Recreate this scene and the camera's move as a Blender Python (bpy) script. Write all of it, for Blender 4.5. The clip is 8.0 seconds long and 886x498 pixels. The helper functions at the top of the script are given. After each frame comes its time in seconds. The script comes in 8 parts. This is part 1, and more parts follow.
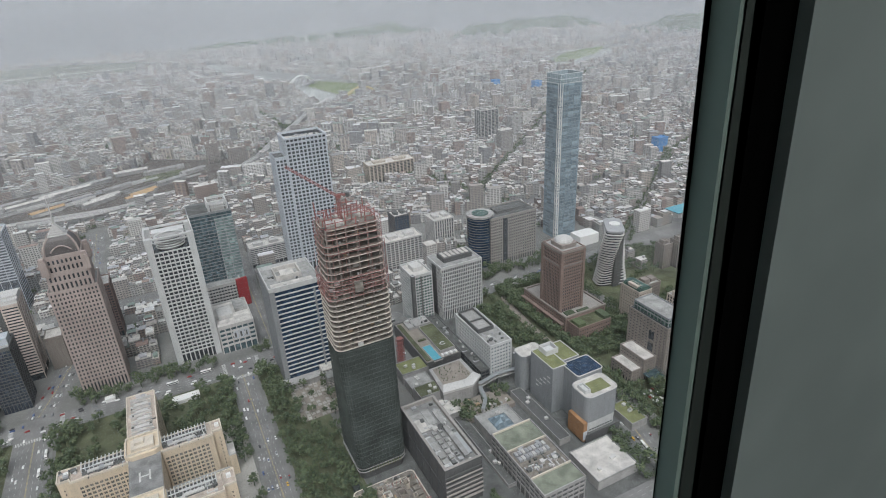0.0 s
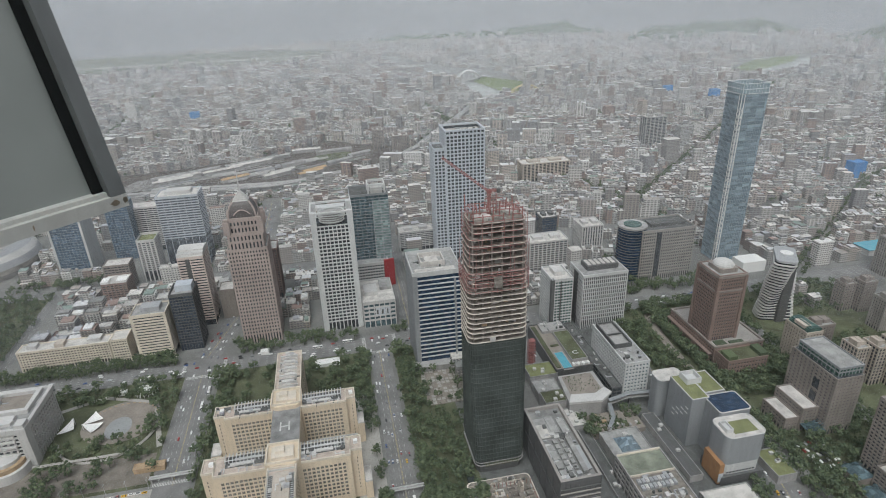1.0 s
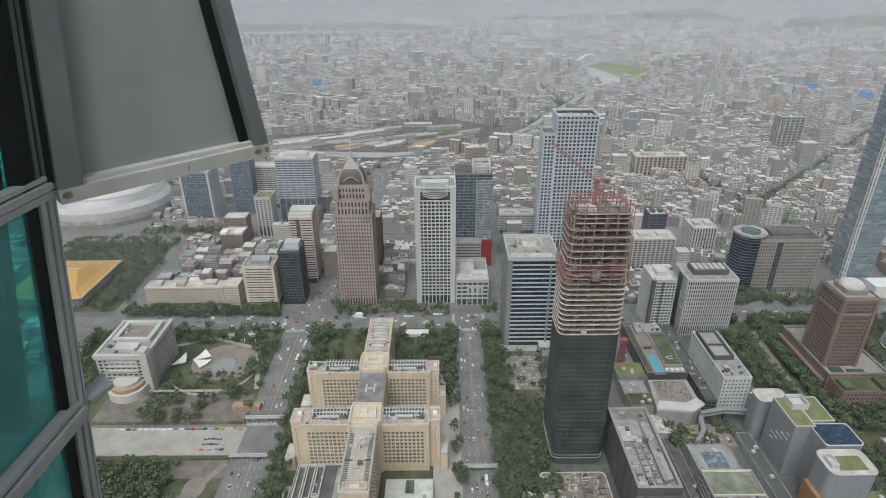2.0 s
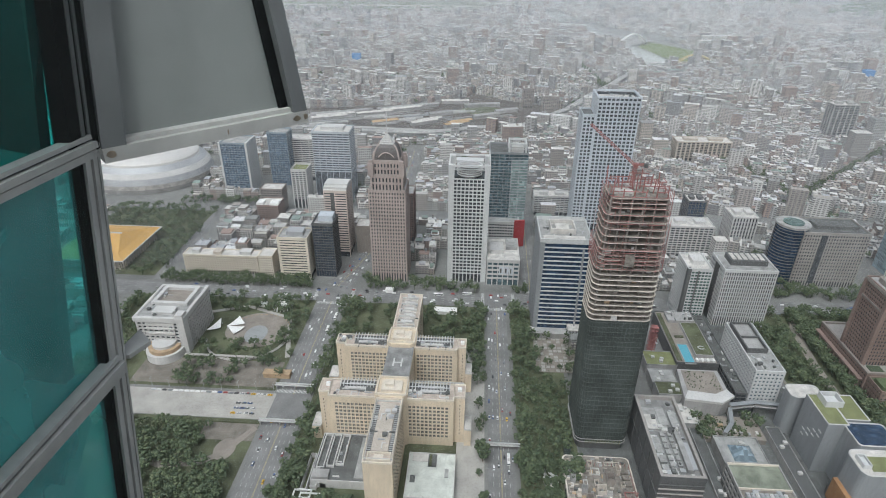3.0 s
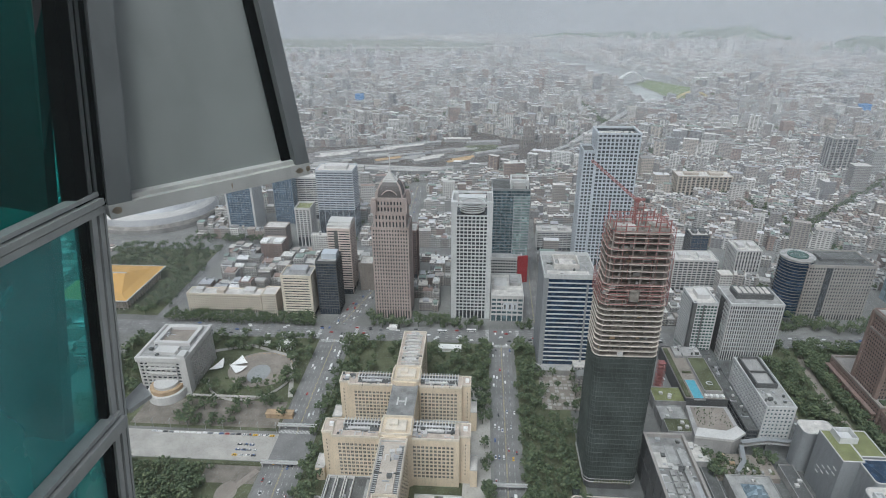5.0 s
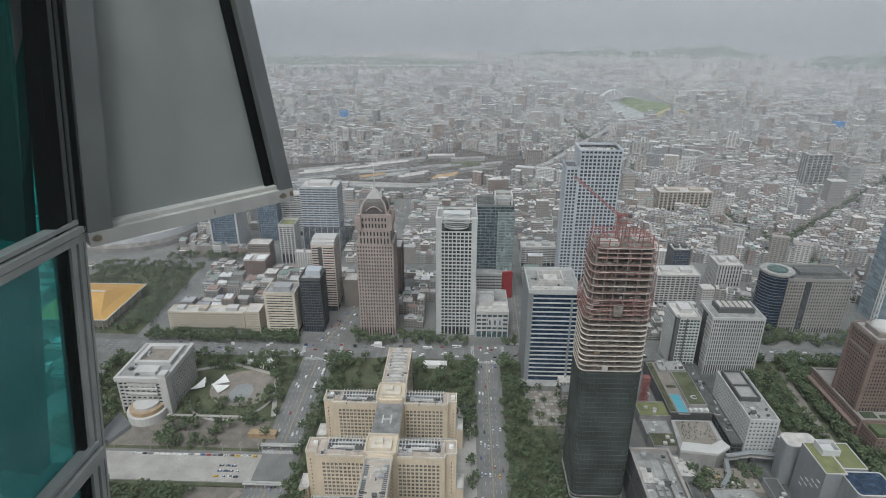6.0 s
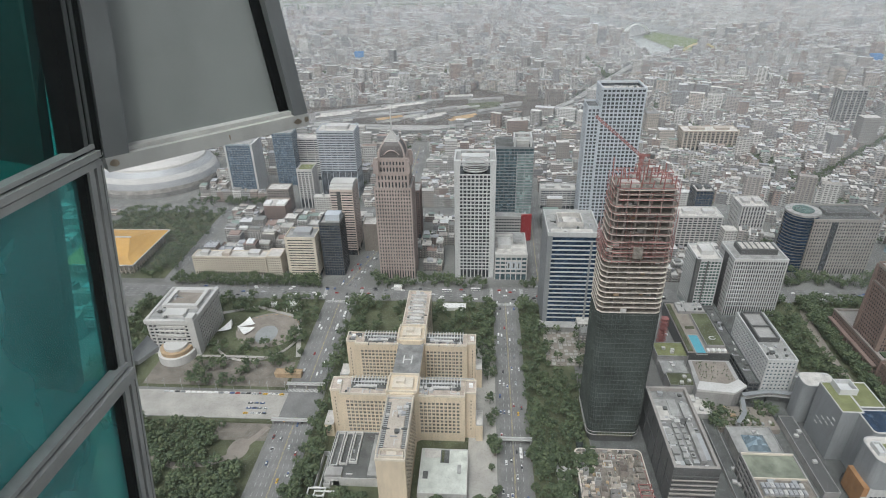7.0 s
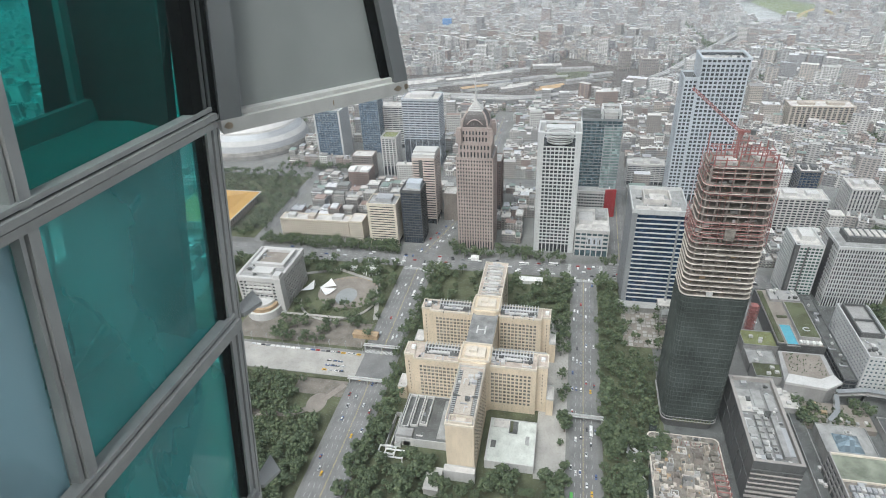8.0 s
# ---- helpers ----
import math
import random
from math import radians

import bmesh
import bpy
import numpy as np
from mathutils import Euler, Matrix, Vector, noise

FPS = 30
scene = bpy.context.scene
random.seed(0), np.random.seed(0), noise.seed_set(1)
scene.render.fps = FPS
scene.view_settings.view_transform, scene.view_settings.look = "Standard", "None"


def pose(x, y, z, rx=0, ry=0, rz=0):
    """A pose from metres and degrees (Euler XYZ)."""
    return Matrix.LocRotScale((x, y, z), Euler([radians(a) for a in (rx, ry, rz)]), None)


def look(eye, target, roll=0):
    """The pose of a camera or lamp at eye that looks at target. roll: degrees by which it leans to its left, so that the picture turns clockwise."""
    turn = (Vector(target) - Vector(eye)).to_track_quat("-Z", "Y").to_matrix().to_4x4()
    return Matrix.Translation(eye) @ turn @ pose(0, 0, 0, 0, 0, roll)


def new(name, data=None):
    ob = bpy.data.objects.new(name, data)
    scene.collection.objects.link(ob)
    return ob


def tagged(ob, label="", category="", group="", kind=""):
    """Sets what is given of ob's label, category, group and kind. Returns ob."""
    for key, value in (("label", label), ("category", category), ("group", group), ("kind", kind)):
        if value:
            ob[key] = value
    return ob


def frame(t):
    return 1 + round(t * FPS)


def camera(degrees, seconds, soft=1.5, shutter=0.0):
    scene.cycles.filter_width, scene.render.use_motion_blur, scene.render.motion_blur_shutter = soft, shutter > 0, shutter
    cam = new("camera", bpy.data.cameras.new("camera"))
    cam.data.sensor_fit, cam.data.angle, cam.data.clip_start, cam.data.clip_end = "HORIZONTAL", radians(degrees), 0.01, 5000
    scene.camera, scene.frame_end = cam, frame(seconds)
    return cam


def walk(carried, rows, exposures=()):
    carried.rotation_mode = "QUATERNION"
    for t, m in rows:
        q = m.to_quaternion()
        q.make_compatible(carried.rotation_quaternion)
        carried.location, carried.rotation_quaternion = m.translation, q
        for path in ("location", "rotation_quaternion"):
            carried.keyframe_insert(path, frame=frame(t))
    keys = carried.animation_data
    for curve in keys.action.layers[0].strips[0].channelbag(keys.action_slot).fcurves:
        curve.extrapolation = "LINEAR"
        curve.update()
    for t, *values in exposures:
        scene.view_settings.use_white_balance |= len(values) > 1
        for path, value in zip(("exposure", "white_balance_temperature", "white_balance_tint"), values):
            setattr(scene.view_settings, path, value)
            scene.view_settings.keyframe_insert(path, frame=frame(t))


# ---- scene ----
# ---------------- camera and its walk ----------------
cam = camera(74.2, 8.0, soft=0.95)
PATH = [
    (0.0, 0.490, 0.000, 385.100, 65.194, 2.671, -27.286),
    (0.5, 0.347, 0.000, 385.100, 65.500, 2.433, -18.671),
    (1.0, 0.272, 0.000, 385.100, 65.646, 1.887, -11.586),
    (1.5, 0.174, 0.000, 385.070, 65.336, 1.106, -5.316),
    (2.0, 0.105, -0.005, 385.030, 64.018, 0.278, -0.293),
    (2.2, 0.090, 0.000, 385.010, 63.343, 0.107, 1.229),
    (3.5, 0.086, 0.020, 384.972, 61.751, -0.424, 3.740),
    (4.0, 0.098, 0.027, 385.000, 62.773, 0.126, 3.518),
    (4.5, 0.105, 0.026, 385.035, 64.121, 0.556, 3.819),
    (6.0, 0.114, 0.045, 385.157, 67.027, -0.089, 2.099),
    (6.5, 0.130, 0.041, 385.070, 64.981, 1.080, 1.519),
    (7.0, 0.119, 0.022, 385.000, 61.533, 1.118, 3.543),
    (7.5, 0.090, 0.020, 385.005, 58.767, 2.097, 7.314),
    (8.0, 0.000, 0.000, 385.000, 58.934, 2.526, 11.521),
]
LIGHTING = [(0.0, -0.07, 6450, 11), (0.5, -0.17, 6480, 10), (1.0, -0.15, 6520, 10), (1.5, -0.12, 6560, 10), (2.0, -0.09, 6580, 11), (3.0, 0.08, 6350, 9.5), (4.0, 0.13, 6200, 9), (4.7, 0.04, 6200, 9), (6.0, -0.20, 6400, 9), (6.5, -0.18, 6420, 9), (7.0, 0.07, 6520, 9.5), (7.5, 0.33, 6420, 9), (8.0, 0.39, 6400, 9)]
walk(cam, [(t, pose(x, y, z, rx, ry, rz)) for t, x, y, z, rx, ry, rz in PATH], exposures=LIGHTING)

# ---------------- sky and sun (overcast) ----------------
world = bpy.data.worlds.new("overcast_sky")
scene.world = world
world.use_nodes = True
wn, wl = world.node_tree.nodes, world.node_tree.links
sky = wn.new("ShaderNodeTexSky")
sky.sky_type = "NISHITA"
sky.sun_disc = False
sky.sun_elevation = radians(55)
sky.sun_rotation = radians(200)
sky.air_density, sky.dust_density, sky.ozone_density = 1.0, 6.0, 1.0
grey = wn.new("ShaderNodeHueSaturation")
grey.inputs["Saturation"].default_value = 0.35
wl.new(sky.outputs[0], grey.inputs["Color"])
cool = wn.new("ShaderNodeMix")
cool.data_type, cool.blend_type = "RGBA", "MULTIPLY"
cool.inputs[0].default_value, cool.inputs[7].default_value = 1.0, (0.985, 1.0, 1.005, 1)
wl.new(grey.outputs[0], cool.inputs[6])
wl.new(cool.outputs[2], wn["Background"].inputs["Color"])
wn["Background"].inputs["Strength"].default_value = 0.12
sun = new("sun", bpy.data.lights.new("sun", "SUN"))
sun.data.energy, sun.data.angle, sun.data.color = 1.0, radians(30), (0.845, 0.985, 1.045)
sun.matrix_world = look((-120, -330, 900), (0, 0, 0))


# ---------------- materials ----------------
def base_nodes(name, rough, metal=0.0, spec=0.4):
    m = bpy.data.materials.new(name)
    m.use_nodes = True
    b = m.node_tree.nodes["Principled BSDF"]
    b.inputs["Roughness"].default_value = rough
    b.inputs["Metallic"].default_value = metal
    b.inputs["Specular IOR Level"].default_value = spec
    return m, m.node_tree.nodes, m.node_tree.links, b


def add_noise(nodes, links, scale, detail=3.0, stretch=None):
    pos = nodes.new("ShaderNodeNewGeometry").outputs["Position"]
    if stretch:
        mp = nodes.new("ShaderNodeMapping")
        mp.inputs["Scale"].default_value = stretch
        links.new(pos, mp.inputs["Vector"])
        pos = mp.outputs[0]
    n = nodes.new("ShaderNodeTexNoise")
    n.inputs["Scale"].default_value = scale
    n.inputs["Detail"].default_value = detail
    links.new(pos, n.inputs["Vector"])
    return n.outputs["Fac"]


def ramp(nodes, links, fac, stops, constant=False):
    r = nodes.new("ShaderNodeValToRGB")
    r.color_ramp.interpolation = "CONSTANT" if constant else "LINEAR"
    els = r.color_ramp.elements
    while len(els) < len(stops):
        els.new(0.5)
    for e, (p, c) in zip(els, stops):
        e.position, e.color = p, (*c, 1)
    links.new(fac, r.inputs[0])
    return r.outputs[0]


def mix(nodes, links, a, b, fac, mode="MIX"):
    n = nodes.new("ShaderNodeMix")
    n.data_type, n.blend_type = "RGBA", mode
    for sock, v in ((n.inputs[0], fac), (n.inputs[6], a), (n.inputs[7], b)):
        if isinstance(v, (int, float)):
            sock.default_value = v
        elif isinstance(v, tuple):
            sock.default_value = (*v, 1)
        else:
            links.new(v, sock)
    return n.outputs[2]


def lit(c, k):
    return tuple(min(1.0, v * k) for v in c)


def surf(name, col, rough=0.8, var=0.18, big=0.05, small=0.9, metal=0.0, spec=0.4, bump=0.0, streak=True, rnd=0.0):
    """A weathered opaque surface: stains at two scales, rain streaks down the walls."""
    m, n, l, b = base_nodes(name, rough, metal, spec)
    f1 = add_noise(n, l, big, 4)
    c = ramp(n, l, f1, [(0.3, lit(col, 1 - var)), (0.7, lit(col, 1 + var))])
    f2 = add_noise(n, l, small, 2, (1, 1, 0.12) if streak else None)
    g = ramp(n, l, f2, [(0.35, (0.86,) * 3), (0.62, (1.0,) * 3)])
    c = mix(n, l, c, g, 0.7, "MULTIPLY")
    if rnd:
        r = n.new("ShaderNodeObjectInfo").outputs["Random"]
        c = mix(n, l, c, ramp(n, l, r, [(0, (1 - rnd,) * 3), (1, (1.0,) * 3)]), 1.0, "MULTIPLY")
    l.new(c, b.inputs["Base Color"])
    if bump:
        bp = n.new("ShaderNodeBump")
        bp.inputs["Strength"].default_value = bump
        l.new(f2, bp.inputs["Height"])
        l.new(bp.outputs[0], b.inputs["Normal"])
    return m


def glass(name, col, rough=0.12, cell=(0.3, 0.3, 0.28)):
    """Curtain-wall glass: a dark tinted mirror-like pane, each pane a little different (blinds, lit rooms)."""
    m, n, l, b = base_nodes(name, rough, 0.0, 0.5)
    pos = n.new("ShaderNodeNewGeometry").outputs["Position"]
    mp = n.new("ShaderNodeMapping")
    mp.inputs["Scale"].default_value = cell
    l.new(pos, mp.inputs["Vector"])
    sn = n.new("ShaderNodeVectorMath")
    sn.operation = "FLOOR"
    l.new(mp.outputs[0], sn.inputs[0])
    w = n.new("ShaderNodeTexWhiteNoise")
    l.new(sn.outputs[0], w.inputs["Vector"])
    c = ramp(n, l, w.outputs["Value"], [(0.0, lit(col, 0.7)), (0.6, col), (0.85, lit(col, 1.25)), (1.0, lit(col, 1.7))])
    l.new(c, b.inputs["Base Color"])
    return m


def by_island(name, stops, rough=0.8, dirt=0.6, obj=False):
    """One of a palette per building or leaf clump, with dirt on it."""
    m, n, l, b = base_nodes(name, rough, 0.0, 0.3)
    r = n.new("ShaderNodeObjectInfo").outputs["Random"] if obj else n.new("ShaderNodeNewGeometry").outputs["Random Per Island"]
    k = 1.0 / len(stops)
    c = ramp(n, l, r, [(i * k, s) for i, s in enumerate(stops)], True)
    f = add_noise(n, l, 0.25, 4)
    c = mix(n, l, c, ramp(n, l, f, [(0.3, (0.62,) * 3), (0.6, (1.0,) * 3)]), dirt, "MULTIPLY")
    l.new(c, b.inputs["Base Color"])
    return m, n, l, b


WALLS = [(0.47, 0.46, 0.44), (0.36, 0.33, 0.305), (0.58, 0.565, 0.54), (0.33, 0.315, 0.30), (0.48, 0.435, 0.39), (0.41, 0.41, 0.40), (0.34, 0.27, 0.24), (0.62, 0.61, 0.585), (0.43, 0.395, 0.37), (0.29, 0.29, 0.295)]
ROOFS = [(0.58, 0.57, 0.545), (0.68, 0.665, 0.63), (0.30, 0.295, 0.29), (0.48, 0.47, 0.445), (0.26, 0.265, 0.255), (0.66, 0.665, 0.67), (0.40, 0.37, 0.34), (0.25, 0.31, 0.28), (0.60, 0.58, 0.545), (0.33, 0.25, 0.22), (0.72, 0.72, 0.70), (0.42, 0.43, 0.45)]


def fabric_wall(name, obj=False):
    """Rendered and tiled flats: the dark openings of windows and balconies between pale floors, too far to build singly."""
    m, n, l, b = by_island(name, WALLS, 0.85, 0.6, obj)
    base = b.inputs["Base Color"].links[0].from_socket
    pos = n.new("ShaderNodeNewGeometry").outputs["Position"]
    s = n.new("ShaderNodeSeparateXYZ")
    l.new(pos, s.inputs[0])
    add = n.new("ShaderNodeMath")
    l.new(s.outputs[0], add.inputs[0])
    l.new(s.outputs[1], add.inputs[1])

    def cut(src, period, frac):
        d = n.new("ShaderNodeMath")
        d.operation, d.inputs[1].default_value = "DIVIDE", period
        l.new(src, d.inputs[0])
        fr = n.new("ShaderNodeMath")
        fr.operation = "FRACT"
        l.new(d.outputs[0], fr.inputs[0])
        g = n.new("ShaderNodeMath")
        g.operation, g.inputs[1].default_value = "LESS_THAN", frac
        l.new(fr.outputs[0], g.inputs[0])
        return g.outputs[0]

    both = n.new("ShaderNodeMath")
    both.operation = "MULTIPLY"
    l.new(cut(s.outputs[2], 3.3, 0.48), both.inputs[0])
    l.new(cut(add.outputs[0], 3.7, 0.62), both.inputs[1])
    l.new(mix(n, l, base, (0.15, 0.15, 0.15), both.outputs[0]), b.inputs["Base Color"])
    return m


MAT = {
    "ground": surf("urban_ground", (0.20, 0.20, 0.19), 0.9, 0.25, 0.02, 0.3, streak=False),
    "road": surf("asphalt", (0.205, 0.204, 0.20), 0.85, 0.2, 0.05, 0.6, streak=False),
    "paving": surf("plaza_paving", (0.40, 0.385, 0.355), 0.85, 0.15, 0.06, 0.5, streak=False),
    "yard": surf("railway_ballast", (0.10, 0.085, 0.075), 0.95, 0.35, 0.03, 0.4, streak=False),
    "blush": surf("pinkish_cream_tile", (0.62, 0.54, 0.49), 0.8, 0.1, 0.05, 0.5),
    "walk": surf("dark_brown_walks", (0.20, 0.18, 0.155), 0.9, 0.25, 0.1, 0.6, streak=False),
    "poolgrey": surf("grey_pool_water", (0.30, 0.31, 0.31), 0.4, 0.08, 0.05, 0.3, streak=False),
    "creamtop": surf("pale_cream_coping", (0.66, 0.60, 0.51), 0.85, 0.12, 0.08, 0.6),
    "terrazzo": surf("pinkish_roof_tiles", (0.50, 0.43, 0.37), 0.9, 0.22, 0.15, 0.9, streak=False),
    "redpave": surf("brown_paving", (0.27, 0.24, 0.21), 0.85, 0.15, 0.08, 0.5, streak=False),
    "grass": surf("grass_ground", (0.105, 0.115, 0.068), 0.95, 0.4, 0.05, 0.5, streak=False),
    "lawn": surf("lawn", (0.15, 0.19, 0.075), 0.95, 0.25, 0.08, 0.7, streak=False),
    "line": surf("road_paint", (0.55, 0.55, 0.53), 0.7, 0.1, 0.3, 1.0, streak=False),
    "yline": surf("yellow_paint", (0.52, 0.42, 0.20), 0.7, 0.1, 0.3, 1.0, streak=False),
    "water": surf("river_water", (0.44, 0.46, 0.44), 0.25, 0.1, 0.01, 0.1, streak=False),
    "pool": surf("pool_water", (0.12, 0.40, 0.50), 0.1, 0.05, 0.1, 0.4, streak=False),
    "cream": surf("cream_stone", (0.66, 0.56, 0.425), 0.8, 0.08, 0.05, 0.5),
    "pink": surf("pink_granite", (0.42, 0.355, 0.33), 0.7, 0.12, 0.05, 0.5),
    "crownmetal": surf("dark_grey_metal", (0.12, 0.11, 0.108), 0.5, 0.15, 0.05, 0.5),
    "pinkd": surf("dark_granite", (0.17, 0.125, 0.115), 0.6, 0.12, 0.05, 0.5),
    "white": surf("white_cladding", (0.57, 0.58, 0.575), 0.7, 0.08, 0.04, 0.5),
    "offwhite": surf("off_white_tile", (0.55, 0.545, 0.53), 0.75, 0.1, 0.04, 0.5),
    "steelgrey": surf("grey_aluminium", (0.41, 0.42, 0.43), 0.5, 0.1, 0.03, 0.4, metal=0.2),
    "pale": surf("pale_blue_cladding", (0.50, 0.54, 0.58), 0.55, 0.08, 0.03, 0.4),
    "dullorange": surf("dull_orange_sheet", (0.48, 0.33, 0.18), 0.8, 0.15, 0.1, 0.6, streak=False),
    "beamrust": surf("rusty_beam", (0.24, 0.175, 0.155), 0.85, 0.2, 0.2, 0.8),
    "pinkslab": surf("pinkish_concrete", (0.52, 0.45, 0.40), 0.9, 0.2, 0.1, 0.6),
    "slabtop": surf("dusty_and_shaded_slab", (0.22, 0.20, 0.175), 0.95, 0.35, 0.25, 0.9, streak=False),
    "concrete": surf("raw_concrete", (0.60, 0.55, 0.485), 0.9, 0.2, 0.1, 0.6),
    "greyconc": surf("grey_concrete", (0.36, 0.355, 0.345), 0.9, 0.2, 0.06, 0.4),
    "roofgrey": surf("roof_membrane", (0.33, 0.33, 0.32), 0.9, 0.28, 0.12, 0.7, streak=False),
    "roofmid": surf("weathered_roof", (0.24, 0.24, 0.235), 0.9, 0.3, 0.12, 0.7, streak=False),
    "roofpale": surf("pale_roof", (0.55, 0.53, 0.50), 0.9, 0.25, 0.12, 0.7, streak=False),
    "roofdark": surf("dark_roof", (0.125, 0.128, 0.125), 0.9, 0.3, 0.1, 0.6, streak=False),
    "taupe": surf("taupe_tile", (0.34, 0.32, 0.30), 0.75, 0.12, 0.05, 0.5),
    "brown": surf("brown_tile", (0.25, 0.185, 0.16), 0.75, 0.12, 0.05, 0.5),
    "tan": surf("tan_tile", (0.275, 0.245, 0.222), 0.75, 0.12, 0.05, 0.5),
    "beige": surf("beige_tile", (0.48, 0.43, 0.37), 0.8, 0.12, 0.05, 0.5),
    "red": surf("red_panel", (0.34, 0.05, 0.055), 0.6, 0.1, 0.1, 0.5),
    "redsteel": surf("red_primer_steel", (0.32, 0.135, 0.125), 0.7, 0.2, 0.2, 0.8),
    "orange": surf("orange_roof_tile", (0.56, 0.33, 0.10), 0.7, 0.12, 0.05, 0.6, streak=False),
    "dome": surf("silver_dome", (0.60, 0.585, 0.56), 0.5, 0.06, 0.02, 0.2, metal=0.1, streak=False),
    "metalgrey": surf("grey_metal_wall", (0.27, 0.285, 0.295), 0.6, 0.06, 0.03, 0.4),
    "metaldark": surf("dark_metal_wall", (0.115, 0.117, 0.117), 0.55, 0.1, 0.05, 0.4),
    "greenroof": surf("sedum_roof", (0.20, 0.215, 0.105), 0.95, 0.2, 0.12, 0.8, streak=False),
    "moss": surf("mossy_flat_roof", (0.22, 0.24, 0.19), 0.95, 0.35, 0.10, 0.7, streak=False),
    "orangepanel": surf("orange_brown_panel", (0.36, 0.20, 0.10), 0.6, 0.15, 0.15, 0.6),
    "skybar": surf("pale_blue_bar", (0.27, 0.33, 0.37), 0.4, 0.08, 0.03, 0.4),
    "mint": surf("mint_roof", (0.56, 0.585, 0.54), 0.85, 0.2, 0.1, 0.6, streak=False),
    "rust": surf("rusty_stain", (0.36, 0.30, 0.23), 0.85, 0.35, 9.0, 40.0),
    "net": surf("green_black_netting", (0.042, 0.052, 0.048), 0.8, 0.35, 0.06, 0.35),
    "netd": surf("net_lines", (0.068, 0.08, 0.072), 0.8, 0.3, 0.06, 0.35),
    "timber": surf("site_timber", (0.42, 0.31, 0.20), 0.85, 0.2, 0.2, 0.8, streak=False),
    "bluesheet": surf("blue_tarpaulin", (0.07, 0.24, 0.52), 0.6, 0.1, 0.2, 0.8, streak=False),
    "tent": surf("white_membrane", (0.80, 0.80, 0.78), 0.6, 0.04, 0.1, 0.6, streak=False),
    "bark": surf("bark", (0.12, 0.085, 0.06), 0.95, 0.2, 0.5, 2.0),
    "g_dark": glass("dark_glass", (0.06, 0.066, 0.074)),
    "g_hall": glass("bronze_window", (0.16, 0.155, 0.145), 0.15),
    "g_blue": glass("blue_glass", (0.03, 0.053, 0.092)),
    "g_sky": glass("pale_blue_glass", (0.17, 0.225, 0.26), 0.2),
    "g_teal": glass("teal_glass", (0.085, 0.125, 0.14)),
    "g_mint": glass("mint_glass", (0.24, 0.31, 0.31), 0.2),
    "g_steel": glass("steel_blue_glass", (0.11, 0.15, 0.20), 0.2),
    "g_tower": glass("tower_glass", (0.20, 0.26, 0.30), 0.15, (0.1, 0.1, 0.24)),
    "g_night": glass("night_blue_glass", (0.05, 0.062, 0.082), 0.2),
    "g_slate": glass("slate_glass", (0.13, 0.145, 0.165), 0.2),
    "g_green": glass("green_glass", (0.07, 0.12, 0.105)),
    "fabric": fabric_wall("flat_walls"),
    "fabric_o": fabric_wall("flat_walls_near", True),
    "roofs": by_island("flat_roofs", ROOFS, 0.8, 0.7)[0],
    "roofs_o": by_island("flat_roofs_near", ROOFS, 0.8, 0.7, True)[0],
}
LEAVES = [(0.085, 0.115, 0.066), (0.098, 0.13, 0.072), (0.068, 0.093, 0.056), (0.118, 0.15, 0.08), (0.088, 0.115, 0.068), (0.135, 0.16, 0.088)]
MAT["leaf"] = by_island("leaves", LEAVES, 0.7, 0.5)[0]


# ---------------- mesh helpers ----------------
def box(bm, x0, x1, y0, y1, z0, z1, mi=0):
    v = [bm.verts.new(p) for p in ((x0, y0, z0), (x1, y0, z0), (x1, y1, z0), (x0, y1, z0), (x0, y0, z1), (x1, y0, z1), (x1, y1, z1), (x0, y1, z1))]
    for q in ((3, 2, 1, 0), (4, 5, 6, 7), (0, 1, 5, 4), (1, 2, 6, 5), (2, 3, 7, 6), (3, 0, 4, 7)):
        bm.faces.new([v[i] for i in q]).material_index = mi


def prism(bm, pts, z0, z1, mi=0, top=None):
    """A column over the outline pts; top: another outline for its upper end."""
    lo = [bm.verts.new((x, y, z0)) for x, y in pts]
    hi = [bm.verts.new((x, y, z1)) for x, y in (top or pts)]
    n = len(pts)
    for i in range(n):
        bm.faces.new((lo[i], lo[(i + 1) % n], hi[(i + 1) % n], hi[i])).material_index = mi
    bm.faces.new(hi).material_index = mi
    bm.faces.new(lo[::-1]).material_index = mi


def ring(bm, x0, x1, y0, y1, w, z0, z1, mi=0):
    """A rectangular ring of width w inside the outline."""
    box(bm, x0, x1, y0, y0 + w, z0, z1, mi)
    box(bm, x0, x1, y1 - w, y1, z0, z1, mi)
    box(bm, x0, x0 + w, y0 + w, y1 - w, z0, z1, mi)
    box(bm, x1 - w, x1, y0 + w, y1 - w, z0, z1, mi)


def bar(bm, a, b, r, mi=0):
    """A square bar from a to b."""
    a, b = Vector(a), Vector(b)
    d = (b - a).normalized()
    u = d.orthogonal().normalized() * r
    w = d.cross(u).normalized() * r
    lo = [bm.verts.new(a + s * u + t * w) for s, t in ((-1, -1), (1, -1), (1, 1), (-1, 1))]
    hi = [bm.verts.new(b + s * u + t * w) for s, t in ((-1, -1), (1, -1), (1, 1), (-1, 1))]
    for i in range(4):
        bm.faces.new((lo[i], lo[(i + 1) % 4], hi[(i + 1) % 4], hi[i])).material_index = mi
    bm.faces.new(hi).material_index = mi
    bm.faces.new(lo[::-1]).material_index = mi


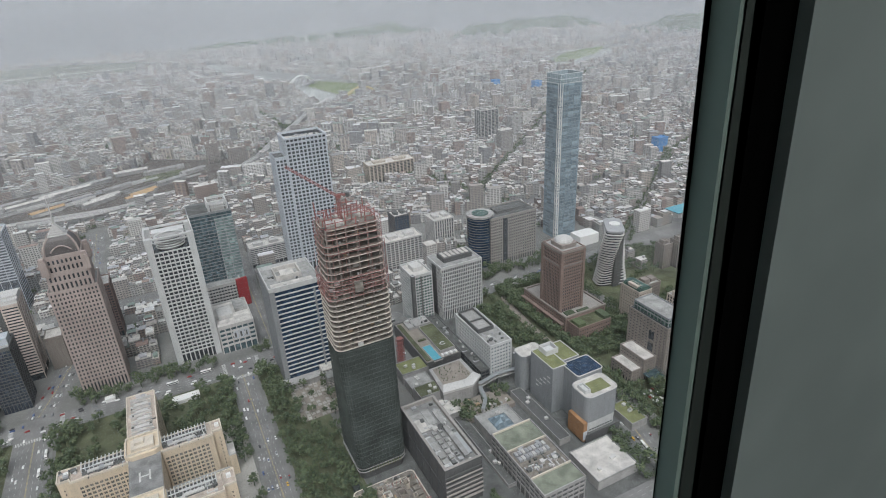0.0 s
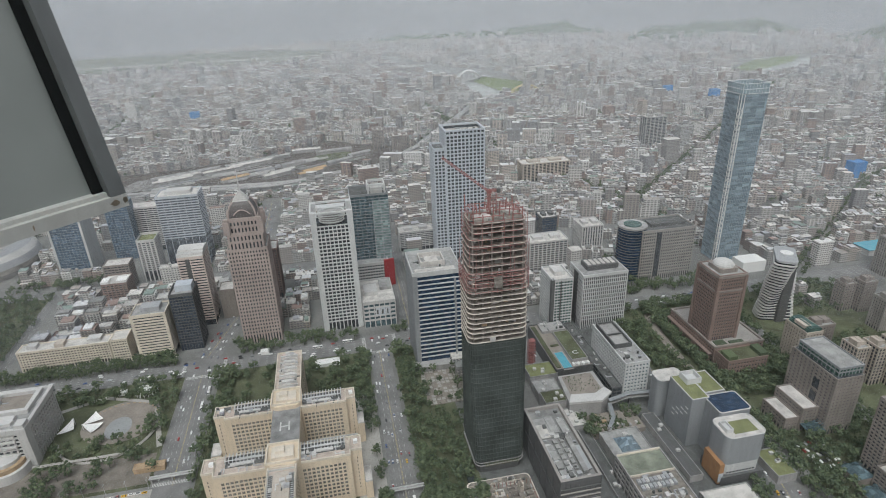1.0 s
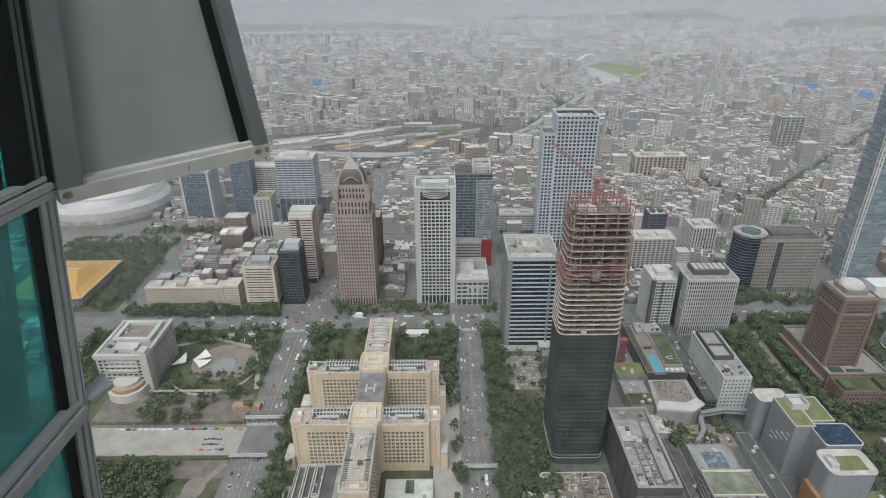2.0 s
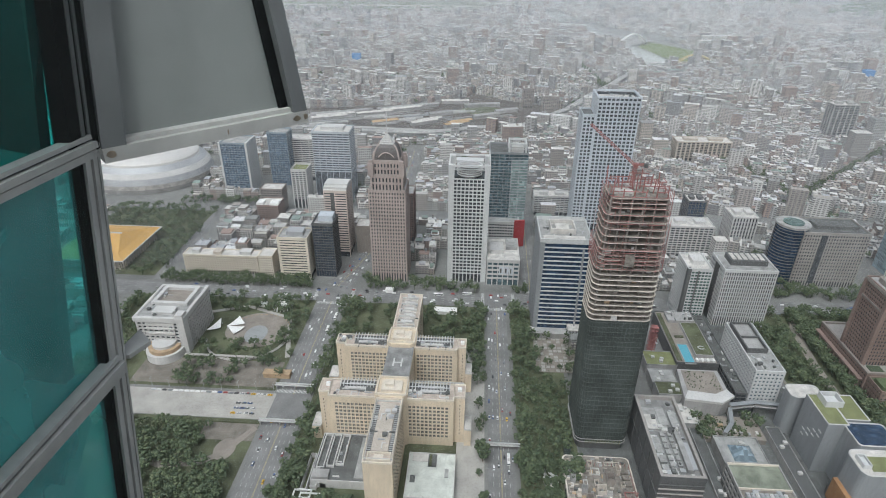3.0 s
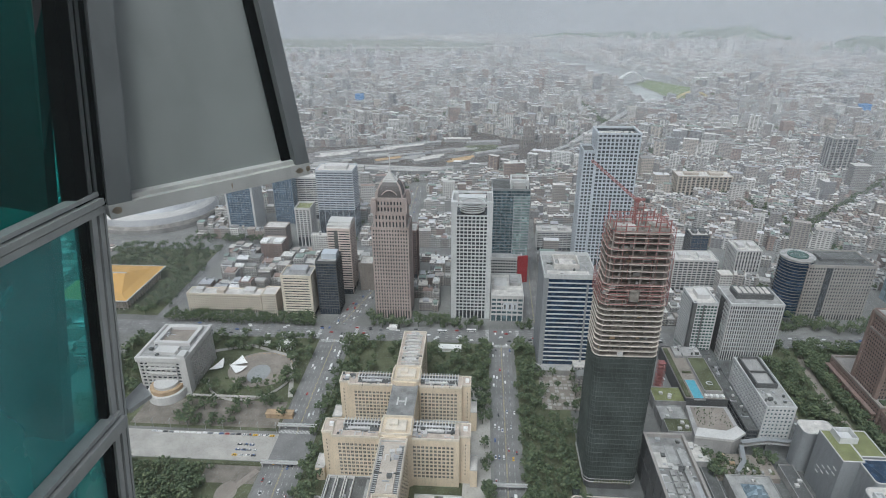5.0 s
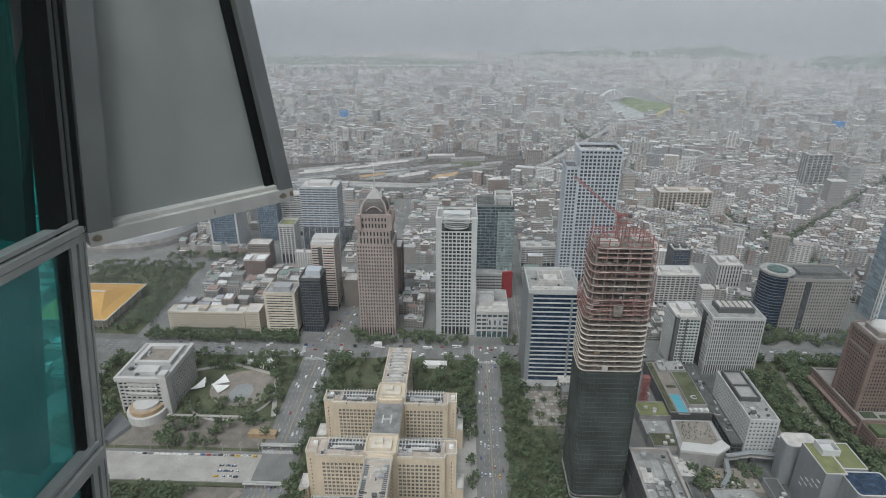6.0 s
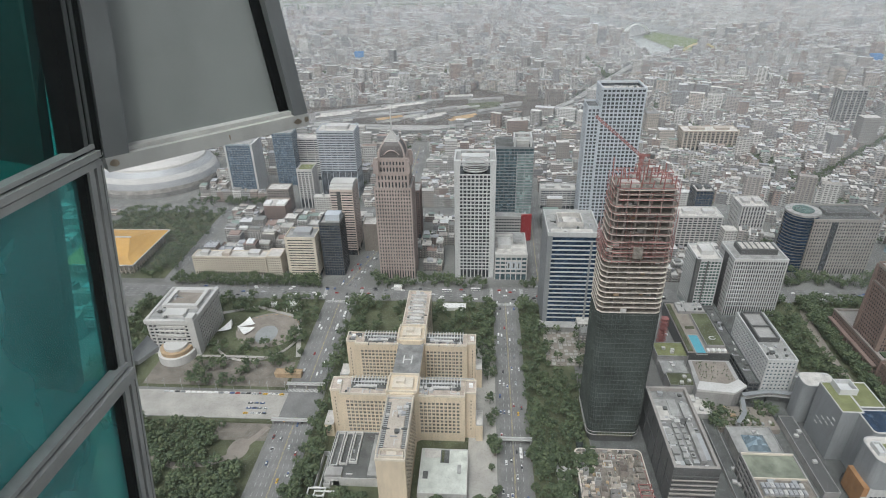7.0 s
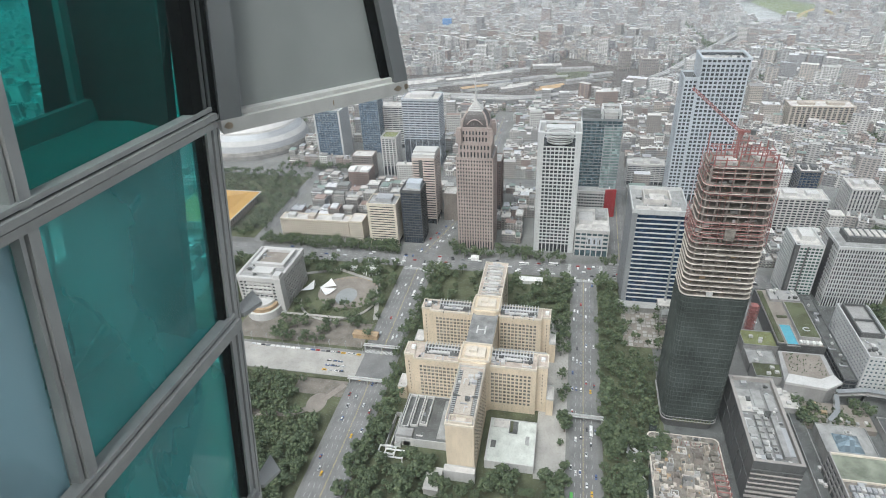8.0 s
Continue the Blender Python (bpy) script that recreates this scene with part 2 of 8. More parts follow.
def rounded(x0, x1, y0, y1, r, n=5):
    """The outline of a rectangle with round corners."""
    out = []
    for cx, cy, a0 in ((x1 - r, y0 + r, -90), (x1 - r, y1 - r, 0), (x0 + r, y1 - r, 90), (x0 + r, y0 + r, 180)):
        for i in range(n + 1):
            a = radians(a0 + 90 * i / n)
            out.append((cx + r * math.cos(a), cy + r * math.sin(a)))
    return out


def disc(cx, cy, r, n=24, ry=None):
    return [(cx + r * math.cos(2 * math.pi * i / n), cy + (ry or r) * math.sin(2 * math.pi * i / n)) for i in range(n)]


def mesh(name, bm, mats):
    me = bpy.data.meshes.new(name)
    bm.normal_update()
    bm.to_mesh(me)
    bm.free()
    for m in mats if isinstance(mats, (list, tuple)) else [mats]:
        me.materials.append(MAT[m])
    return me


def part(name, bm, mats, parent=None, label="", at=None):
    ob = new(name, mesh(name, bm, mats))
    ob.parent = parent
    if at:
        ob.location = at
    return tagged(ob, label)


def again(name, me, parent, at, rz=0.0, scale=None):
    """One more piece on the same mesh."""
    ob = new(name, me)
    ob.parent, ob.location = parent, at
    if rz:
        ob.rotation_euler[2] = rz
    if scale:
        ob.scale = scale
    return ob


def thing(name, label, category, at=(0, 0, 0), group="", kind=""):
    ob = new(name)
    ob.empty_display_size = 1.0
    ob.location = at
    return tagged(ob, label, category, group, kind)


def structure(name, bm, mats, label="", category=""):
    return tagged(part(name, bm, mats), label, category, kind="structure")

# ---------------- ground, roads, distance ----------------
bm = bmesh.new()
box(bm, -4900, 4900, -1500, 4950, -2.0, 0.0)
structure("ground", bm, "ground", "grey built-up city ground reaching into the haze", "ground")


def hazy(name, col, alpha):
    """A see-through sheet that imitates haze and glare, brightened by the sky from both sides."""
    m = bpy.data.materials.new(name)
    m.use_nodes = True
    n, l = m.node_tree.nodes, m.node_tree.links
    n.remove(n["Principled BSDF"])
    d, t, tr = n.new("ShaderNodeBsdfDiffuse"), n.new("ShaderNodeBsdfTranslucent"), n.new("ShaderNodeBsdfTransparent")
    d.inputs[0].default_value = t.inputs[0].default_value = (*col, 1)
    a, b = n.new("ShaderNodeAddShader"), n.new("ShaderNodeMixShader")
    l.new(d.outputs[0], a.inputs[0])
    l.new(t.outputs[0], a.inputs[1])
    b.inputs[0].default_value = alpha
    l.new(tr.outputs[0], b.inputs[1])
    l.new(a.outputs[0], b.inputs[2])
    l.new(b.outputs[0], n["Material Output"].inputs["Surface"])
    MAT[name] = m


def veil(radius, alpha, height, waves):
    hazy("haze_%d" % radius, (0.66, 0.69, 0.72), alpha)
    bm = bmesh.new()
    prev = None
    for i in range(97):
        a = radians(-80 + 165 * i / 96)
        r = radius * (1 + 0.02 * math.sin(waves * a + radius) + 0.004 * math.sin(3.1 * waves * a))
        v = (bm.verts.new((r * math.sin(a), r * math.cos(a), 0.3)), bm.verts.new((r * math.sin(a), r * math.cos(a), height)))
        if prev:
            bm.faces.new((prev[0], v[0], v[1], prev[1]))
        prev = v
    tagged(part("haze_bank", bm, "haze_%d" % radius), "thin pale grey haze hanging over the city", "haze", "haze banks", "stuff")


# upright sheets at set distances, added to imitate the haze in between
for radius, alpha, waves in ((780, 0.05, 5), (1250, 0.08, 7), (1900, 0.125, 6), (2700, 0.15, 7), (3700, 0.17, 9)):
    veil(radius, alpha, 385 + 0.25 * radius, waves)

# glowing backdrop behind everything, pale haze painted into it by height
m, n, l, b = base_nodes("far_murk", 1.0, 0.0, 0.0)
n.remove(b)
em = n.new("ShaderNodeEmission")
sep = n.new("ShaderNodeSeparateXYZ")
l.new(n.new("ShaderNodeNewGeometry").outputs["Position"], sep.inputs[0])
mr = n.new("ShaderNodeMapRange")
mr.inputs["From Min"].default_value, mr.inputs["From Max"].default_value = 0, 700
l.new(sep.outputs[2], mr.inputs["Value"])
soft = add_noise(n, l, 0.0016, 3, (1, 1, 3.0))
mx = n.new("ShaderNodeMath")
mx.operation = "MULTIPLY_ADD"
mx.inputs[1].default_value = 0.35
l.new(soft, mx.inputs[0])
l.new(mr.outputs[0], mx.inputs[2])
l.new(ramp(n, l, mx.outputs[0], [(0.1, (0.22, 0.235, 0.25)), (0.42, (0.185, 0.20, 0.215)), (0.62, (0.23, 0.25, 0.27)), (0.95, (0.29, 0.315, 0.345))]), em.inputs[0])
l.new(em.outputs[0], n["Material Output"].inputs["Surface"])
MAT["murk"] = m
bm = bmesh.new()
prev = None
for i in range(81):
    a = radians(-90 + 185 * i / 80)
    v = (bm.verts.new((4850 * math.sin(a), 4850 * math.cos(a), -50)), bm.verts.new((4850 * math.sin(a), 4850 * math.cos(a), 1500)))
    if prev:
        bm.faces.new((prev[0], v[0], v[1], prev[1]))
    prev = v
structure("backdrop", bm, "murk", "glowing backdrop painted with the pale grey haze that ends the plain", "backdrop")


def slab(name, pts, mat, z, label, category, kind="structure", thick=0.6):
    bm = bmesh.new()
    prism(bm, pts, z - thick, z)
    return tagged(part(name, bm, mat), label, category, kind=kind)


def rect(x0, x1, y0, y1):
    return [(x0, y0), (x1, y0), (x1, y1), (x0, y1)]


def strip(line, w):
    """The outline of a band of width w along a line of points."""
    left, right = [], []
    for i, p in enumerate(line):
        a, b = Vector(line[max(i - 1, 0)]), Vector(line[min(i + 1, len(line) - 1)])
        d = (b - a).normalized()
        left.append((p[0] - d.y * w / 2, p[1] + d.x * w / 2))
        right.append((p[0] + d.y * w / 2, p[1] - d.x * w / 2))
    return right + left[::-1]


ROADS = [
    ("boulevard", [(-165, 215), (-164, 300), (-165, 420), (-166, 520), (-166, 580)], 34),
    ("boulevard_north", [(-166, 612), (-152, 660), (-136, 720), (-128, 800), (-125, 1150)], 30),
    ("avenue", [(30, 250), (30, 580)], 22),
    ("avenue_north", [(72, 612), (74, 720), (82, 1150)], 18),
    ("cross_road", [(-700, 596), (-300, 591), (0, 596), (300, 600), (460, 604), (900, 612)], 30),
    ("mall_street", [(186, 250), (186, 330), (192, 400), (200, 440), (198, 500), (196, 590)], 11),
    ("east_road", [(318, 225), (332, 290), (346, 350), (344, 400), (322, 440), (306, 480), (303, 585)], 18),
    ("far_east_road", [(470, 250), (470, 590)], 16),
    ("south_road", [(-700, 235), (130, 240), (640, 230)], 26),
    ("dome_road", [(-700, 838), (-300, 830), (0, 830), (300, 842), (900, 850)], 24),
    ("hall_road", [(-395, 612), (-400, 830)], 16),
]
for k, (nm, line, w) in enumerate(ROADS):
    slab("road_" + nm, strip(line, w), "road", 0.05 + 0.006 * k, "grey asphalt road with painted lanes", "road")

slab("pavement_plaza", rect(-330, -181, 382, 416), "paving", 0.30, "pale paved parking plaza between the parks", "pavement")
slab("pavement_city_hall", rect(-8, 16, 298, 500), "paving", 0.16, "pale paved forecourt beside the city hall", "pavement")
slab("ground_city_hall_park", rect(-146, 16, 245, 578), "grass", 0.10, "planted ground round the city hall", "ground")
slab("ground_avenue_park", rect(45, 95, 250, 578), "grass", 0.10, "planted belt along the avenue", "ground")
slab("ground_west_park", rect(-400, -184, 420, 578), "grass", 0.10, "planted park with a round pool", "ground")
slab("ground_south_park", rect(-400, -184, 225, 380), "grass", 0.11, "wooded park beside the boulevard", "ground")
slab("ground_hall_park", rect(-560, -405, 620, 820), "grass", 0.10, "wooded park round the memorial hall", "ground")
slab("ground_east_park", rect(366, 640, 250, 590), "grass", 0.09, "green ground between the eastern blocks", "ground")
slab("ground_north_park", rect(313, 372, 440, 590), "grass", 0.12, "small tree-covered park", "ground")
slab("ground_mall_block", rect(205.1, 330, 250, 585), "roofdark", 0.04, "dark paved ground between the malls", "ground")
slab("ground_block_site", rect(96, 205, 250, 440), "roofdark", 0.12, "hard standing round the building site", "ground")

slab("pavement_promenade", strip([(352, 430), (354, 500), (362, 560), (372, 590)], 9), "redpave", 0.34, "brown paved promenade between the trees", "path")
slab("pavement_garden_court", rect(68, 112, 466, 524), "redpave", 0.2, "paved court beside the banded office", "pavement")
cq0 = random.Random(17)
bm = bmesh.new()
for i in range(9):
    for j in range(11):
        if cq0.random() < 0.62:
            box(bm, 69 + 4.8 * i, 72.8 + 4.8 * i, 467 + 5.2 * j, 471 + 5.2 * j, 0.2, 0.5)
tagged(part("paving_field", bm, "paving"), "pale square paving fields in the court", "paving", kind="stuff")

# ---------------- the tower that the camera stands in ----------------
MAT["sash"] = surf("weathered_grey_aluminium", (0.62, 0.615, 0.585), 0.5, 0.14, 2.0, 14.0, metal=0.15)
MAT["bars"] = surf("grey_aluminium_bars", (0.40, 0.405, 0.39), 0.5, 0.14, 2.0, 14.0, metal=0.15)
# darker copy of the sash: the stiles' shade put into the colour
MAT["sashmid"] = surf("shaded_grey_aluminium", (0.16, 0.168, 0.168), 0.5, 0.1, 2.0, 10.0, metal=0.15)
MAT["sashdark"] = surf("dark_aluminium_and_shade", (0.10, 0.105, 0.105), 0.5, 0.1, 2.0, 10.0, metal=0.2)
MAT["gasket"] = surf("black_gasket_and_shade", (0.004, 0.004, 0.004), 0.9, 0.1, 3.0, 10.0, spec=0.0)
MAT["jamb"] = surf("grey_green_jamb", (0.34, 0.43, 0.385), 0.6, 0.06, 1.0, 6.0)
MAT["jambdark"] = surf("shaded_green_jamb", (0.055, 0.065, 0.058), 0.5, 0.06, 1.0, 6.0)
MAT["inner"] = surf("pale_grey_green_panel", (0.40, 0.455, 0.44), 0.6, 0.03, 0.8, 6.0, streak=False)
MAT["carpet"] = surf("dark_carpet", (0.06, 0.06, 0.065), 0.95, 0.1, 1.0, 8.0, streak=False)
MAT["greyglass"] = surf("dull_grey_glass", (0.27, 0.285, 0.275), 0.22, 0.12, 0.9, 3.0, spec=0.5)
MAT["shelf"] = surf("teal_room_furniture", (0.50, 0.54, 0.54), 0.7, 0.1, 1.0, 5.0)


def tinted(name, col, see, tint, rough=0.04, spec=0.8):
    m, n, l, b = base_nodes(name, rough, 0.0, spec)
    # broad patches in the colour stand in for reflections on the glass
    f = add_noise(n, l, 0.55, 4, (1.0, 2.4, 1.3))
    l.new(ramp(n, l, f, [(0.34, lit(col, 0.72)), (0.5, lit(col, 1.0)), (0.53, lit(col, 1.12)), (0.7, lit(col, 1.3))]), b.inputs["Base Color"])
    tr, mx = n.new("ShaderNodeBsdfTransparent"), n.new("ShaderNodeMixShader")
    tr.inputs[0].default_value = (*tint, 1)
    mx.inputs[0].default_value = see
    l.new(b.outputs[0], mx.inputs[1])
    l.new(tr.outputs[0], mx.inputs[2])
    l.new(mx.outputs[0], n["Material Output"].inputs["Surface"])
    MAT[name] = m


# reflections put into the tints: dark above, bluer in the near lower panes
tinted("tealpane", (0.14, 0.55, 0.56), 0.62, (0.36, 0.90, 0.87))
tinted("clearpane", (0.006, 0.05, 0.05), 0.80, (0.16, 0.80, 0.76), spec=0.25)
tinted("crownglass", (0.42, 0.50, 0.54), 0.5, (0.82, 0.93, 0.96), 0.1, 0.5)
tinted("bluepane", (0.34, 0.55, 0.62), 0.25, (0.30, 0.72, 0.76))
Z = 385.0


def rail(bm, a, b, u, v, mi=0):
    """A straight profile from a to b with the cross-section spanned by u and v."""
    a, b, u, v = Vector(a), Vector(b), Vector(u), Vector(v)
    lo = [bm.verts.new(p) for p in (a, a + u, a + u + v, a + v)]
    hi = [bm.verts.new(p) for p in (b, b + u, b + u + v, b + v)]
    for i in range(4):
        bm.faces.new((lo[i], lo[(i + 1) % 4], hi[(i + 1) % 4], hi[i])).material_index = mi
    bm.faces.new(hi).material_index = mi
    bm.faces.new(lo[::-1]).material_index = mi
    bmesh.ops.recalc_face_normals(bm, faces=bm.faces[:])


FX = -2.57
ROWZ = [1.70, 0.27, -1.32, -2.83, -4.34, -5.85, -7.36]


def fp(c, z, dx=0.0, dy=0.0, dz=0.0):
    """A point of the leaning side wall: c counts the bars from its far edge, z is the height over the eye."""
    u = z + 1.32
    return Vector((-2.56 - 0.14 * c - (0.046 + 0.06 * c) * u + dx, 3.70 - 1.53 * c + 0.305 * u + dy, Z + z + dz))


facade = thing("side_facade", "teal glass side wall with grey aluminium bars", "facade", (FX, 0.64, Z - 7.36), kind="structure")
fo = Vector(facade.location)


def facade_part(name, bm, mt, label=""):
    bmesh.ops.translate(bm, verts=bm.verts[:], vec=-fo)
    return part(name, bm, mt, facade, label)


for r in range(len(ROWZ) - 1):
    for c in range(2):
        z1, z0 = ROWZ[r], ROWZ[r + 1]
        bm = bmesh.new()
        pts = [fp(c + 1, z0, -0.06), fp(c, z0, -0.06, -0.08), fp(c, z1, -0.06, -0.08), fp(c + 1, z1, -0.06)]
        a = [bm.verts.new(p) for p in pts]
        b_ = [bm.verts.new((p[0] - 0.02, p[1], p[2])) for p in pts]
        for q in ((a[0], a[1], a[2], a[3]), (b_[3], b_[2], b_[1], b_[0])):
            bm.faces.new(q)
        for i in range(4):
            bm.faces.new((a[i], b_[i], b_[(i + 1) % 4], a[(i + 1) % 4]))
        bmesh.ops.recalc_face_normals(bm, faces=bm.faces[:])
        facade_part("pane", bm, "bluepane" if c == 1 and r > 1 else "clearpane" if r < 2 else "tealpane")
for z in ROWZ:
    bm = bmesh.new()
    for dz, dd, hh, mi in ((-0.06, 0.10, 0.05, 0), (-0.009, 0.075, 0.012, 1), (0.004, 0.12, 0.045, 0), (0.05, 0.07, 0.012, 1), (0.063, 0.09, 0.03, 0)):
        rail(bm, fp(2.1, z, -0.05, 0, dz), fp(0, z, -0.05, 0.02, dz), (dd, 0, 0), (0, 0, hh), mi)
    facade_part("transom", bm, ["bars", "gasket"])
for c in (1, 2):
    bm = bmesh.new()
    for dy, wy, dx, mi in ((-0.075, 0.028, 0.065, 0), (-0.047, 0.010, 0.045, 1), (-0.037, 0.070, 0.085, 0), (0.033, 0.022, 0.04, 1)):
        rail(bm, fp(c, -7.4, -0.05, dy), fp(c, 1.75, -0.05, dy), (dx, 0, 0), (0, wy, 0), mi)
    facade_part("mullion", bm, ["bars", "gasket"])
# the corner post: dark gasket, grey profile, groove, outer profile
bm = bmesh.new()
for dy, wy, dx, mi in ((-0.105, 0.035, 0.0, 1), (-0.07, 0.055, 0.02, 0), (-0.014, 0.014, 0.0, 1), (0.001, 0.045, 0.03, 0), (0.047, 0.012, 0.01, 1), (0.06, 0.022, 0.03, 0)):
    rail(bm, fp(0, -7.4, -0.09, dy), fp(0, -1.36, -0.09, dy), (0.09 + dx, 0, 0), (0, wy, 0), mi)
facade_part("corner_post", bm, ["bars", "gasket"])
# post above the transom: its shade put into black strips and darker bars
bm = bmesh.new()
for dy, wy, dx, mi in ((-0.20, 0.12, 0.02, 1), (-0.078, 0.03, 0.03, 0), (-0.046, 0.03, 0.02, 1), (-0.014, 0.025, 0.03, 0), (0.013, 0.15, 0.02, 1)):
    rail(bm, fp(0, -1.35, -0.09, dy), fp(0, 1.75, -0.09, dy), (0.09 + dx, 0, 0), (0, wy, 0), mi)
facade_part("upper_corner_post", bm, ["sashdark", "gasket"], "upper corner post, the dark gap painted in black strips")
for z in ROWZ[3:]:
    bm = bmesh.new()
    o = fp(0, z, 0, 0.1)
    prism(bm, [(o.x - 0.06, o.y), (o.x + 0.05, o.y), (o.x + 0.12, o.y + 0.18), (o.x - 0.04, o.y + 0.32)], Z + z + 0.0, Z + z + 0.035)
    facade_part("bracket", bm, "bars", "small grey bracket at a transom")

# deep reveals behind the panes: sill, cheek and an inner frame, with panels and bars added for reflections lower down
for r in range(1, 5):
    z1, z0 = ROWZ[r], ROWZ[r + 1]
    for c in range(2):
        bm = bmesh.new()
        d = 0.62
        lo = [fp(c + 1, z0, -0.1, 0, 0.03), fp(c, z0, -0.1, -0.1, 0.03), fp(c, z0, -d, -0.35, 0.10), fp(c + 1, z0, -d, 0, 0.10)]
        a = [bm.verts.new(p) for p in lo] + [bm.verts.new(p - Vector((0, 0, 0.03))) for p in lo]
        for q in ((0, 1, 2, 3), (7, 6, 5, 4), (0, 4, 5, 1), (1, 5, 6, 2), (2, 6, 7, 3), (3, 7, 4, 0)):
            bm.faces.new([a[i] for i in q])
        bmesh.ops.recalc_face_normals(bm, faces=bm.faces[:])
        facade_part("inner_sill", bm, "shelf", "pale sill behind the glass")
        bm = bmesh.new()
        for q0, q1 in ((z0 + 0.10, z0 + 0.24), (z1 - 0.16, z1 - 0.06)):
            rail(bm, fp(c + 1, q0, -d), fp(c, q0, -d, -0.35), (-0.06, 0, 0), (0, 0, q1 - q0))
        for k in (0.30, 0.78):
            rail(bm, fp(c + k, z0 + 0.24, -d - 0.01), fp(c + k, z1 - 0.16, -d - 0.01), (-0.05, 0, 0), (0, 0.07, 0))
        facade_part("inner_frame", bm, "shelf", "pale inner window frame")
        # low panel, slanted bars and seams added to imitate lines reflected in the glass
        if r in (2, 3, 4):
            bm = bmesh.new()
            lo = [fp(c + 1, z0 + 0.1, -d - 0.08), fp(c + 0.05, z0 + 0.1, -d - 0.08), fp(c + 0.05, z0 + 0.82, -d - 0.08), fp(c + 1, z0 + 0.82, -d - 0.08)]
            a = [bm.verts.new(p) for p in lo] + [bm.verts.new(p - Vector((0.03, 0, 0))) for p in lo]
            for q in ((0, 1, 2, 3), (7, 6, 5, 4), (0, 4, 5, 1), (1, 5, 6, 2), (2, 6, 7, 3), (3, 7, 4, 0)):
                bm.faces.new([a[i] for i in q])
            bmesh.ops.recalc_face_normals(bm, faces=bm.faces[:])
            facade_part("reflection_panel", bm, "tent", "pale low panel added behind the glass for a reflected tone")
            bm = bmesh.new()
            rail(bm, fp(c + 0.95, z0 + 0.55, -0.42), fp(c + 0.15, z0 + 1.05, -0.42), (-0.02, 0, 0), (0, 0, 0.05))
            rail(bm, fp(c + 0.95, z0 + 0.15, -0.42), fp(c + 0.45, z0 + 0.45, -0.42), (-0.02, 0, 0), (0, 0, 0.04))
            facade_part("reflected_line_bar", bm, "white", "pale bar added behind the glass for a reflected line")
            bm = bmesh.new()
            rail(bm, fp(c + 0.55, z0 + 0.12, -d - 0.06), fp(c + 0.55, z1 - 0.12, -d - 0.06), (-0.01, 0, 0), (0, 0.03, 0))
            rail(bm, fp(c + 1, z0 + 0.8, -d - 0.06), fp(c + 0.06, z0 + 0.8, -d - 0.06), (-0.01, 0, 0), (0, 0, 0.03))
            facade_part("seam", bm, "gasket")
# rooms behind the teal panes, walls and floors coloured dark in place of shade
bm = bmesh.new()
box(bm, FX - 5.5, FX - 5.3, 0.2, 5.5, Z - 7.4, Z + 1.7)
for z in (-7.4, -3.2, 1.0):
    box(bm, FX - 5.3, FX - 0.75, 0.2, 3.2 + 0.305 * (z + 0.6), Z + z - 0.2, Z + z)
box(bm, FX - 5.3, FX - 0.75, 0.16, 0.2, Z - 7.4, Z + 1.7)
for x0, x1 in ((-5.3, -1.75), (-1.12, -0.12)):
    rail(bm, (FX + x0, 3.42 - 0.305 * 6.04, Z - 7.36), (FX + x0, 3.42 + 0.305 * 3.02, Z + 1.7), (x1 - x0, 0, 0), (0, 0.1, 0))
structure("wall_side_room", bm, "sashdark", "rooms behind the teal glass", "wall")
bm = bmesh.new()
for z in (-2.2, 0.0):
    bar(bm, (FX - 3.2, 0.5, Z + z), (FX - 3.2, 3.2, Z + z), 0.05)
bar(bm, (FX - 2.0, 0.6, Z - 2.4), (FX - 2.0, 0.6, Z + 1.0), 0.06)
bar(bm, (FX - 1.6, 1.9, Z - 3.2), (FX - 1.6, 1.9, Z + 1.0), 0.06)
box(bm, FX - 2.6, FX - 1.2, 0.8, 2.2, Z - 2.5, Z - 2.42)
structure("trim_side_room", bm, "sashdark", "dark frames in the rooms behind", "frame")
m, n, l, b = base_nodes("lamp_glow", 0.5)
b.inputs["Emission Color"].default_value, b.inputs["Emission Strength"].default_value = (1.0, 0.97, 0.9, 1), 4.0
MAT["glow"] = m
for x, y, z in ((-3.6, 1.2, 0.92), (-3.6, 2.6, 0.92), (-4.6, 1.8, -3.45), (-3.8, 1.0, -3.45)):
    bm = bmesh.new()
    prism(bm, disc(0, 0, 0.12, 16), -0.04, 0.0)
    p = part("downlight", bm, "glow")
    p.location = (x, y, Z + z - 0.2)
    tagged(p, "small round ceiling downlight", "lamp", "downlights")

# the splayed grey panel at the corner
BL, BR = Vector((-2.50, 3.76, Z - 1.45)), Vector((-1.37, 4.90, Z - 1.45))
TL, TR = BL + Vector((-0.02, 0.25, 1.0)) * 1.9, BR + Vector((-0.15, 0.10, 1.0)) * 1.9
wing_panel = thing("splayed_panel", "grey glazed panel in a weathered aluminium frame", "window panel", BL, kind="structure")
inw = Vector((-0.70, 0.70, 0.0))
along, upl = (BR - BL).normalized(), (TL - BL).normalized()


def panel_part(name, bm, mt, label=""):
    bmesh.ops.translate(bm, verts=bm.verts[:], vec=-BL)
    return part(name, bm, mt, wing_panel, label)


bm = bmesh.new()
rail(bm, BL, BR, Vector((0, 0, 0.105)), inw * 0.17)
rail(bm, BL + Vector((0, 0, 0.108)) + inw * 0.05, BR + Vector((0, 0, 0.108)) + inw * 0.05, Vector((0, 0, 0.03)), inw * 0.12)
panel_part("bottom_rail", bm, "sash", "pale weathered bottom rail with rust at its ends")
bm = bmesh.new()
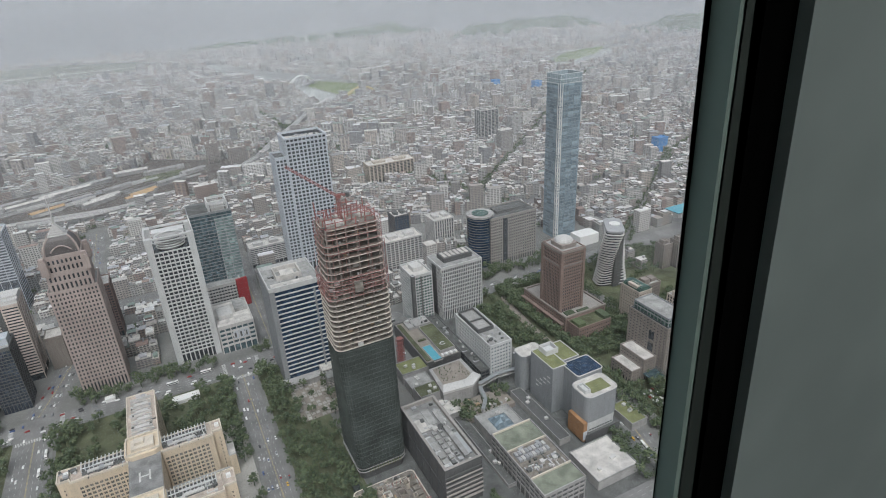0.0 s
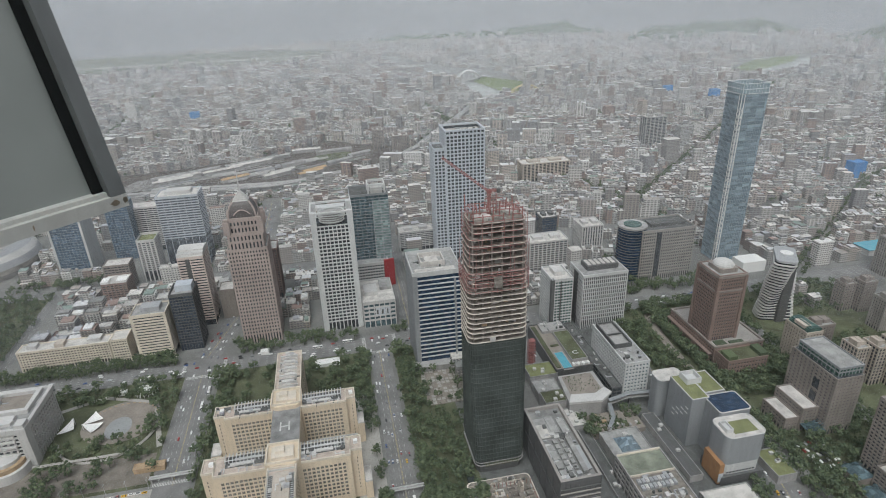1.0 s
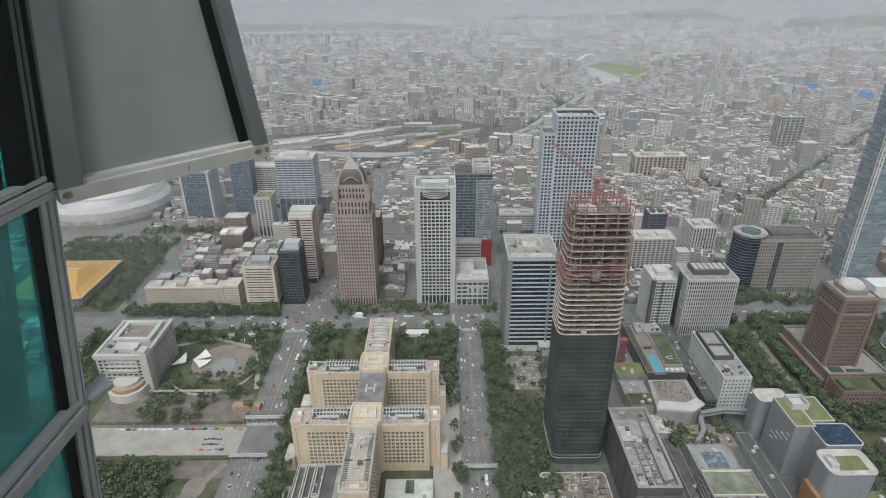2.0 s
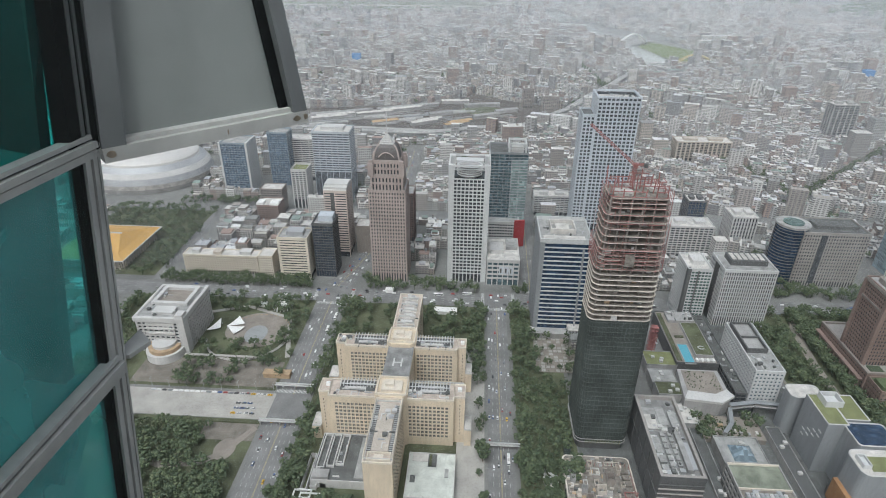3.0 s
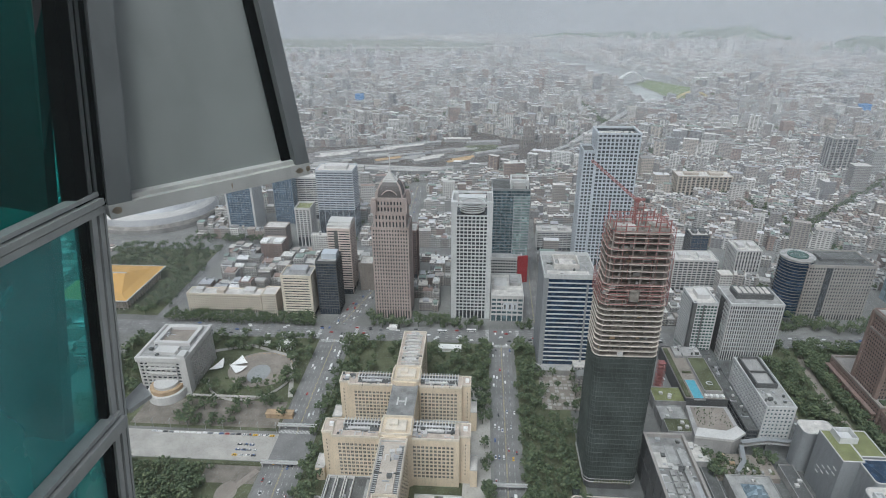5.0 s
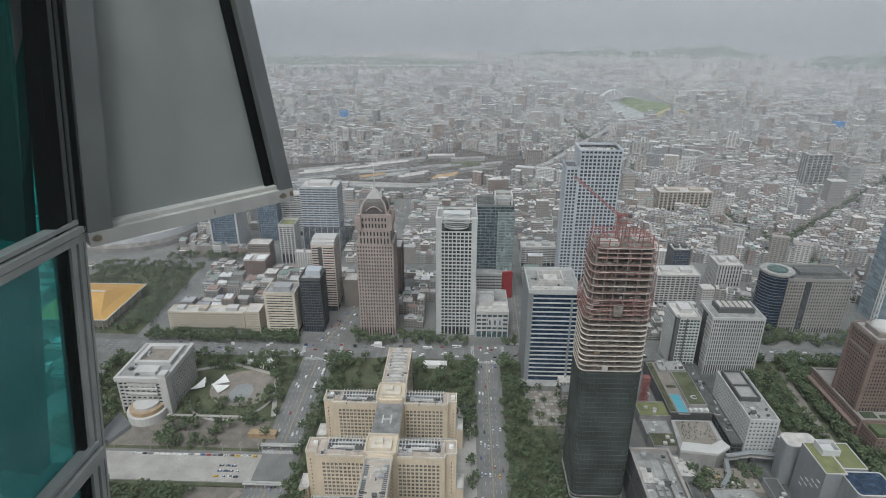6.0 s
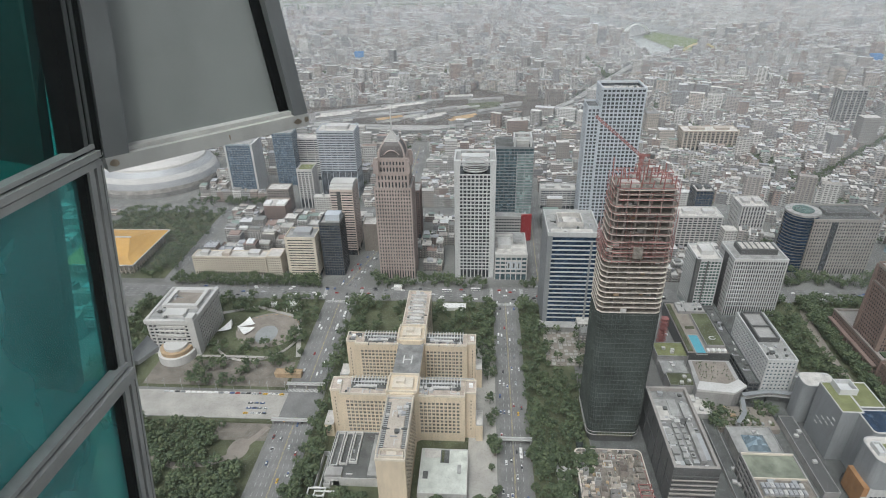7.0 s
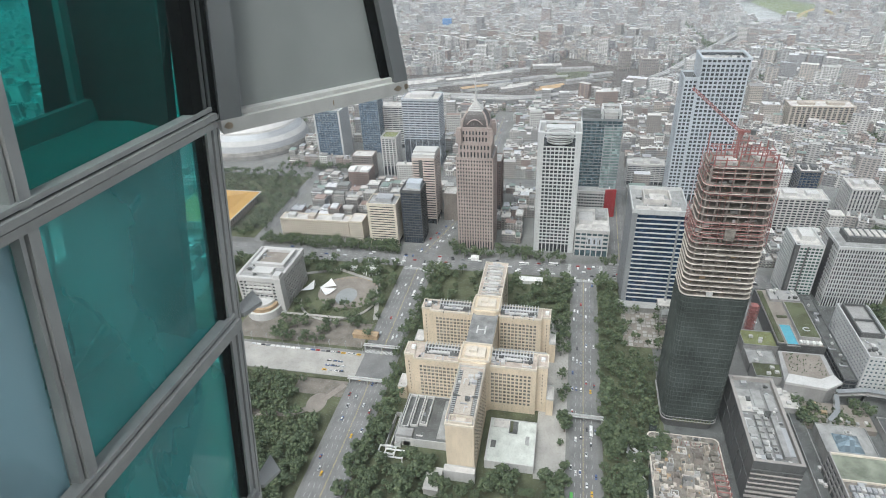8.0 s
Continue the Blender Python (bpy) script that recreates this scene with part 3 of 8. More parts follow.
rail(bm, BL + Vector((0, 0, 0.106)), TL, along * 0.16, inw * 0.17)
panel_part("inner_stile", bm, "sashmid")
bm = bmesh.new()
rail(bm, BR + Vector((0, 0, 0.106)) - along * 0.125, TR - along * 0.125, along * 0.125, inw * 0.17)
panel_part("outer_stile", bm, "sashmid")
# black strip that stands in for the shade inside the frame
bm = bmesh.new()
rail(bm, BR + Vector((0, 0, 0.14)) - along * 0.21, TR - along * 0.21, along * 0.083, inw * 0.02 + Vector((0, 0, 0.0)))
panel_part("groove_shade", bm, "gasket")
for ob in wing_panel.children:
    if ob.name.startswith("groove_shade"):
        ob.location = inw * 0.09
bm = bmesh.new()
a, b_, c, d = (p + inw * 0.13 for p in (BL + Vector((0, 0, 0.1)), BR + Vector((0, 0, 0.1)), TR, TL))
v = [bm.verts.new(p) for p in (a, b_, c, d)] + [bm.verts.new(p + inw * 0.02) for p in (a, b_, c, d)]
for q in ((0, 1, 2, 3), (7, 6, 5, 4), (0, 4, 5, 1), (1, 5, 6, 2), (2, 6, 7, 3), (3, 7, 4, 0)):
    bm.faces.new([v[i] for i in q])
panel_part("grey_pane", bm, "greyglass", "dull grey glass")
for p0, r in ((BL + along * 0.05, 0.035), (BR - along * 0.10, 0.04), (BR - along * 0.02, 0.02), (BL + along * 0.9, 0.008)):
    bm = bmesh.new()
    q = random.Random(int(r * 1000))
    pts = [p0 + along * r * q.uniform(0.6, 1.2) * math.cos(a) + Vector((0, 0, 0.055 + 0.032 * q.uniform(0.5, 1.0) * math.sin(a))) - inw * 0.002 for a in (0.0, 0.8, 1.6, 2.4, 3.2, 4.0, 4.8, 5.6)]
    bm.faces.new([bm.verts.new(p) for p in pts])
    bmesh.ops.solidify(bm, geom=bm.faces[:], thickness=0.001)
    panel_part("rust_patch", bm, "rust", "brown rust stain")

# own window: the jamb's edges lean to fit the camera's view; jamb, its room side, black gap, then the plain lining
def leaning(bm, e0, e1, y0, y1):
    """An upright piece between two edges, each given by its place at eye height and its lean."""
    lo, hi = Z - 1.6, Z + 1.8
    pts = [[(e[0] + e[1] * (Z - z)) for e in (e0, e1)] for z in (lo, hi)]
    v = [bm.verts.new(p) for p in ((pts[0][0], y0, lo), (pts[0][1], y0, lo), (pts[0][1], y1, lo), (pts[0][0], y1, lo), (pts[1][0], y0, hi), (pts[1][1], y0, hi), (pts[1][1], y1, hi), (pts[1][0], y1, hi))]
    for q in ((3, 2, 1, 0), (4, 5, 6, 7), (0, 1, 5, 4), (1, 2, 6, 5), (2, 3, 7, 6), (3, 0, 4, 7)):
        bm.faces.new([v[k] for k in q])


E_OUT, E_MID, E_REB, E_LIN = (0.893, 0.027), (0.898, 0.033), (0.913, 0.055), (0.966, 0.056)
bm = bmesh.new()
leaning(bm, E_OUT, E_MID, 0.310, 0.335)
structure("window_jamb", bm, "jamb", "grey-green window jamb", "window frame")
# the jamb's unlit room side: its shade is put into a darker green
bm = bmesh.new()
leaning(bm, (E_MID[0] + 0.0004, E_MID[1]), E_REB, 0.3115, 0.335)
structure("window_jamb_inner", bm, "jambdark", "room side of the window jamb, shade put into its green", "window frame")
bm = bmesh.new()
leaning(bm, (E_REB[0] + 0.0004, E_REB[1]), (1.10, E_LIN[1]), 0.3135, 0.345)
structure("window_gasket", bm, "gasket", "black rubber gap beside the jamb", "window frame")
bm = bmesh.new()
leaning(bm, E_LIN, (4.0, 0.0), 0.300, 0.3125)
structure("wall_lining", bm, "inner", "plain pale grey-green wall lining", "wall")
bm = bmesh.new()
box(bm, -2.5, 4.0, -5.0, 0.44, Z - 1.8, Z - 1.6)
structure("floor", bm, "carpet", "dark carpet of the viewing floor", "floor")
bm = bmesh.new()
box(bm, -2.5, 4.0, -5.0, 0.44, Z + 1.8, Z + 2.0)
structure("ceiling", bm, "inner", "pale ceiling of the viewing floor", "ceiling")
bm = bmesh.new()
box(bm, -2.5, 4.0, -5.2, -5.0, Z - 1.8, Z + 2.0)
structure("wall_back", bm, "inner", "plain back wall of the viewing floor", "wall")
bm = bmesh.new()
box(bm, 4.0, 4.2, -5.2, 0.44, Z - 1.8, Z + 2.0)
structure("wall_east", bm, "inner", "plain side wall of the viewing floor", "wall")
bm = bmesh.new()
box(bm, -2.52, -2.4, -5.2, 0.13, Z - 1.8, Z + 2.0)
structure("wall_west", bm, "inner", "plain side wall of the viewing floor", "wall")
for i in range(3):
    bm = bmesh.new()
    box(bm, 0.3 + 1.2 * i, 0.9 + 1.2 * i, -2.6, -2.0, Z + 1.76, Z + 1.8)
    tagged(part("ceiling_light", bm, "glow"), "square ceiling light of the viewing floor", "lamp", "ceiling lights")
lamp = new("ceiling_lamp", bpy.data.lights.new("ceiling_lamp", "AREA"))
lamp.data.energy, lamp.data.shape, lamp.data.size, lamp.data.size_y = 36.0, "RECTANGLE", 3.0, 0.6
lamp.data.color = (0.96, 1.0, 1.0)
lamp.matrix_world = look((1.8, -2.3, Z + 1.74), (1.8, -2.3, Z))
for x, y, z, e in ((-3.9, 2.2, 0.72, 6.0), (-5.0, 1.6, -3.5, 110.0)):
    lamp = new("side_room_lamp", bpy.data.lights.new("side_room_lamp", "AREA"))
    lamp.data.energy, lamp.data.shape, lamp.data.size, lamp.data.size_y = e, "RECTANGLE", 2.5, 1.6
    lamp.data.color = (0.95, 1.0, 1.0)
    lamp.matrix_world = look((x, y, Z + z), (x, y, Z + z - 3))
# the pane's faint pale film imitates glare on the glass
hazy("winpane", (0.72, 0.78, 0.78), 0.012)
bm = bmesh.new()
box(bm, -2.38, 0.95, 0.346, 0.351, Z - 1.59, Z + 1.79)
structure("window_1", bm, "winpane", "clear window pane with a pale film for glare", "window")

# ---------------- buildings ----------------
def tower(name, label, category, x0, x1, y0, y1, h, body, wall, floors, bx, by, band=0.45, pier=0.5, d=0.4, z0=0.0, base=5.0, roof="roofgrey", cap=2.0, rooms=(), parent=None, at_top=True, bandmat=None):
    """A block of glass behind proud floor bands and piers, with a parapet and plant rooms.
    band: share of a storey that the band takes; pier: width of a pier in metres."""
    cx, cy, w, l = (x0 + x1) / 2, (y0 + y1) / 2, x1 - x0, y1 - y0
    own = parent is None
    t = parent or thing(name, label, category, (cx, cy, z0))
    o = Vector((0, 0, 0)) if own else Vector((cx - t.location.x, cy - t.location.y, z0 - t.location.z))
    bm = bmesh.new()
    box(bm, -w / 2 + d, w / 2 - d, -l / 2 + d, l / 2 - d, 0, h - 0.3)
    part("glazing", bm, body, t, at=o)
    step = (h - base) / floors
    if band:
        bm = bmesh.new()
        ring(bm, -w / 2 + 0.06, w / 2 - 0.06, -l / 2 + 0.06, l / 2 - 0.06, d + 0.4, 0, step * band)
        me = mesh("floor_band", bm, bandmat or wall)
        for i in range(floors):
            again("floor_band", me, t, o + Vector((0, 0, base + i * step + step * (1 - band))))
    if pier:
        bm = bmesh.new()
        box(bm, -pier / 2, pier / 2, -0.02, d + 0.3, 0, h - 0.05)
        me = mesh("pier", bm, wall)
        for i in range(bx + 1):
            x = -w / 2 + pier / 2 + (w - pier) * i / bx
            again("pier", me, t, o + Vector((x, -l / 2, 0)))
            again("pier", me, t, o + Vector((x, l / 2, 0)), math.pi)
        for i in range(by + 1):
            y = -l / 2 + pier / 2 + (l - pier) * i / by
            again("pier", me, t, o + Vector((-w / 2, y, 0)), -math.pi / 2)
            again("pier", me, t, o + Vector((w / 2, y, 0)), math.pi / 2)
    if cap:
        bm = bmesh.new()
        box(bm, -w / 2 + 0.5, w / 2 - 0.5, -l / 2 + 0.5, l / 2 - 0.5, h - 0.3, h + 0.15)
        part("roof", bm, roof, t, at=o)
        bm = bmesh.new()
        ring(bm, -w / 2 - 0.1, w / 2 + 0.1, -l / 2 - 0.1, l / 2 + 0.1, 0.9, h - 0.6, h + cap)
        part("parapet", bm, wall, t, at=o)
    for rx0, rx1, ry0, ry1, rh, rm in rooms:
        bm = bmesh.new()
        a, b, c, e = -w / 2 + w * rx0, -w / 2 + w * rx1, -l / 2 + l * ry0, -l / 2 + l * ry1
        box(bm, a, b, c, e, h + 0.1, h + rh)
        ring(bm, a - 0.15, b + 0.15, c - 0.15, e + 0.15, 0.4, h + rh - 0.2, h + rh + 0.5)
        part("plant_room", bm, rm, t, at=o)
    return t


UNITS = []


def clutter(t, x0, x1, y0, y1, z, count, seed):
    """Small plant on a flat roof: cooling boxes, ducts, vents and tanks, each a piece of its own."""
    if not UNITS:
        for kind in range(5):
            for mt in ("offwhite", "steelgrey", "roofdark"):
                bm = bmesh.new()
                if kind == 0:
                    box(bm, -1.2, 1.2, -0.9, 0.9, 0, 1.5)
                    prism(bm, disc(0, 0, 0.7, 10), 1.5, 1.7)
                elif kind == 1:
                    box(bm, -2.6, 2.6, -0.45, 0.45, 0.3, 1.1)
                    box(bm, -2.4, -2.1, -0.4, 0.4, 0, 0.3)
                    box(bm, 2.1, 2.4, -0.4, 0.4, 0, 0.3)
                elif kind == 2:
                    prism(bm, disc(0, 0, 1.1, 12), 0, 2.2)
                    prism(bm, disc(0, 0, 1.1, 12), 2.2, 2.6, 0, disc(0, 0, 0.3, 12))
                elif kind == 3:
                    box(bm, -1.8, 1.8, -1.4, 1.4, 0, 2.4)
                    box(bm, -2.0, 2.0, -1.6, 1.6, 2.4, 2.6)
                else:
                    box(bm, -0.4, 0.4, -3.0, 3.0, 0.2, 0.9)
                    box(bm, -0.4, 2.4, 2.2, 3.0, 0.2, 0.9)
                UNITS.append(mesh("roof_unit", bm, mt))
    q = random.Random(seed)
    o = t.location
    for _ in range(count):
        again("roof_unit", q.choice(UNITS), t, (q.uniform(x0, x1), q.uniform(y0, y1), z), q.choice([0, 0, math.pi / 2]))


# the stepped granite tower with a crown and a spire
t = tower("granite_tower", "stepped pinkish-brown granite office tower with a crown", "office tower", -125, -81, 629, 668, 122, "g_dark", "pink", 24, 13, 12, 0.42, 1.7, 0.7, base=9, cap=1.5)
tower("", "", "", -122, -84, 632, 665, 18, "g_dark", "pink", 2, 9, 9, 0.35, 2.2, 0.8, z0=122, base=2, parent=t)
tower("", "", "", -119, -87, 635, 662, 16, "g_dark", "pink", 2, 8, 8, 0.4, 2.0, 0.8, z0=140, base=2, parent=t)
bm = bmesh.new()
for k, z, k2, z2 in ((0.98, 0, 0.97, 4), (0.97, 4, 0.90, 10), (0.90, 10, 0.76, 15), (0.76, 15, 0.56, 18.5)):
    prism(bm, rect(-15 * k, 15 * k, -12 * k, 12 * k), z, z2, 0, rect(-15 * k2, 15 * k2, -12 * k2, 12 * k2))
part("crown", bm, "crownmetal", t, "dark grey curved metal crown", (0, 0, 156))
for s in (-1, 1):
    for u in (-1, 1):
        bm = bmesh.new()
        pts = [(s * 15.0, u * 12.0, 0), (s * 14.7, u * 11.8, 3), (s * 13.6, u * 10.9, 10), (s * 11.5, u * 9.2, 15), (s * 8.5, u * 6.9, 18.8)]
        for a, b_ in zip(pts, pts[1:]):
            bar(bm, a, b_, 0.7)
        part("crown_rib", bm, "pink", t, "pale stone rib over the crown", (0, 0, 156))
        bm = bmesh.new()
        prism(bm, rect(s * 18 - 3.2, s * 18 + 3.2, u * 15.5 - 3, u * 15.5 + 3), -16, -1.0)
        prism(bm, rect(s * 18 - 2.2, s * 18 + 2.2, u * 15.5 - 2, u * 15.5 + 2), -1.0, 2.2)
        part("corner_turret", bm, "pink", t, "stone corner turret", (0, 0, 156))
bm = bmesh.new()
for k in range(7):
    a, b_ = -9 + 18 * k / 7, -9 + 18 * (k + 1) / 7
    bar(bm, (a, -12.2 + 0.05 * k, 10.5 - 0.07 * (a - 0) ** 2), (b_, -12.2 + 0.05 * k, 10.5 - 0.07 * b_ ** 2), 0.5)
part("crown_arch", bm, "pink", t, "pale arch on the crown's face", (0, 0, 156))
for w, z in ((8.4, 18.4), (7.0, 20.4), (5.6, 22.4), (4.2, 24.4), (2.6, 26.4)):
    bm = bmesh.new()
    prism(bm, rect(-w, w, -0.8 * w, 0.8 * w), z, z + 0.9)
    prism(bm, rect(-w * 0.8, w * 0.8, -0.64 * w, 0.64 * w), z + 0.9, z + 2.0)
    part("crown_step", bm, "offwhite", t, "pale stepped top of the crown", (0, 0, 156))
bm = bmesh.new()
prism(bm, disc(0, 0, 1.2, 10), 0, 14, 0, disc(0, 0, 0.7, 10))
prism(bm, disc(0, 0, 0.7, 10), 14, 33, 0, disc(0, 0, 0.15, 10))
part("spire", bm, "offwhite", t, "thin white spire", (0, 0, 182))

# the white gridded tower with a ring on top
t = tower("white_tower", "white gridded office tower with a ring drum on top", "office tower", -31, 17, 635, 676, 138, "g_dark", "white", 28, 10, 9, 0.30, 1.2, 0.9, base=8, roof="roofgrey", cap=0)
for x in (-24 + 3.2, 24 - 3.2):
    for y in (-20.5 + 3.2, 20.5 - 3.2):
        bm = bmesh.new()
        box(bm, x - 3.3, x + 3.3, y - 3.3, y + 3.3, 0, 154)
        part("corner_shaft", bm, "white", t)
bm = bmesh.new()
ring(bm, -24.3, 24.3, -20.8, 20.8, 1.6, 152.2, 154.4)
ring(bm, -24.3, 24.3, -20.8, 20.8, 0.9, 149, 150)
part("roof_frame", bm, "white", t)
for k, z in enumerate((140.5, 143.2, 145.9, 148.6, 151.3)):
    bm = bmesh.new()
    r = 14.0
    for i in range(40):
        a, b = 2 * math.pi * i / 40, 2 * math.pi * (i + 1) / 40
        bar(bm, (r * math.cos(a), 0.8 * r * math.sin(a) - 7.5, z), (r * math.cos(b), 0.8 * r * math.sin(b) - 7.5, z), 0.6)
    part("drum_ring", bm, "white", t)
bm = bmesh.new()
prism(bm, disc(0, -7.5, 12, 28, 9.6), 138.2, 150)
part("drum", bm, "greyconc", t)
bm = bmesh.new()
box(bm, -16, 16, 6, 18, 138.2, 151)
part("plant_room", bm, "white", t)
bm = bmesh.new()
for y in range(-20, 20, 4):
    bar(bm, (23, y, 154), (23, y, 160), 0.35)
bar(bm, (23, -20, 160), (23, 18, 160), 0.4)
part("roof_fin", bm, "white", t)

# teal tower behind, with a white frame on its roof
t = tower("teal_tower", "grey-green glass office tower with a white roof frame", "office tower", 18, 70, 752, 795, 130, "g_teal", "metalgrey", 28, 8, 7, 0.22, 0.4, 0.4, base=6, roof="roofdark")
bm = bmesh.new()
for x in (0, 22):
    for y in (-18, 4):
        bar(bm, (x, y, 130), (x, y, 142), 1.0)
ring(bm, -1, 23, -19, 5, 1.6, 141, 144)
ring(bm, -1, 23, -19, 5, 0.8, 135.5, 136.5)
part("roof_frame", bm, "white", t, "white open roof frame")
bm = bmesh.new()
box(bm, 3, 19, -16, 2, 130, 138)
part("plant_room", bm, "offwhite", t)
bm = bmesh.new()
box(bm, 4, 25.4, -22.6, -21.2, 6, 122)
part("pale_bay", bm, "g_mint", t, "pale green glazed bay")
bm = bmesh.new()
for i in range(29):
    box(bm, 3.8, 25.6, -22.8, -21.1, 6 + 4.1 * i, 6.9 + 4.1 * i)
box(bm, 3.6, 4.2, -22.9, -21.1, 6, 124)
box(bm, 14.2, 14.8, -22.9, -21.1, 6, 124)
part("bay_band", bm, "steelgrey", t)
bm = bmesh.new()
for i in range(46):
    q_ = (i * 7) % 11
    box(bm, -25 + 2.4 * q_, -23.2 + 2.4 * q_, -21.75, -21.3, 14 + 2.4 * ((i * 5) % 46), 17 + 2.4 * ((i * 5) % 46))
part("lit_pane", bm, "g_sky", t, "paler panes of the curtain wall")

# low block with the red sign
t = tower("red_sign_building", "low dark-windowed block with a big red sign", "building", 17, 62, 735, 775, 36, "g_dark", "offwhite", 7, 12, 8, 0.5, 1.0, 0.5, roof="roofgrey")
bm = bmesh.new()
prism(bm, [(16.5, -22.6), (30.5, -20), (30, -17.5), (16, -20)], 1, 41)
part("red_sign", bm, "red", t, "tall red sign panel")
tower("photo_mall", "low grey mall with picture posters on its front", "mall", 18, 58, 630, 690, 34, "g_teal", "offwhite", 5, 6, 8, 0.45, 1.2, 0.6, roof="roofpale", rooms=[(0.1, 0.5, 0.3, 0.7, 5, "offwhite"), (0.6, 0.95, 0.5, 0.9, 4, "roofgrey")])
o = bpy.data.objects["photo_mall"]
for i, (x, w) in enumerate(((-5, 6), (1.2, 6), (7.6, 5))):
    bm = bmesh.new()
    box(bm, x, x + w, -30.45, -30.1, 15, 27)
    box(bm, x + 0.6, x + w - 0.6, -30.6, -30.4, 16, 26, 1)
    box(bm, x + 1.2, x + w * 0.55, -30.72, -30.55, 17.5, 24, 2)
    part("poster", bm, ["white", "pale", "roofdark"], o, "white framed poster with a plain figure block")

# tall pale tower with a lower wing, and its dark square windows
t = tower("pale_tower", "tall pale office tower with square dark windows", "office tower", 160, 217, 795, 838, 192, "g_dark", "pale", 35, 10, 8, 0.34, 1.7, 0.8, base=8, roof="roofpale", cap=1)
tower("", "", "", 143, 160, 798, 834, 171, "g_dark", "pale", 32, 3, 7, 0.34, 1.7, 0.8, base=8, roof="roofdark", cap=3, parent=t)
bm = bmesh.new()
for i in range(11):
    x = -28.2 + 5.64 * i
    for y in (-22.1, 22.1):
        box(bm, x - 0.7, x + 0.7, y - 0.5, y + 0.5, 176, 197.6)
for i in range(1, 8):
    y = -21.6 + 5.4 * i
    for x in (-29.1, 29.1):
        box(bm, x - 0.5, x + 0.5, y - 0.7, y + 0.7, 176, 197.6)
part("top_screen", bm, "pale", t)
bm = bmesh.new()
ring(bm, -27.6, 27.6, -20.6, 20.6, 1.2, 186, 195.6)
part("top_recess", bm, "g_dark", t, "dark recessed top storey")
bm = bmesh.new()
ring(bm, -29.4, 29.4, -22.4, 22.4, 2.6, 196.4, 198.6)
part("top_rim", bm, "pale", t)
clutter(t, -20, 20, -15, 15, 192.2, 14, 91)

# banded office block
t = tower("banded_office", "office block with white bands and blue strip windows", "office building", 68, 120, 531, 586, 113, "g_blue", "white", 20, 1, 1, 0.27, 0, 0.6, base=9, roof="roofgrey", cap=4)
bm = bmesh.new()
box(bm, -26.1, -21, -27.6, 27.6, 0, 113)
box(bm, 17.5, 19.5, -27.65, -26.9, 0, 106)
part("side_wall", bm, "metalgrey", t, "plain grey side wall")
bm = bmesh.new()
ring(bm, -14, 12, -8, 16, 1.2, 113.2, 119)
box(bm, -8, 6, -4, 10, 113.2, 117)
box(bm, -22, 20, -22, -14, 113.2, 114.5)
part("roof_plant", bm, "roofpale", t)
clutter(t, -22, 20, -24, 24, 113.2, 14, 14)
bm = bmesh.new()
box(bm, -30, 30, -36, -27, 0, 7)
box(bm, -30, 30, -38, -25, 7, 8)
for i in range(12):
    box(bm, -29 + 5 * i, -26 + 5 * i, -37, -35.8, 0, 7)
part("porch", bm, "greyconc", t, "low grey entrance porch")

# white hotel pair
t = tower("white_hotel", "white hotel slab with closely set windows", "hotel", 233, 259, 562, 599, 69, "g_green", "white", 16, 7, 11, 0.36, 0.7, 0.6, base=8, roof="roofpale", cap=2.5, rooms=[(0.3, 0.8, 0.35, 0.8, 5, "offwhite")])
bm = bmesh.new()
box(bm, -13.3, -9.5, -18.8, -14, 0, 71)
box(bm, -2.5, -0.8, -18.85, -17.6, 0, 69)
part("stair_shaft", bm, "metaldark", t)
t = tower("white_office", "white office block with tall slit windows", "office building", 271, 327, 561, 601, 70, "g_dark", "white", 12, 22, 12, 0.22, 0.8, 0.8, base=8, roof="roofgrey", cap=2.5)
bm = bmesh.new()
box(bm, -17, 22, -6, 14, 70.2, 76)
box(bm, -28.15, -26.5, -4, 6, 0, 69)
part("plant_room", bm, "metaldark", t, "dark roof plant screen")
bm = bmesh.new()
for i in range(6):
    box(bm, -15 + 6 * i, -11 + 6 * i, -3, 11, 76.02, 76.8)
part("roof_units", bm, "roofpale", t)
t = tower("white_annex", "long white annex with small square windows", "office building", 258, 284, 429, 504, 42, "g_teal", "white", 9, 7, 20, 0.48, 1.5, 0.7, base=5, roof="roofgrey", cap=1.5)
bm = bmesh.new()
ring(bm, -11, 8, -10, 34, 1.2, 42.2, 47.0)
box(bm, -10, 7, 10, 11.2, 42.2, 46.6)
part("plant_screen", bm, "metaldark", t, "dark roof plant screen")
for y0, y1 in ((-8.6, 9.8), (11.4, 32.6)):
    bm = bmesh.new()
    box(bm, -9.6, 6.6, y0, y1, 42.2, 44.6)
    ring(bm, -9.2, 6.2, y0 + 0.4, y1 - 0.4, 0.5, 44.6, 45.2)
    part("roof_deck", bm, "greyconc", t)
bm = bmesh.new()
for i in range(5):
    box(bm, 8.6, 11.4, -8 + 8.4 * i, -2.5 + 8.4 * i, 42.2, 43.4)
part("roof_units", bm, "offwhite", t)
clutter(t, -10, 10, -34, -14, 42.2, 14, 77)
t = tower("dark_link", "long low dark glass wing beside the white annex", "office building", 247, 257.4, 430, 556, 15, "g_dark", "metaldark", 3, 2, 26, 0.22, 0.35, 0.3, base=3, roof="roofdark", cap=1.0)
clutter(t, -3.5, 3.5, -58, 58, 15.2, 16, 78)

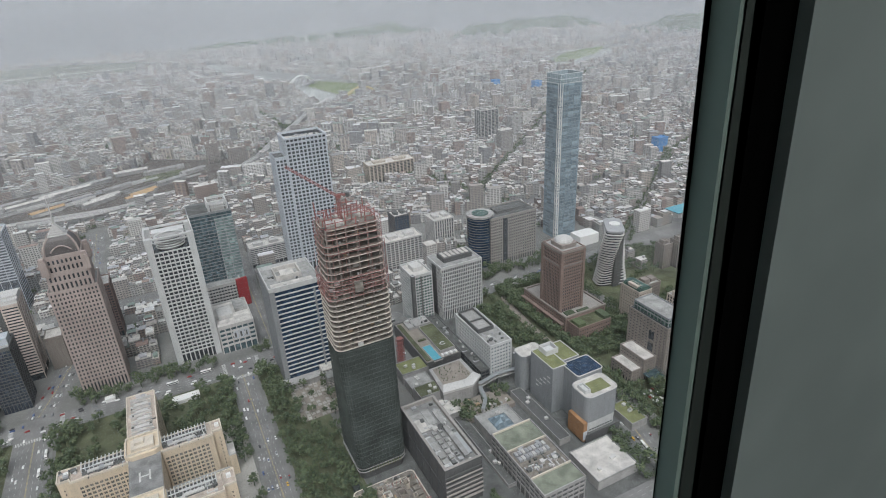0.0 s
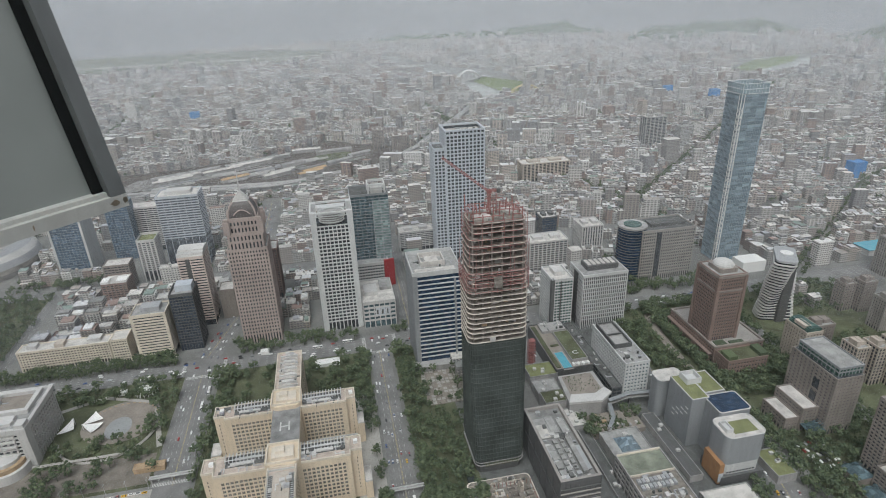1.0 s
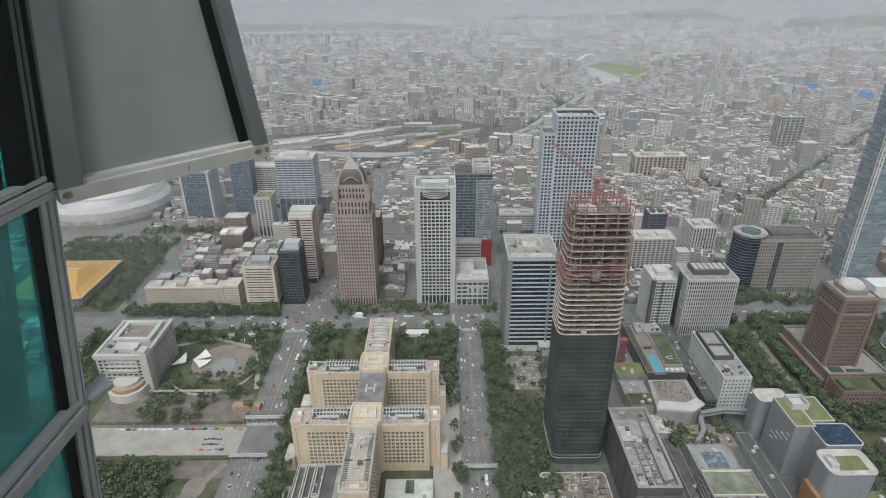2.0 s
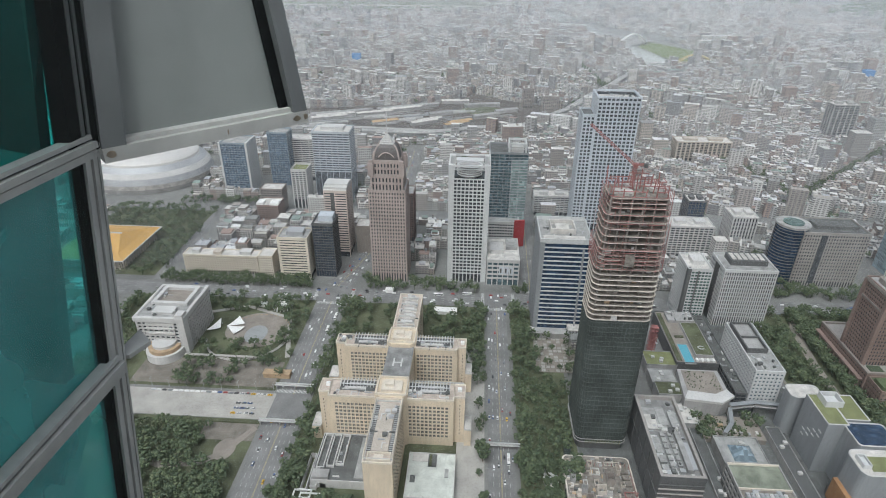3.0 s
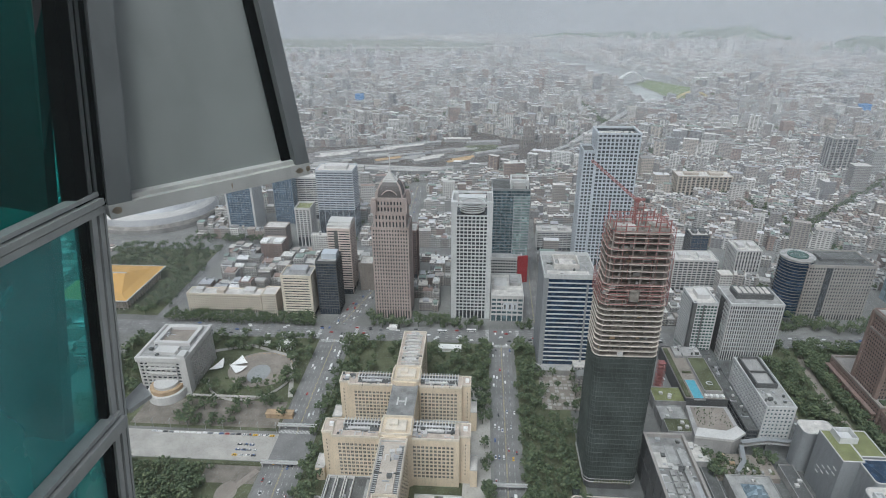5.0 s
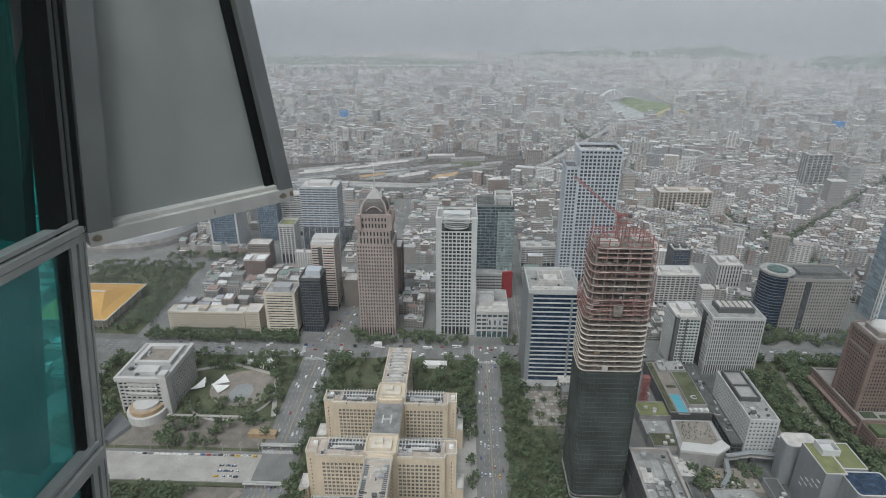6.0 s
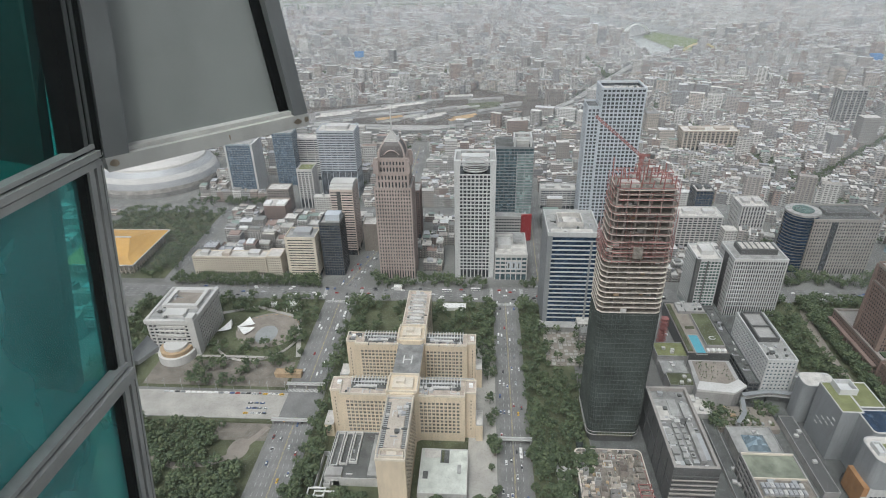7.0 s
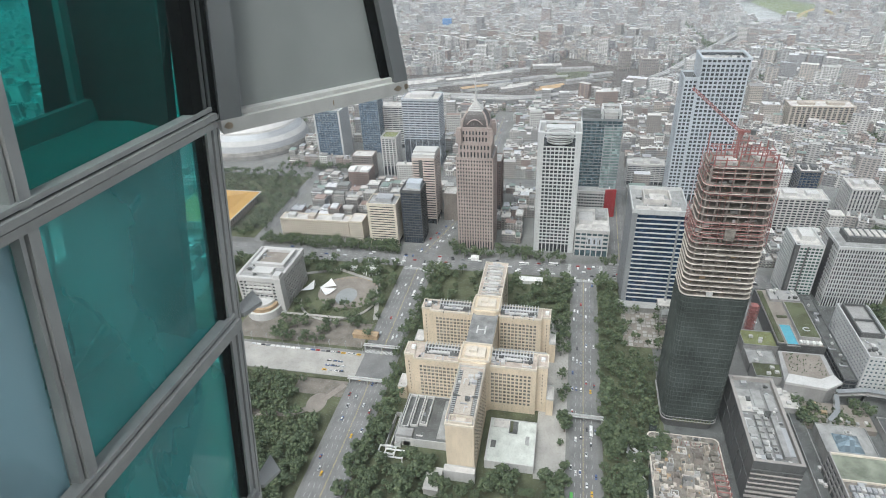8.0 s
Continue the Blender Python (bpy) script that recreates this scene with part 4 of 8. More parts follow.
# dark office block with a glazed drum
t = tower("drum_office", "brown-grey office block joined to a blue glass drum", "office building", 398, 476, 656, 702, 73, "g_dark", "taupe", 15, 24, 12, 0.40, 1.2, 0.8, base=5, roof="roofdark", cap=2, rooms=[(0.25, 0.9, 0.3, 0.7, 4, "roofdark")])
bm = bmesh.new()
prism(bm, disc(-44, -2, 19, 36), 0, 76)
part("drum", bm, "g_blue", t, "dark blue glass drum")
bm = bmesh.new()
for i in range(18):
    for j in range(36):
        a, b = 2 * math.pi * j / 36, 2 * math.pi * (j + 1) / 36
        bar(bm, (-44 + 19.2 * math.cos(a), -2 + 19.2 * math.sin(a), 5 + 4 * i), (-44 + 19.2 * math.cos(b), -2 + 19.2 * math.sin(b), 5 + 4 * i), 0.35)
part("drum_band", bm, "metaldark", t)
bm = bmesh.new()
prism(bm, disc(-44, -2, 19.6, 36), 75.5, 78)
prism(bm, disc(-44, -2, 12, 36), 78, 79, 1)
part("drum_roof", bm, ["roofgrey", "g_green"], t)
bm = bmesh.new()
box(bm, -18, -11, -23.6, -22.4, 5, 71)
part("dark_bay", bm, "g_dark", t)

# tall blue glass tower
t = tower("blue_glass_tower", "very tall blue glass tower with a clear glass crown", "skyscraper", 535, 573, 685, 718, 240, "g_tower", "skybar", 46, 14, 12, 0.10, 0.3, 0.25, base=8, roof="roofgrey", cap=0)
bm = bmesh.new()
for s in (0, 1):
    box(bm, -19.6 + 4.2 * s, -19.1 + 4.2 * s, -17.0, -16.2, 0, 240)
bar(bm, (-19.3, -16.6, 0), (-19.3, -16.6, 252), 0.35)
for i in range(28):
    bar(bm, (-19.3, -16.7, 8 * i), (-15.2, -16.7, 8 * i + 8), 0.22)
    bar(bm, (-15.2, -16.7, 8 * i), (-19.3, -16.7, 8 * i + 8), 0.22)
for s in (0, 1):
    box(bm, -19.8, -19.1, -16.6 + 4.6 * s, -16.1 + 4.6 * s, 0, 240)
for i in range(28):
    bar(bm, (-19.5, -16.4, 8 * i), (-19.5, -11.8, 8 * i + 8), 0.2)
    bar(bm, (-19.5, -11.8, 8 * i), (-19.5, -16.4, 8 * i + 8), 0.2)
part("lattice", bm, "tent", t, "white lattice strip up the corner")
for i, (a, b) in enumerate((((-19, -16.5), (19, -16.5)), ((19, -16.5), (19, 16.5)), ((19, 16.5), (-19, 16.5)), ((-19, 16.5), (-19, -16.5)))):
    bm = bmesh.new()
    for k in range(9):
        u = (a[0] + (b[0] - a[0]) * k / 8, a[1] + (b[1] - a[1]) * k / 8)
        bar(bm, (*u, 240), (*u, 254), 0.25)
    for z in (241, 247, 254):
        bar(bm, (*a, z), (*b, z), 0.3)
    bm2 = bmesh.new()
    cx, cy = (a[0] + b[0]) / 2, (a[1] + b[1]) / 2
    lx, ly = abs(a[0] - b[0]) / 2 * 0.99 + 0.08, abs(a[1] - b[1]) / 2 * 0.99 + 0.08
    box(bm2, cx - lx, cx + lx, cy - ly, cy + ly, 240.2, 253.8)
    scr = part("crown_screen", bm2, "crownglass", t, "clear pale glass screen")
    part("crown_frame", bm, "white", scr)

# brown hotel with podium and dome
t = tower("brown_hotel", "reddish-brown hotel tower with a white dome", "hotel", 379, 411, 472, 508, 78, "g_dark", "brown", 19, 11, 12, 0.42, 1.2, 0.5, z0=22, base=2, roof="roofgrey", cap=1.5)
bm = bmesh.new()
ring(bm, -16.6, 16.6, -18.6, 18.6, 1.2, 59, 61)
ring(bm, -16.8, 16.8, -18.8, 18.8, 1.4, 75.5, 78.5)
part("cornice", bm, "tan", t)
bm = bmesh.new()
prism(bm, rounded(-11, 11, -12, 12, 4), 78, 83)
part("dome_drum", bm, "tan", t)
for x in (-15.6, 15.6):
    for y in (-17.6, 17.6):
        bm = bmesh.new()
        box(bm, x - 1.6, x + 1.6, y - 1.6, y + 1.6, 0, 77)
        part("corner_pilaster", bm, "brown", t)
bm = bmesh.new()
for i in range(5):
    a, b = radians(18 * i), radians(18 * (i + 1))
    prism(bm, disc(0, 0, 11 * math.cos(a) + 0.01, 12), 83 + 6 * math.sin(a), 83 + 6 * math.sin(b), 0, disc(0, 0, 11 * math.cos(b) + 0.3, 12))
part("dome", bm, "offwhite", t, "white faceted dome")
t = tower("hotel_podium", "wide brown hotel podium with roof planting", "podium", 377, 436, 458, 542, 22, "g_dark", "brown", 4, 16, 22, 0.55, 1.6, 0.5, base=5, roof="taupe", cap=1.2)
tower("", "", "", 379, 425, 436, 458, 19, "g_dark", "brown", 3, 13, 7, 0.55, 1.6, 0.5, base=5, roof="grass", cap=1.2, parent=t)
bm = bmesh.new()
ring(bm, -30, 30, -42.5, 42.5, 2.2, 22.4, 24.2)
part("coping", bm, "tan", t)
bm = bmesh.new()
for i in range(14):
    y = -38 + 5.8 * i
    box(bm, -33.5, -30.2, y, y + 1.4, 0, 13)
box(bm, -33.8, -29.6, -40, 42, 13, 14.5)
part("arcade", bm, "brown", t, "brown stone arcade along the street")
bm = bmesh.new()
for x0, x1, y0, y1 in ((-24, -12, -39, -30), (-8, 8, -40, -34), (10, 19, -63, -46), (-26, -16, -62, -48)):
    box(bm, x0, x1, y0, y1, 19.2, 23.4)
part("terrace_planting", bm, "leaf", t, "clipped planting on the terrace")

# twisting apartment tower
t = thing("twisting_tower", "twisting white apartment tower with planted terraces", "apartment tower", (508, 530, 0))
def petal(i, k):
    """The floor plan turns and swells as it climbs."""
    a = radians(3.6 * i - 20)
    return [(k * (x * math.cos(a) - y * math.sin(a)), k * (x * math.sin(a) + y * math.cos(a))) for x, y in rounded(-24, 24, -12, 12, 6, 3)]


bm = bmesh.new()
for i in range(21):
    k = 0.80 + 0.016 * abs(i - 6)
    prism(bm, petal(i, k * 0.86), 3.8 * i, 3.8 * i + 3.8)
part("glazing", bm, "g_dark", t)
for i in range(21):
    k = 0.80 + 0.016 * abs(i - 6)
    bm = bmesh.new()
    prism(bm, petal(i, k), 3.8 * i + 2.7, 3.8 * i + 3.7)
    part("terrace", bm, "offwhite", t)
bm = bmesh.new()
box(bm, -5, 7, -13, 9, 0, 84)
part("core", bm, "metaldark", t, "dark central shaft")
bm = bmesh.new()
prism(bm, petal(21, 0.95), 82, 84.5)
part("cap", bm, "steelgrey", t)
bm = bmesh.new()
prism(bm, disc(3, 2, 7, 20), 84.5, 85.4)
part("roof_disc", bm, "tent", t)

# brown block with tall dark voids
t = tower("slotted_apartments", "tan tiled apartment block with tall dark slots", "apartment building", 408, 436, 340, 393, 62, "g_dark", "tan", 17, 7, 11, 0.6, 2.0, 0.5, base=5, roof="roofdark", cap=0)
tower("", "", "", 411, 436, 343, 390, 8, "g_green", "metalgrey", 2, 7, 10, 0.3, 0.5, 0.4, z0=62, base=1, roof="roofgrey", cap=1.2, parent=t)
# dark boxes on the wall imitate the shade in tall voids
for z in (12, 26, 40):
    bm = bmesh.new()
    box(bm, -14.4, -13.4, -10, -3.5, z, z + 9)
    part("void_shade_box", bm, "g_dark", t)
tower("", "", "", 392, 408, 350, 385, 24, "g_dark", "tan", 6, 4, 8, 0.6, 1.8, 0.5, base=3, roof="roofpale", cap=1.2, parent=t)
tower("", "", "", 378, 392, 352, 382, 14, "g_dark", "tan", 3, 4, 7, 0.6, 1.8, 0.5, base=3, roof="roofpale", cap=1.2, parent=t)
bm = bmesh.new()
for i in range(6):
    bar(bm, (-30, -28 + 3 * i, 9), (-14, -28 + 3 * i, 13), 0.3)
prism(bm, [(-30, -30), (-14, -30), (-14, -12), (-30, -12)], 8, 9)
part("glass_canopy", bm, "g_teal", t, "teal glass entrance canopy")

# arch-shaped apartment block at the edge
t = tower("arch_apartments", "tan apartment block with a tall central opening", "apartment building", 412, 436, 288, 304, 70, "g_dark", "tan", 19, 6, 4, 0.5, 1.2, 0.6, base=4, roof="roofgrey", cap=1.5)
tower("", "", "", 412, 436, 232, 252, 70, "g_dark", "tan", 19, 6, 5, 0.5, 1.2, 0.6, base=4, roof="roofgrey", cap=1.5, parent=t)
tower("", "", "", 412, 436, 252, 288, 10, "g_dark", "tan", 2, 6, 9, 0.5, 1.2, 0.6, z0=60, base=2, roof="roofgrey", cap=1.5, parent=t)
tower("", "", "", 402, 432, 240, 282, 20, "g_dark", "tan", 5, 6, 9, 0.5, 1.2, 0.6, base=4, roof="roofpale", cap=1.5, parent=t)
for x, y in ((398, 292), (392, 268)):
    bm = bmesh.new()
    prism(bm, rect(-9, 9, -9, 9), 0, 7, 0, rect(-9, 9, -9, 9))
    prism(bm, rect(-9, 9, -9, 9), 7, 12, 1, rect(-0.5, 0.5, -0.5, 0.5))
    p = part("glass_pavilion", bm, ["tan", "g_teal"])
    p.location = (x, y, 0)
    tagged(p, "low pavilion with a pyramid glass roof", "pavilion", "glass pavilions")

# department store group with grey metal walls
def store(name, label, outline, h, roofm, soffit=None):
    cx = sum(p[0] for p in outline) / len(outline)
    cy = sum(p[1] for p in outline) / len(outline)
    loc = [(x - cx, y - cy) for x, y in outline]
    t = thing(name, label, "department store", (cx, cy, 0))
    bm = bmesh.new()
    if soffit:
        prism(bm, [(0.97 * x, 0.97 * y) for x, y in loc], 0, soffit, 1)
        prism(bm, loc, soffit, h)
    else:
        prism(bm, loc, 0, h)
    part("cladding", bm, ["metalgrey", "white"], t)
    bm = bmesh.new()
    prism(bm, [(0.95 * x, 0.95 * y) for x, y in loc], h, h + 0.3)
    part("roof", bm, roofm, t)
    bm = bmesh.new()
    for (ax, ay), (bx, by) in zip(loc, loc[1:] + loc[:1]):
        bar(bm, (0.985 * ax, 0.985 * ay, h + 0.5), (0.985 * bx, 0.985 * by, h + 0.5), 0.42)
    part("parapet", bm, "offwhite", t)
    return t


store("store_block", "plain grey metal-clad store with a rounded pale roof", rounded(276, 303, 398, 415, 5), 41, "roofpale")
t = store("store_block", "grey metal-clad store with a planted roof", rect(282, 298, 357, 392), 51, "greenroof")
store("store_block", "grey metal-clad store with a planted roof", rect(298.2, 317, 363, 392), 51, "greenroof")
t2 = store("store_block", "grey metal-clad store with a blue-grey glazed roof", rounded(295, 325, 337, 361, 3), 50, "g_blue")
t3 = store("store_block", "rounded grey and white store with a lawn on its roof", rounded(285, 321, 311, 336, 6), 47, "roofpale", soffit=20)
bm = bmesh.new()
box(bm, -9, 12, -8, 6, 47.3, 47.6)
part("roof_lawn", bm, "greenroof", t3)
bm = bmesh.new()
ring(bm, -15.5, -9.5, -6, 5, 0.7, 47.3, 51)
box(bm, -14.5, -10.5, -4.5, 3.5, 47.3, 49.5)
part("roof_pen", bm, "white", t3)
bm = bmesh.new()
for i in range(9):
    box(bm, -14 + 3 * i, -12.2 + 3 * i, -12.75, -12.4, 11, 12.2)
part("slot_window", bm, "g_dark", t3)
bm = bmesh.new()
box(bm, -21.5, -17.4, -13.5, 8, 2, 22)
part("brown_screen", bm, "orangepanel", t3, "orange-brown panel beside the entrance")
bm = bmesh.new()
box(bm, -21.7, -17.6, -13.9, -13.5, 4, 13)
part("poster", bm, "pale", t3, "pale poster at the corner")
bm = bmesh.new()
box(bm, -19, 20, -14.5, 13, 0, 9)
part("dark_base", bm, "metaldark", t3, "dark glazed base")
bm = bmesh.new()
ring(bm, -1, 13, 2, 15, 0.8, 51.3, 57)
box(bm, 1, 11, 4, 13, 51.3, 54)
part("roof_pen", bm, "white", t)
bm = bmesh.new()
for i in range(4):
    box(bm, -8.4, -7.9, -14 + 6 * i, -10 + 6 * i, 38 - 5 * i, 39 - 5 * i)
    box(bm, -8.4, -7.9, -14 + 6 * i, -10 + 6 * i, 33 - 5 * i, 34 - 5 * i)
part("slot_window", bm, "white", t)

# dark grey mall with rooftop plant
t = tower("grey_mall", "dark grey metal mall crowded with roof plant", "mall", 141, 174, 304, 390, 40, "metaldark", "metaldark", 2, 8, 6, 0.06, 0.5, 0.5, base=6, roof="roofmid", cap=3.5)
bm = bmesh.new()
for y, w in ((-36, 5), (-29, 7), (-20, 9), (-10, 6)):
    box(bm, -13, -8, y, y + w, 40.2, 43)
for y in range(-38, 4, 6):
    box(bm, -6, -2.5, y, y + 4.5, 40.2, 42.4)
    box(bm, 0, 3, y + 1, y + 5, 40.2, 42)
box(bm, 5, 9, -36, 2, 40.2, 43.4)
box(bm, -14, 2, 6, 30, 40.2, 41.2)
part("roof_plant", bm, "roofgrey", t, "grey steel roof plant")
bm = bmesh.new()
for z in range(6, 38, 4):
    box(bm, -16.6, 16.6, -43.4, -42.6, z, z + 1.2)
part("louvre_wall", bm, "metaldark", t)
bm = bmesh.new()
ring(bm, -16.4, 16.4, -42.9, 42.9, 2.2, 40.1, 43.7)
part("roof_rim", bm, "taupe", t, "broad grey roof rim")
clutter(t, -13, 12, -39, 37, 40.2, 52, 11)
for i, (x0, x1, y0, y1, mt) in enumerate(((-13, -5, 6, 22, "roofpale"), (-3, 4, 10, 30, "roofgrey"), (6, 12, 8, 26, "roofgrey"), (9.5, 13, -34, -8, "steelgrey"), (-14, -9, -24, -2, "steelgrey"))):
    bm = bmesh.new()
    box(bm, x0, x1, y0, y1, 41.25, 41.5 + 0.3 * i)
    part("roof_patch", bm, mt, t)
for i in range(6):
    bm = bmesh.new()
    box(bm, -16.4, 16.4, -45.2 + 0.2 * i, -43.2, 8 + 4.6 * i, 8.6 + 4.6 * i)
    part("louvre_shelf", bm, "taupe", t)
t = tower("dark_mall", "low dark mall with chillers on its roof", "mall", 203, 243, 261, 338, 24, "metaldark", "greyconc", 4, 7, 12, 0.4, 0.9, 0.5, base=5, roof="roofdark", cap=1.4)
for y0, y1, mt in ((14, 36.6, "moss"), (-37.2, -20, "moss"), (-19.6, 13.6, "slabtop")):
    bm = bmesh.new()
    box(bm, -19, 19, y0, y1, 24.16, 24.4)
    part("roof_field", bm, mt, t)
for y in (-19.9, 13.7, 37.1):
    bm = bmesh.new()
    box(bm, -19.4, 19.4, y - 0.5, y + 0.5, 24.1, 26.0)
    part("roof_wall", bm, "creamtop", t, "pale dividing wall on the roof")
for i in range(9):
    for y in (4.5, -1.5):
        bm = bmesh.new()
        box(bm, -17 + 3.4 * i, -14.4 + 3.4 * i, y, y + 4.2, 24.7, 27.2)
        prism(bm, disc(-15.7 + 3.4 * i, y + 1.2, 0.85, 10), 27.2, 27.5)
        prism(bm, disc(-15.7 + 3.4 * i, y + 3.0, 0.85, 10), 27.2, 27.5)
        for x in (-16.8, -14.8):
            box(bm, x + 3.4 * i, x + 0.2 + 3.4 * i, y + 0.2, y + 4.0, 24.4, 24.7)
        part("chiller", bm, "steelgrey" if (i + int(y)) % 3 else "offwhite", t, "pale steel chiller with fans")
clutter(t, -17, 17, -18, -4, 24.4, 30, 12)
clutter(t, -17, 17, 9, 13, 24.4, 6, 13)
t = thing("pool_podium", "long podium with a blue roof pool", "podium", (227, 513, 0))
bm = bmesh.new()
box(bm, -22, 19, -42, 48, 0, 15)
ring(bm, -22.2, 19.2, -42.2, 48.2, 1.0, 15, 16.2)
part("base_wall", bm, "metaldark", t)
bm = bmesh.new()
box(bm, -13, -4, -44 + 1.5, -12, 15.2, 15.5)
part("pool", bm, "pool", t, "turquoise roof pool")
bm = bmesh.new()
ring(bm, -14, -3, -43.4, -11, 0.9, 15.0, 15.8)
box(bm, -1, 17, -32, 24, 15.1, 18)
part("roof_deck", bm, "greyconc", t)
bm = bmesh.new()
box(bm, -20.9, 18, -40.8, 47, 15, 15.08)
part("roof_paving", bm, "redpave", t)
for i in range(7):
    bm = bmesh.new()
    box(bm, -2 + 2.7 * i, 0.1 + 2.7 * i, -39, -35, 15.1, 17.2)
    part("cabana", bm, "offwhite" if i % 2 else "tent", t, "white poolside cabana")
bm = bmesh.new()
box(bm, -20, -15.5, -38, 44, 15.1, 16.0)
box(bm, -12, -3, 0, 3, 15.1, 16.2)
part("planter", bm, "grass", t, "planted bed")
bm = bmesh.new()
ring(bm, -1, 17, -32, 24, 0.5, 18, 18.8)
box(bm, -12, 16, 27, 44, 15.1, 18.5)
part("roof_room", bm, "greyconc", t)
clutter(t, -10, 14, 28, 43, 18.5, 12, 41)
bm = bmesh.new()
box(bm, -0.4, 16.4, -31.4, 23.4, 18.0, 18.3)
part("roof_garden", bm, "grass", t)
bm = bmesh.new()
for i in range(10):
    a, b_ = radians(40 + 28 * i), radians(40 + 28 * (i + 1))
    bar(bm, (8 + 3.2 * math.cos(a), -20 + 2.4 * math.sin(a), 18.7), (8 + 3.2 * math.cos(b_), -20 + 2.4 * math.sin(b_), 18.7), 0.4)
part("garden_kerb", bm, "white", t, "white curled kerb in the roof garden")
t = thing("bow_fronted_mall", "low mall with a gravel roof and white bowed front", "mall", (217, 436, 0))
bm = bmesh.new()
prism(bm, [(-21, -21), (10, -24), (22, -15), (22, 22), (-16, 22)], 0, 18)
part("base_wall", bm, "greyconc", t)
bm = bmesh.new()
prism(bm, [(-15, -10), (8, -13), (18, -7), (18, 20), (-13, 20)], 18, 18.3)
part("roof", bm, "redpave", t, "brown gravel roof")
bm = bmesh.new()
prism(bm, [(-22, -22), (10, -25.5), (24, -16), (20, -7), (8, -14), (-16, -11)], 18, 20.5)
part("bow", bm, "offwhite", t, "white bowed canopy")
bq = random.Random(8)
bm = bmesh.new()
for i in range(60):
    x, y = bq.uniform(-12, 16), bq.uniform(-6, 19)
    prism(bm, disc(x, y, 0.55, 6), 18.3, 19.2, 0, disc(x, y, 0.2, 6))
tagged(part("roof_shrub", bm, "leaf", t, "small clipped shrubs on the roof"), kind="stuff")
bm = bmesh.new()
prism(bm, [(-20, -15), (-8, -17), (-8, -12), (-19, -10)], 6, 17.9)
part("white_box", bm, "tent", t, "white box with a dark sign")
bm = bmesh.new()
box(bm, -16, -11.5, -17.6, -16.4, 9, 13)
part("sign", bm, "roofdark", t, "dark square sign")

# city hall
CH = thing("city_hall", "cream stone city hall with crossing wings and courts", "city hall", (-63, 408, 0))


def wing(x0, x1, y0, y1, h, sides):
    """One arm of the hall: cream walls with sunk rows of small windows on the sides named."""
    bm = bmesh.new()
    box(bm, x0, x1, y0, y1, 0, h)
    part("wing", bm, "cream", CH)
    bm = bmesh.new()
    ring(bm, x0 - 0.25, x1 + 0.25, y0 - 0.25, y1 + 0.25, 0.8, h - 0.6, h + 1.3)
    part("parapet", bm, "creamtop", CH, "pale stone parapet")
    bm = bmesh.new()
    box(bm, x0 + 0.6, x1 - 0.6, y0 + 0.6, y1 - 0.6, h, h + 0.12)
    part("roof", bm, "terrazzo", CH)
    for side in sides:
        lo, hi = (x0, x1) if side in "SN" else (y0, y1)
        if side in "SN":
            lo, hi = (lo + 3 if lo < -20 else lo), (hi - 3 if hi > 20 else hi)
        cols = int((hi - lo - (1 if side in "SN" else 8)) / PITCH)
        for i in range(cols):
            for k in range(9):
                c = lo + (hi - lo) / 2 + (i - (cols - 1) / 2) * PITCH
                z = h - 9.0 - 3.9 * k
                if z > 3:
                    spots.append((side, c, z, {"S": y0, "N": y1, "W": x0, "E": x1}[side]))


PITCH = 3.4
spots = []
for x0, x1, y0, y1, h, sides in (
        (-52, -12, 22, 39, 50, "SN"), (13, 52, 22, 39, 50, "SN"), (-52, -12, -45, -25, 50, "SN"), (13, 52, -45, -25, 50, "SN"),
        (-61, -52.02, 25.5, 39, 50, "W"), (52.02, 60, 25.5, 39, 50, "E"), (-61, -52.02, -40.5, -25, 50, "W"), (52.02, 61, -40.5, -25, 50, "E"),
        (-11.5, 12, 39, 113, 50, "WE"), (-10.5, 11, -115, -49, 53, "WE")):
    wing(x0, x1, y0, y1, h, sides)
bm = bmesh.new()
box(bm, -11.5, 12.5, -25, 22, 0, 50)
part("helipad_block", bm, "cream", CH)
bm = bmesh.new()
box(bm, -11.2, 12.2, -21, 26, 50, 51.2)
part("helipad", bm, "roofmid", CH, "dark grey helipad deck")
bm = bmesh.new()
box(bm, -4.2, -2.9, -5.5, 5.5, 51.2, 51.26)
box(bm, 2.9, 4.2, -5.5, 5.5, 51.2, 51.26)
box(bm, -2.9, 2.9, -0.7, 0.7, 51.2, 51.26)
part("helipad_mark", bm, "line", CH, "white letter H painted on the helipad")
for y in (-36, 34):
    bm = bmesh.new()
    prism(bm, [(-13.2, y - 9), (-8, y - 13), (9, y - 13), (14, y - 9), (14, y + 9), (9, y + 12), (-8, y + 12), (-13.2, y + 9)], 0, 55)
    part("crossing_tower", bm, "cream", CH)
    bm = bmesh.new()
    ring(bm, -12, 13, y - 11, y + 11, 0.8, 55, 57)
    box(bm, -8, 9, y - 7, y + 5, 55, 57.5)
    box(bm, -5, 2, y - 3, y + 3, 57.5, 60)
    part("tower_parapet", bm, "creamtop", CH, "pale stone parapet")
bm = bmesh.new()
box(bm, -1.1, 1.1, -0.14, 0.14, 0, 2.1, 0)
box(bm, -1.35, 1.35, -0.22, 0.1, -0.35, -0.05, 1)
box(bm, -0.07, 0.07, -0.2, 0.1, 0, 2.1, 1)
me = mesh("window", bm, ["g_hall", "creamtop"])
front = [p for p in spots if p[0] == "S"]
for side, c, z, w in front[:300]:
    again("window", me, CH, (c, w, z))
rest = bmesh.new()
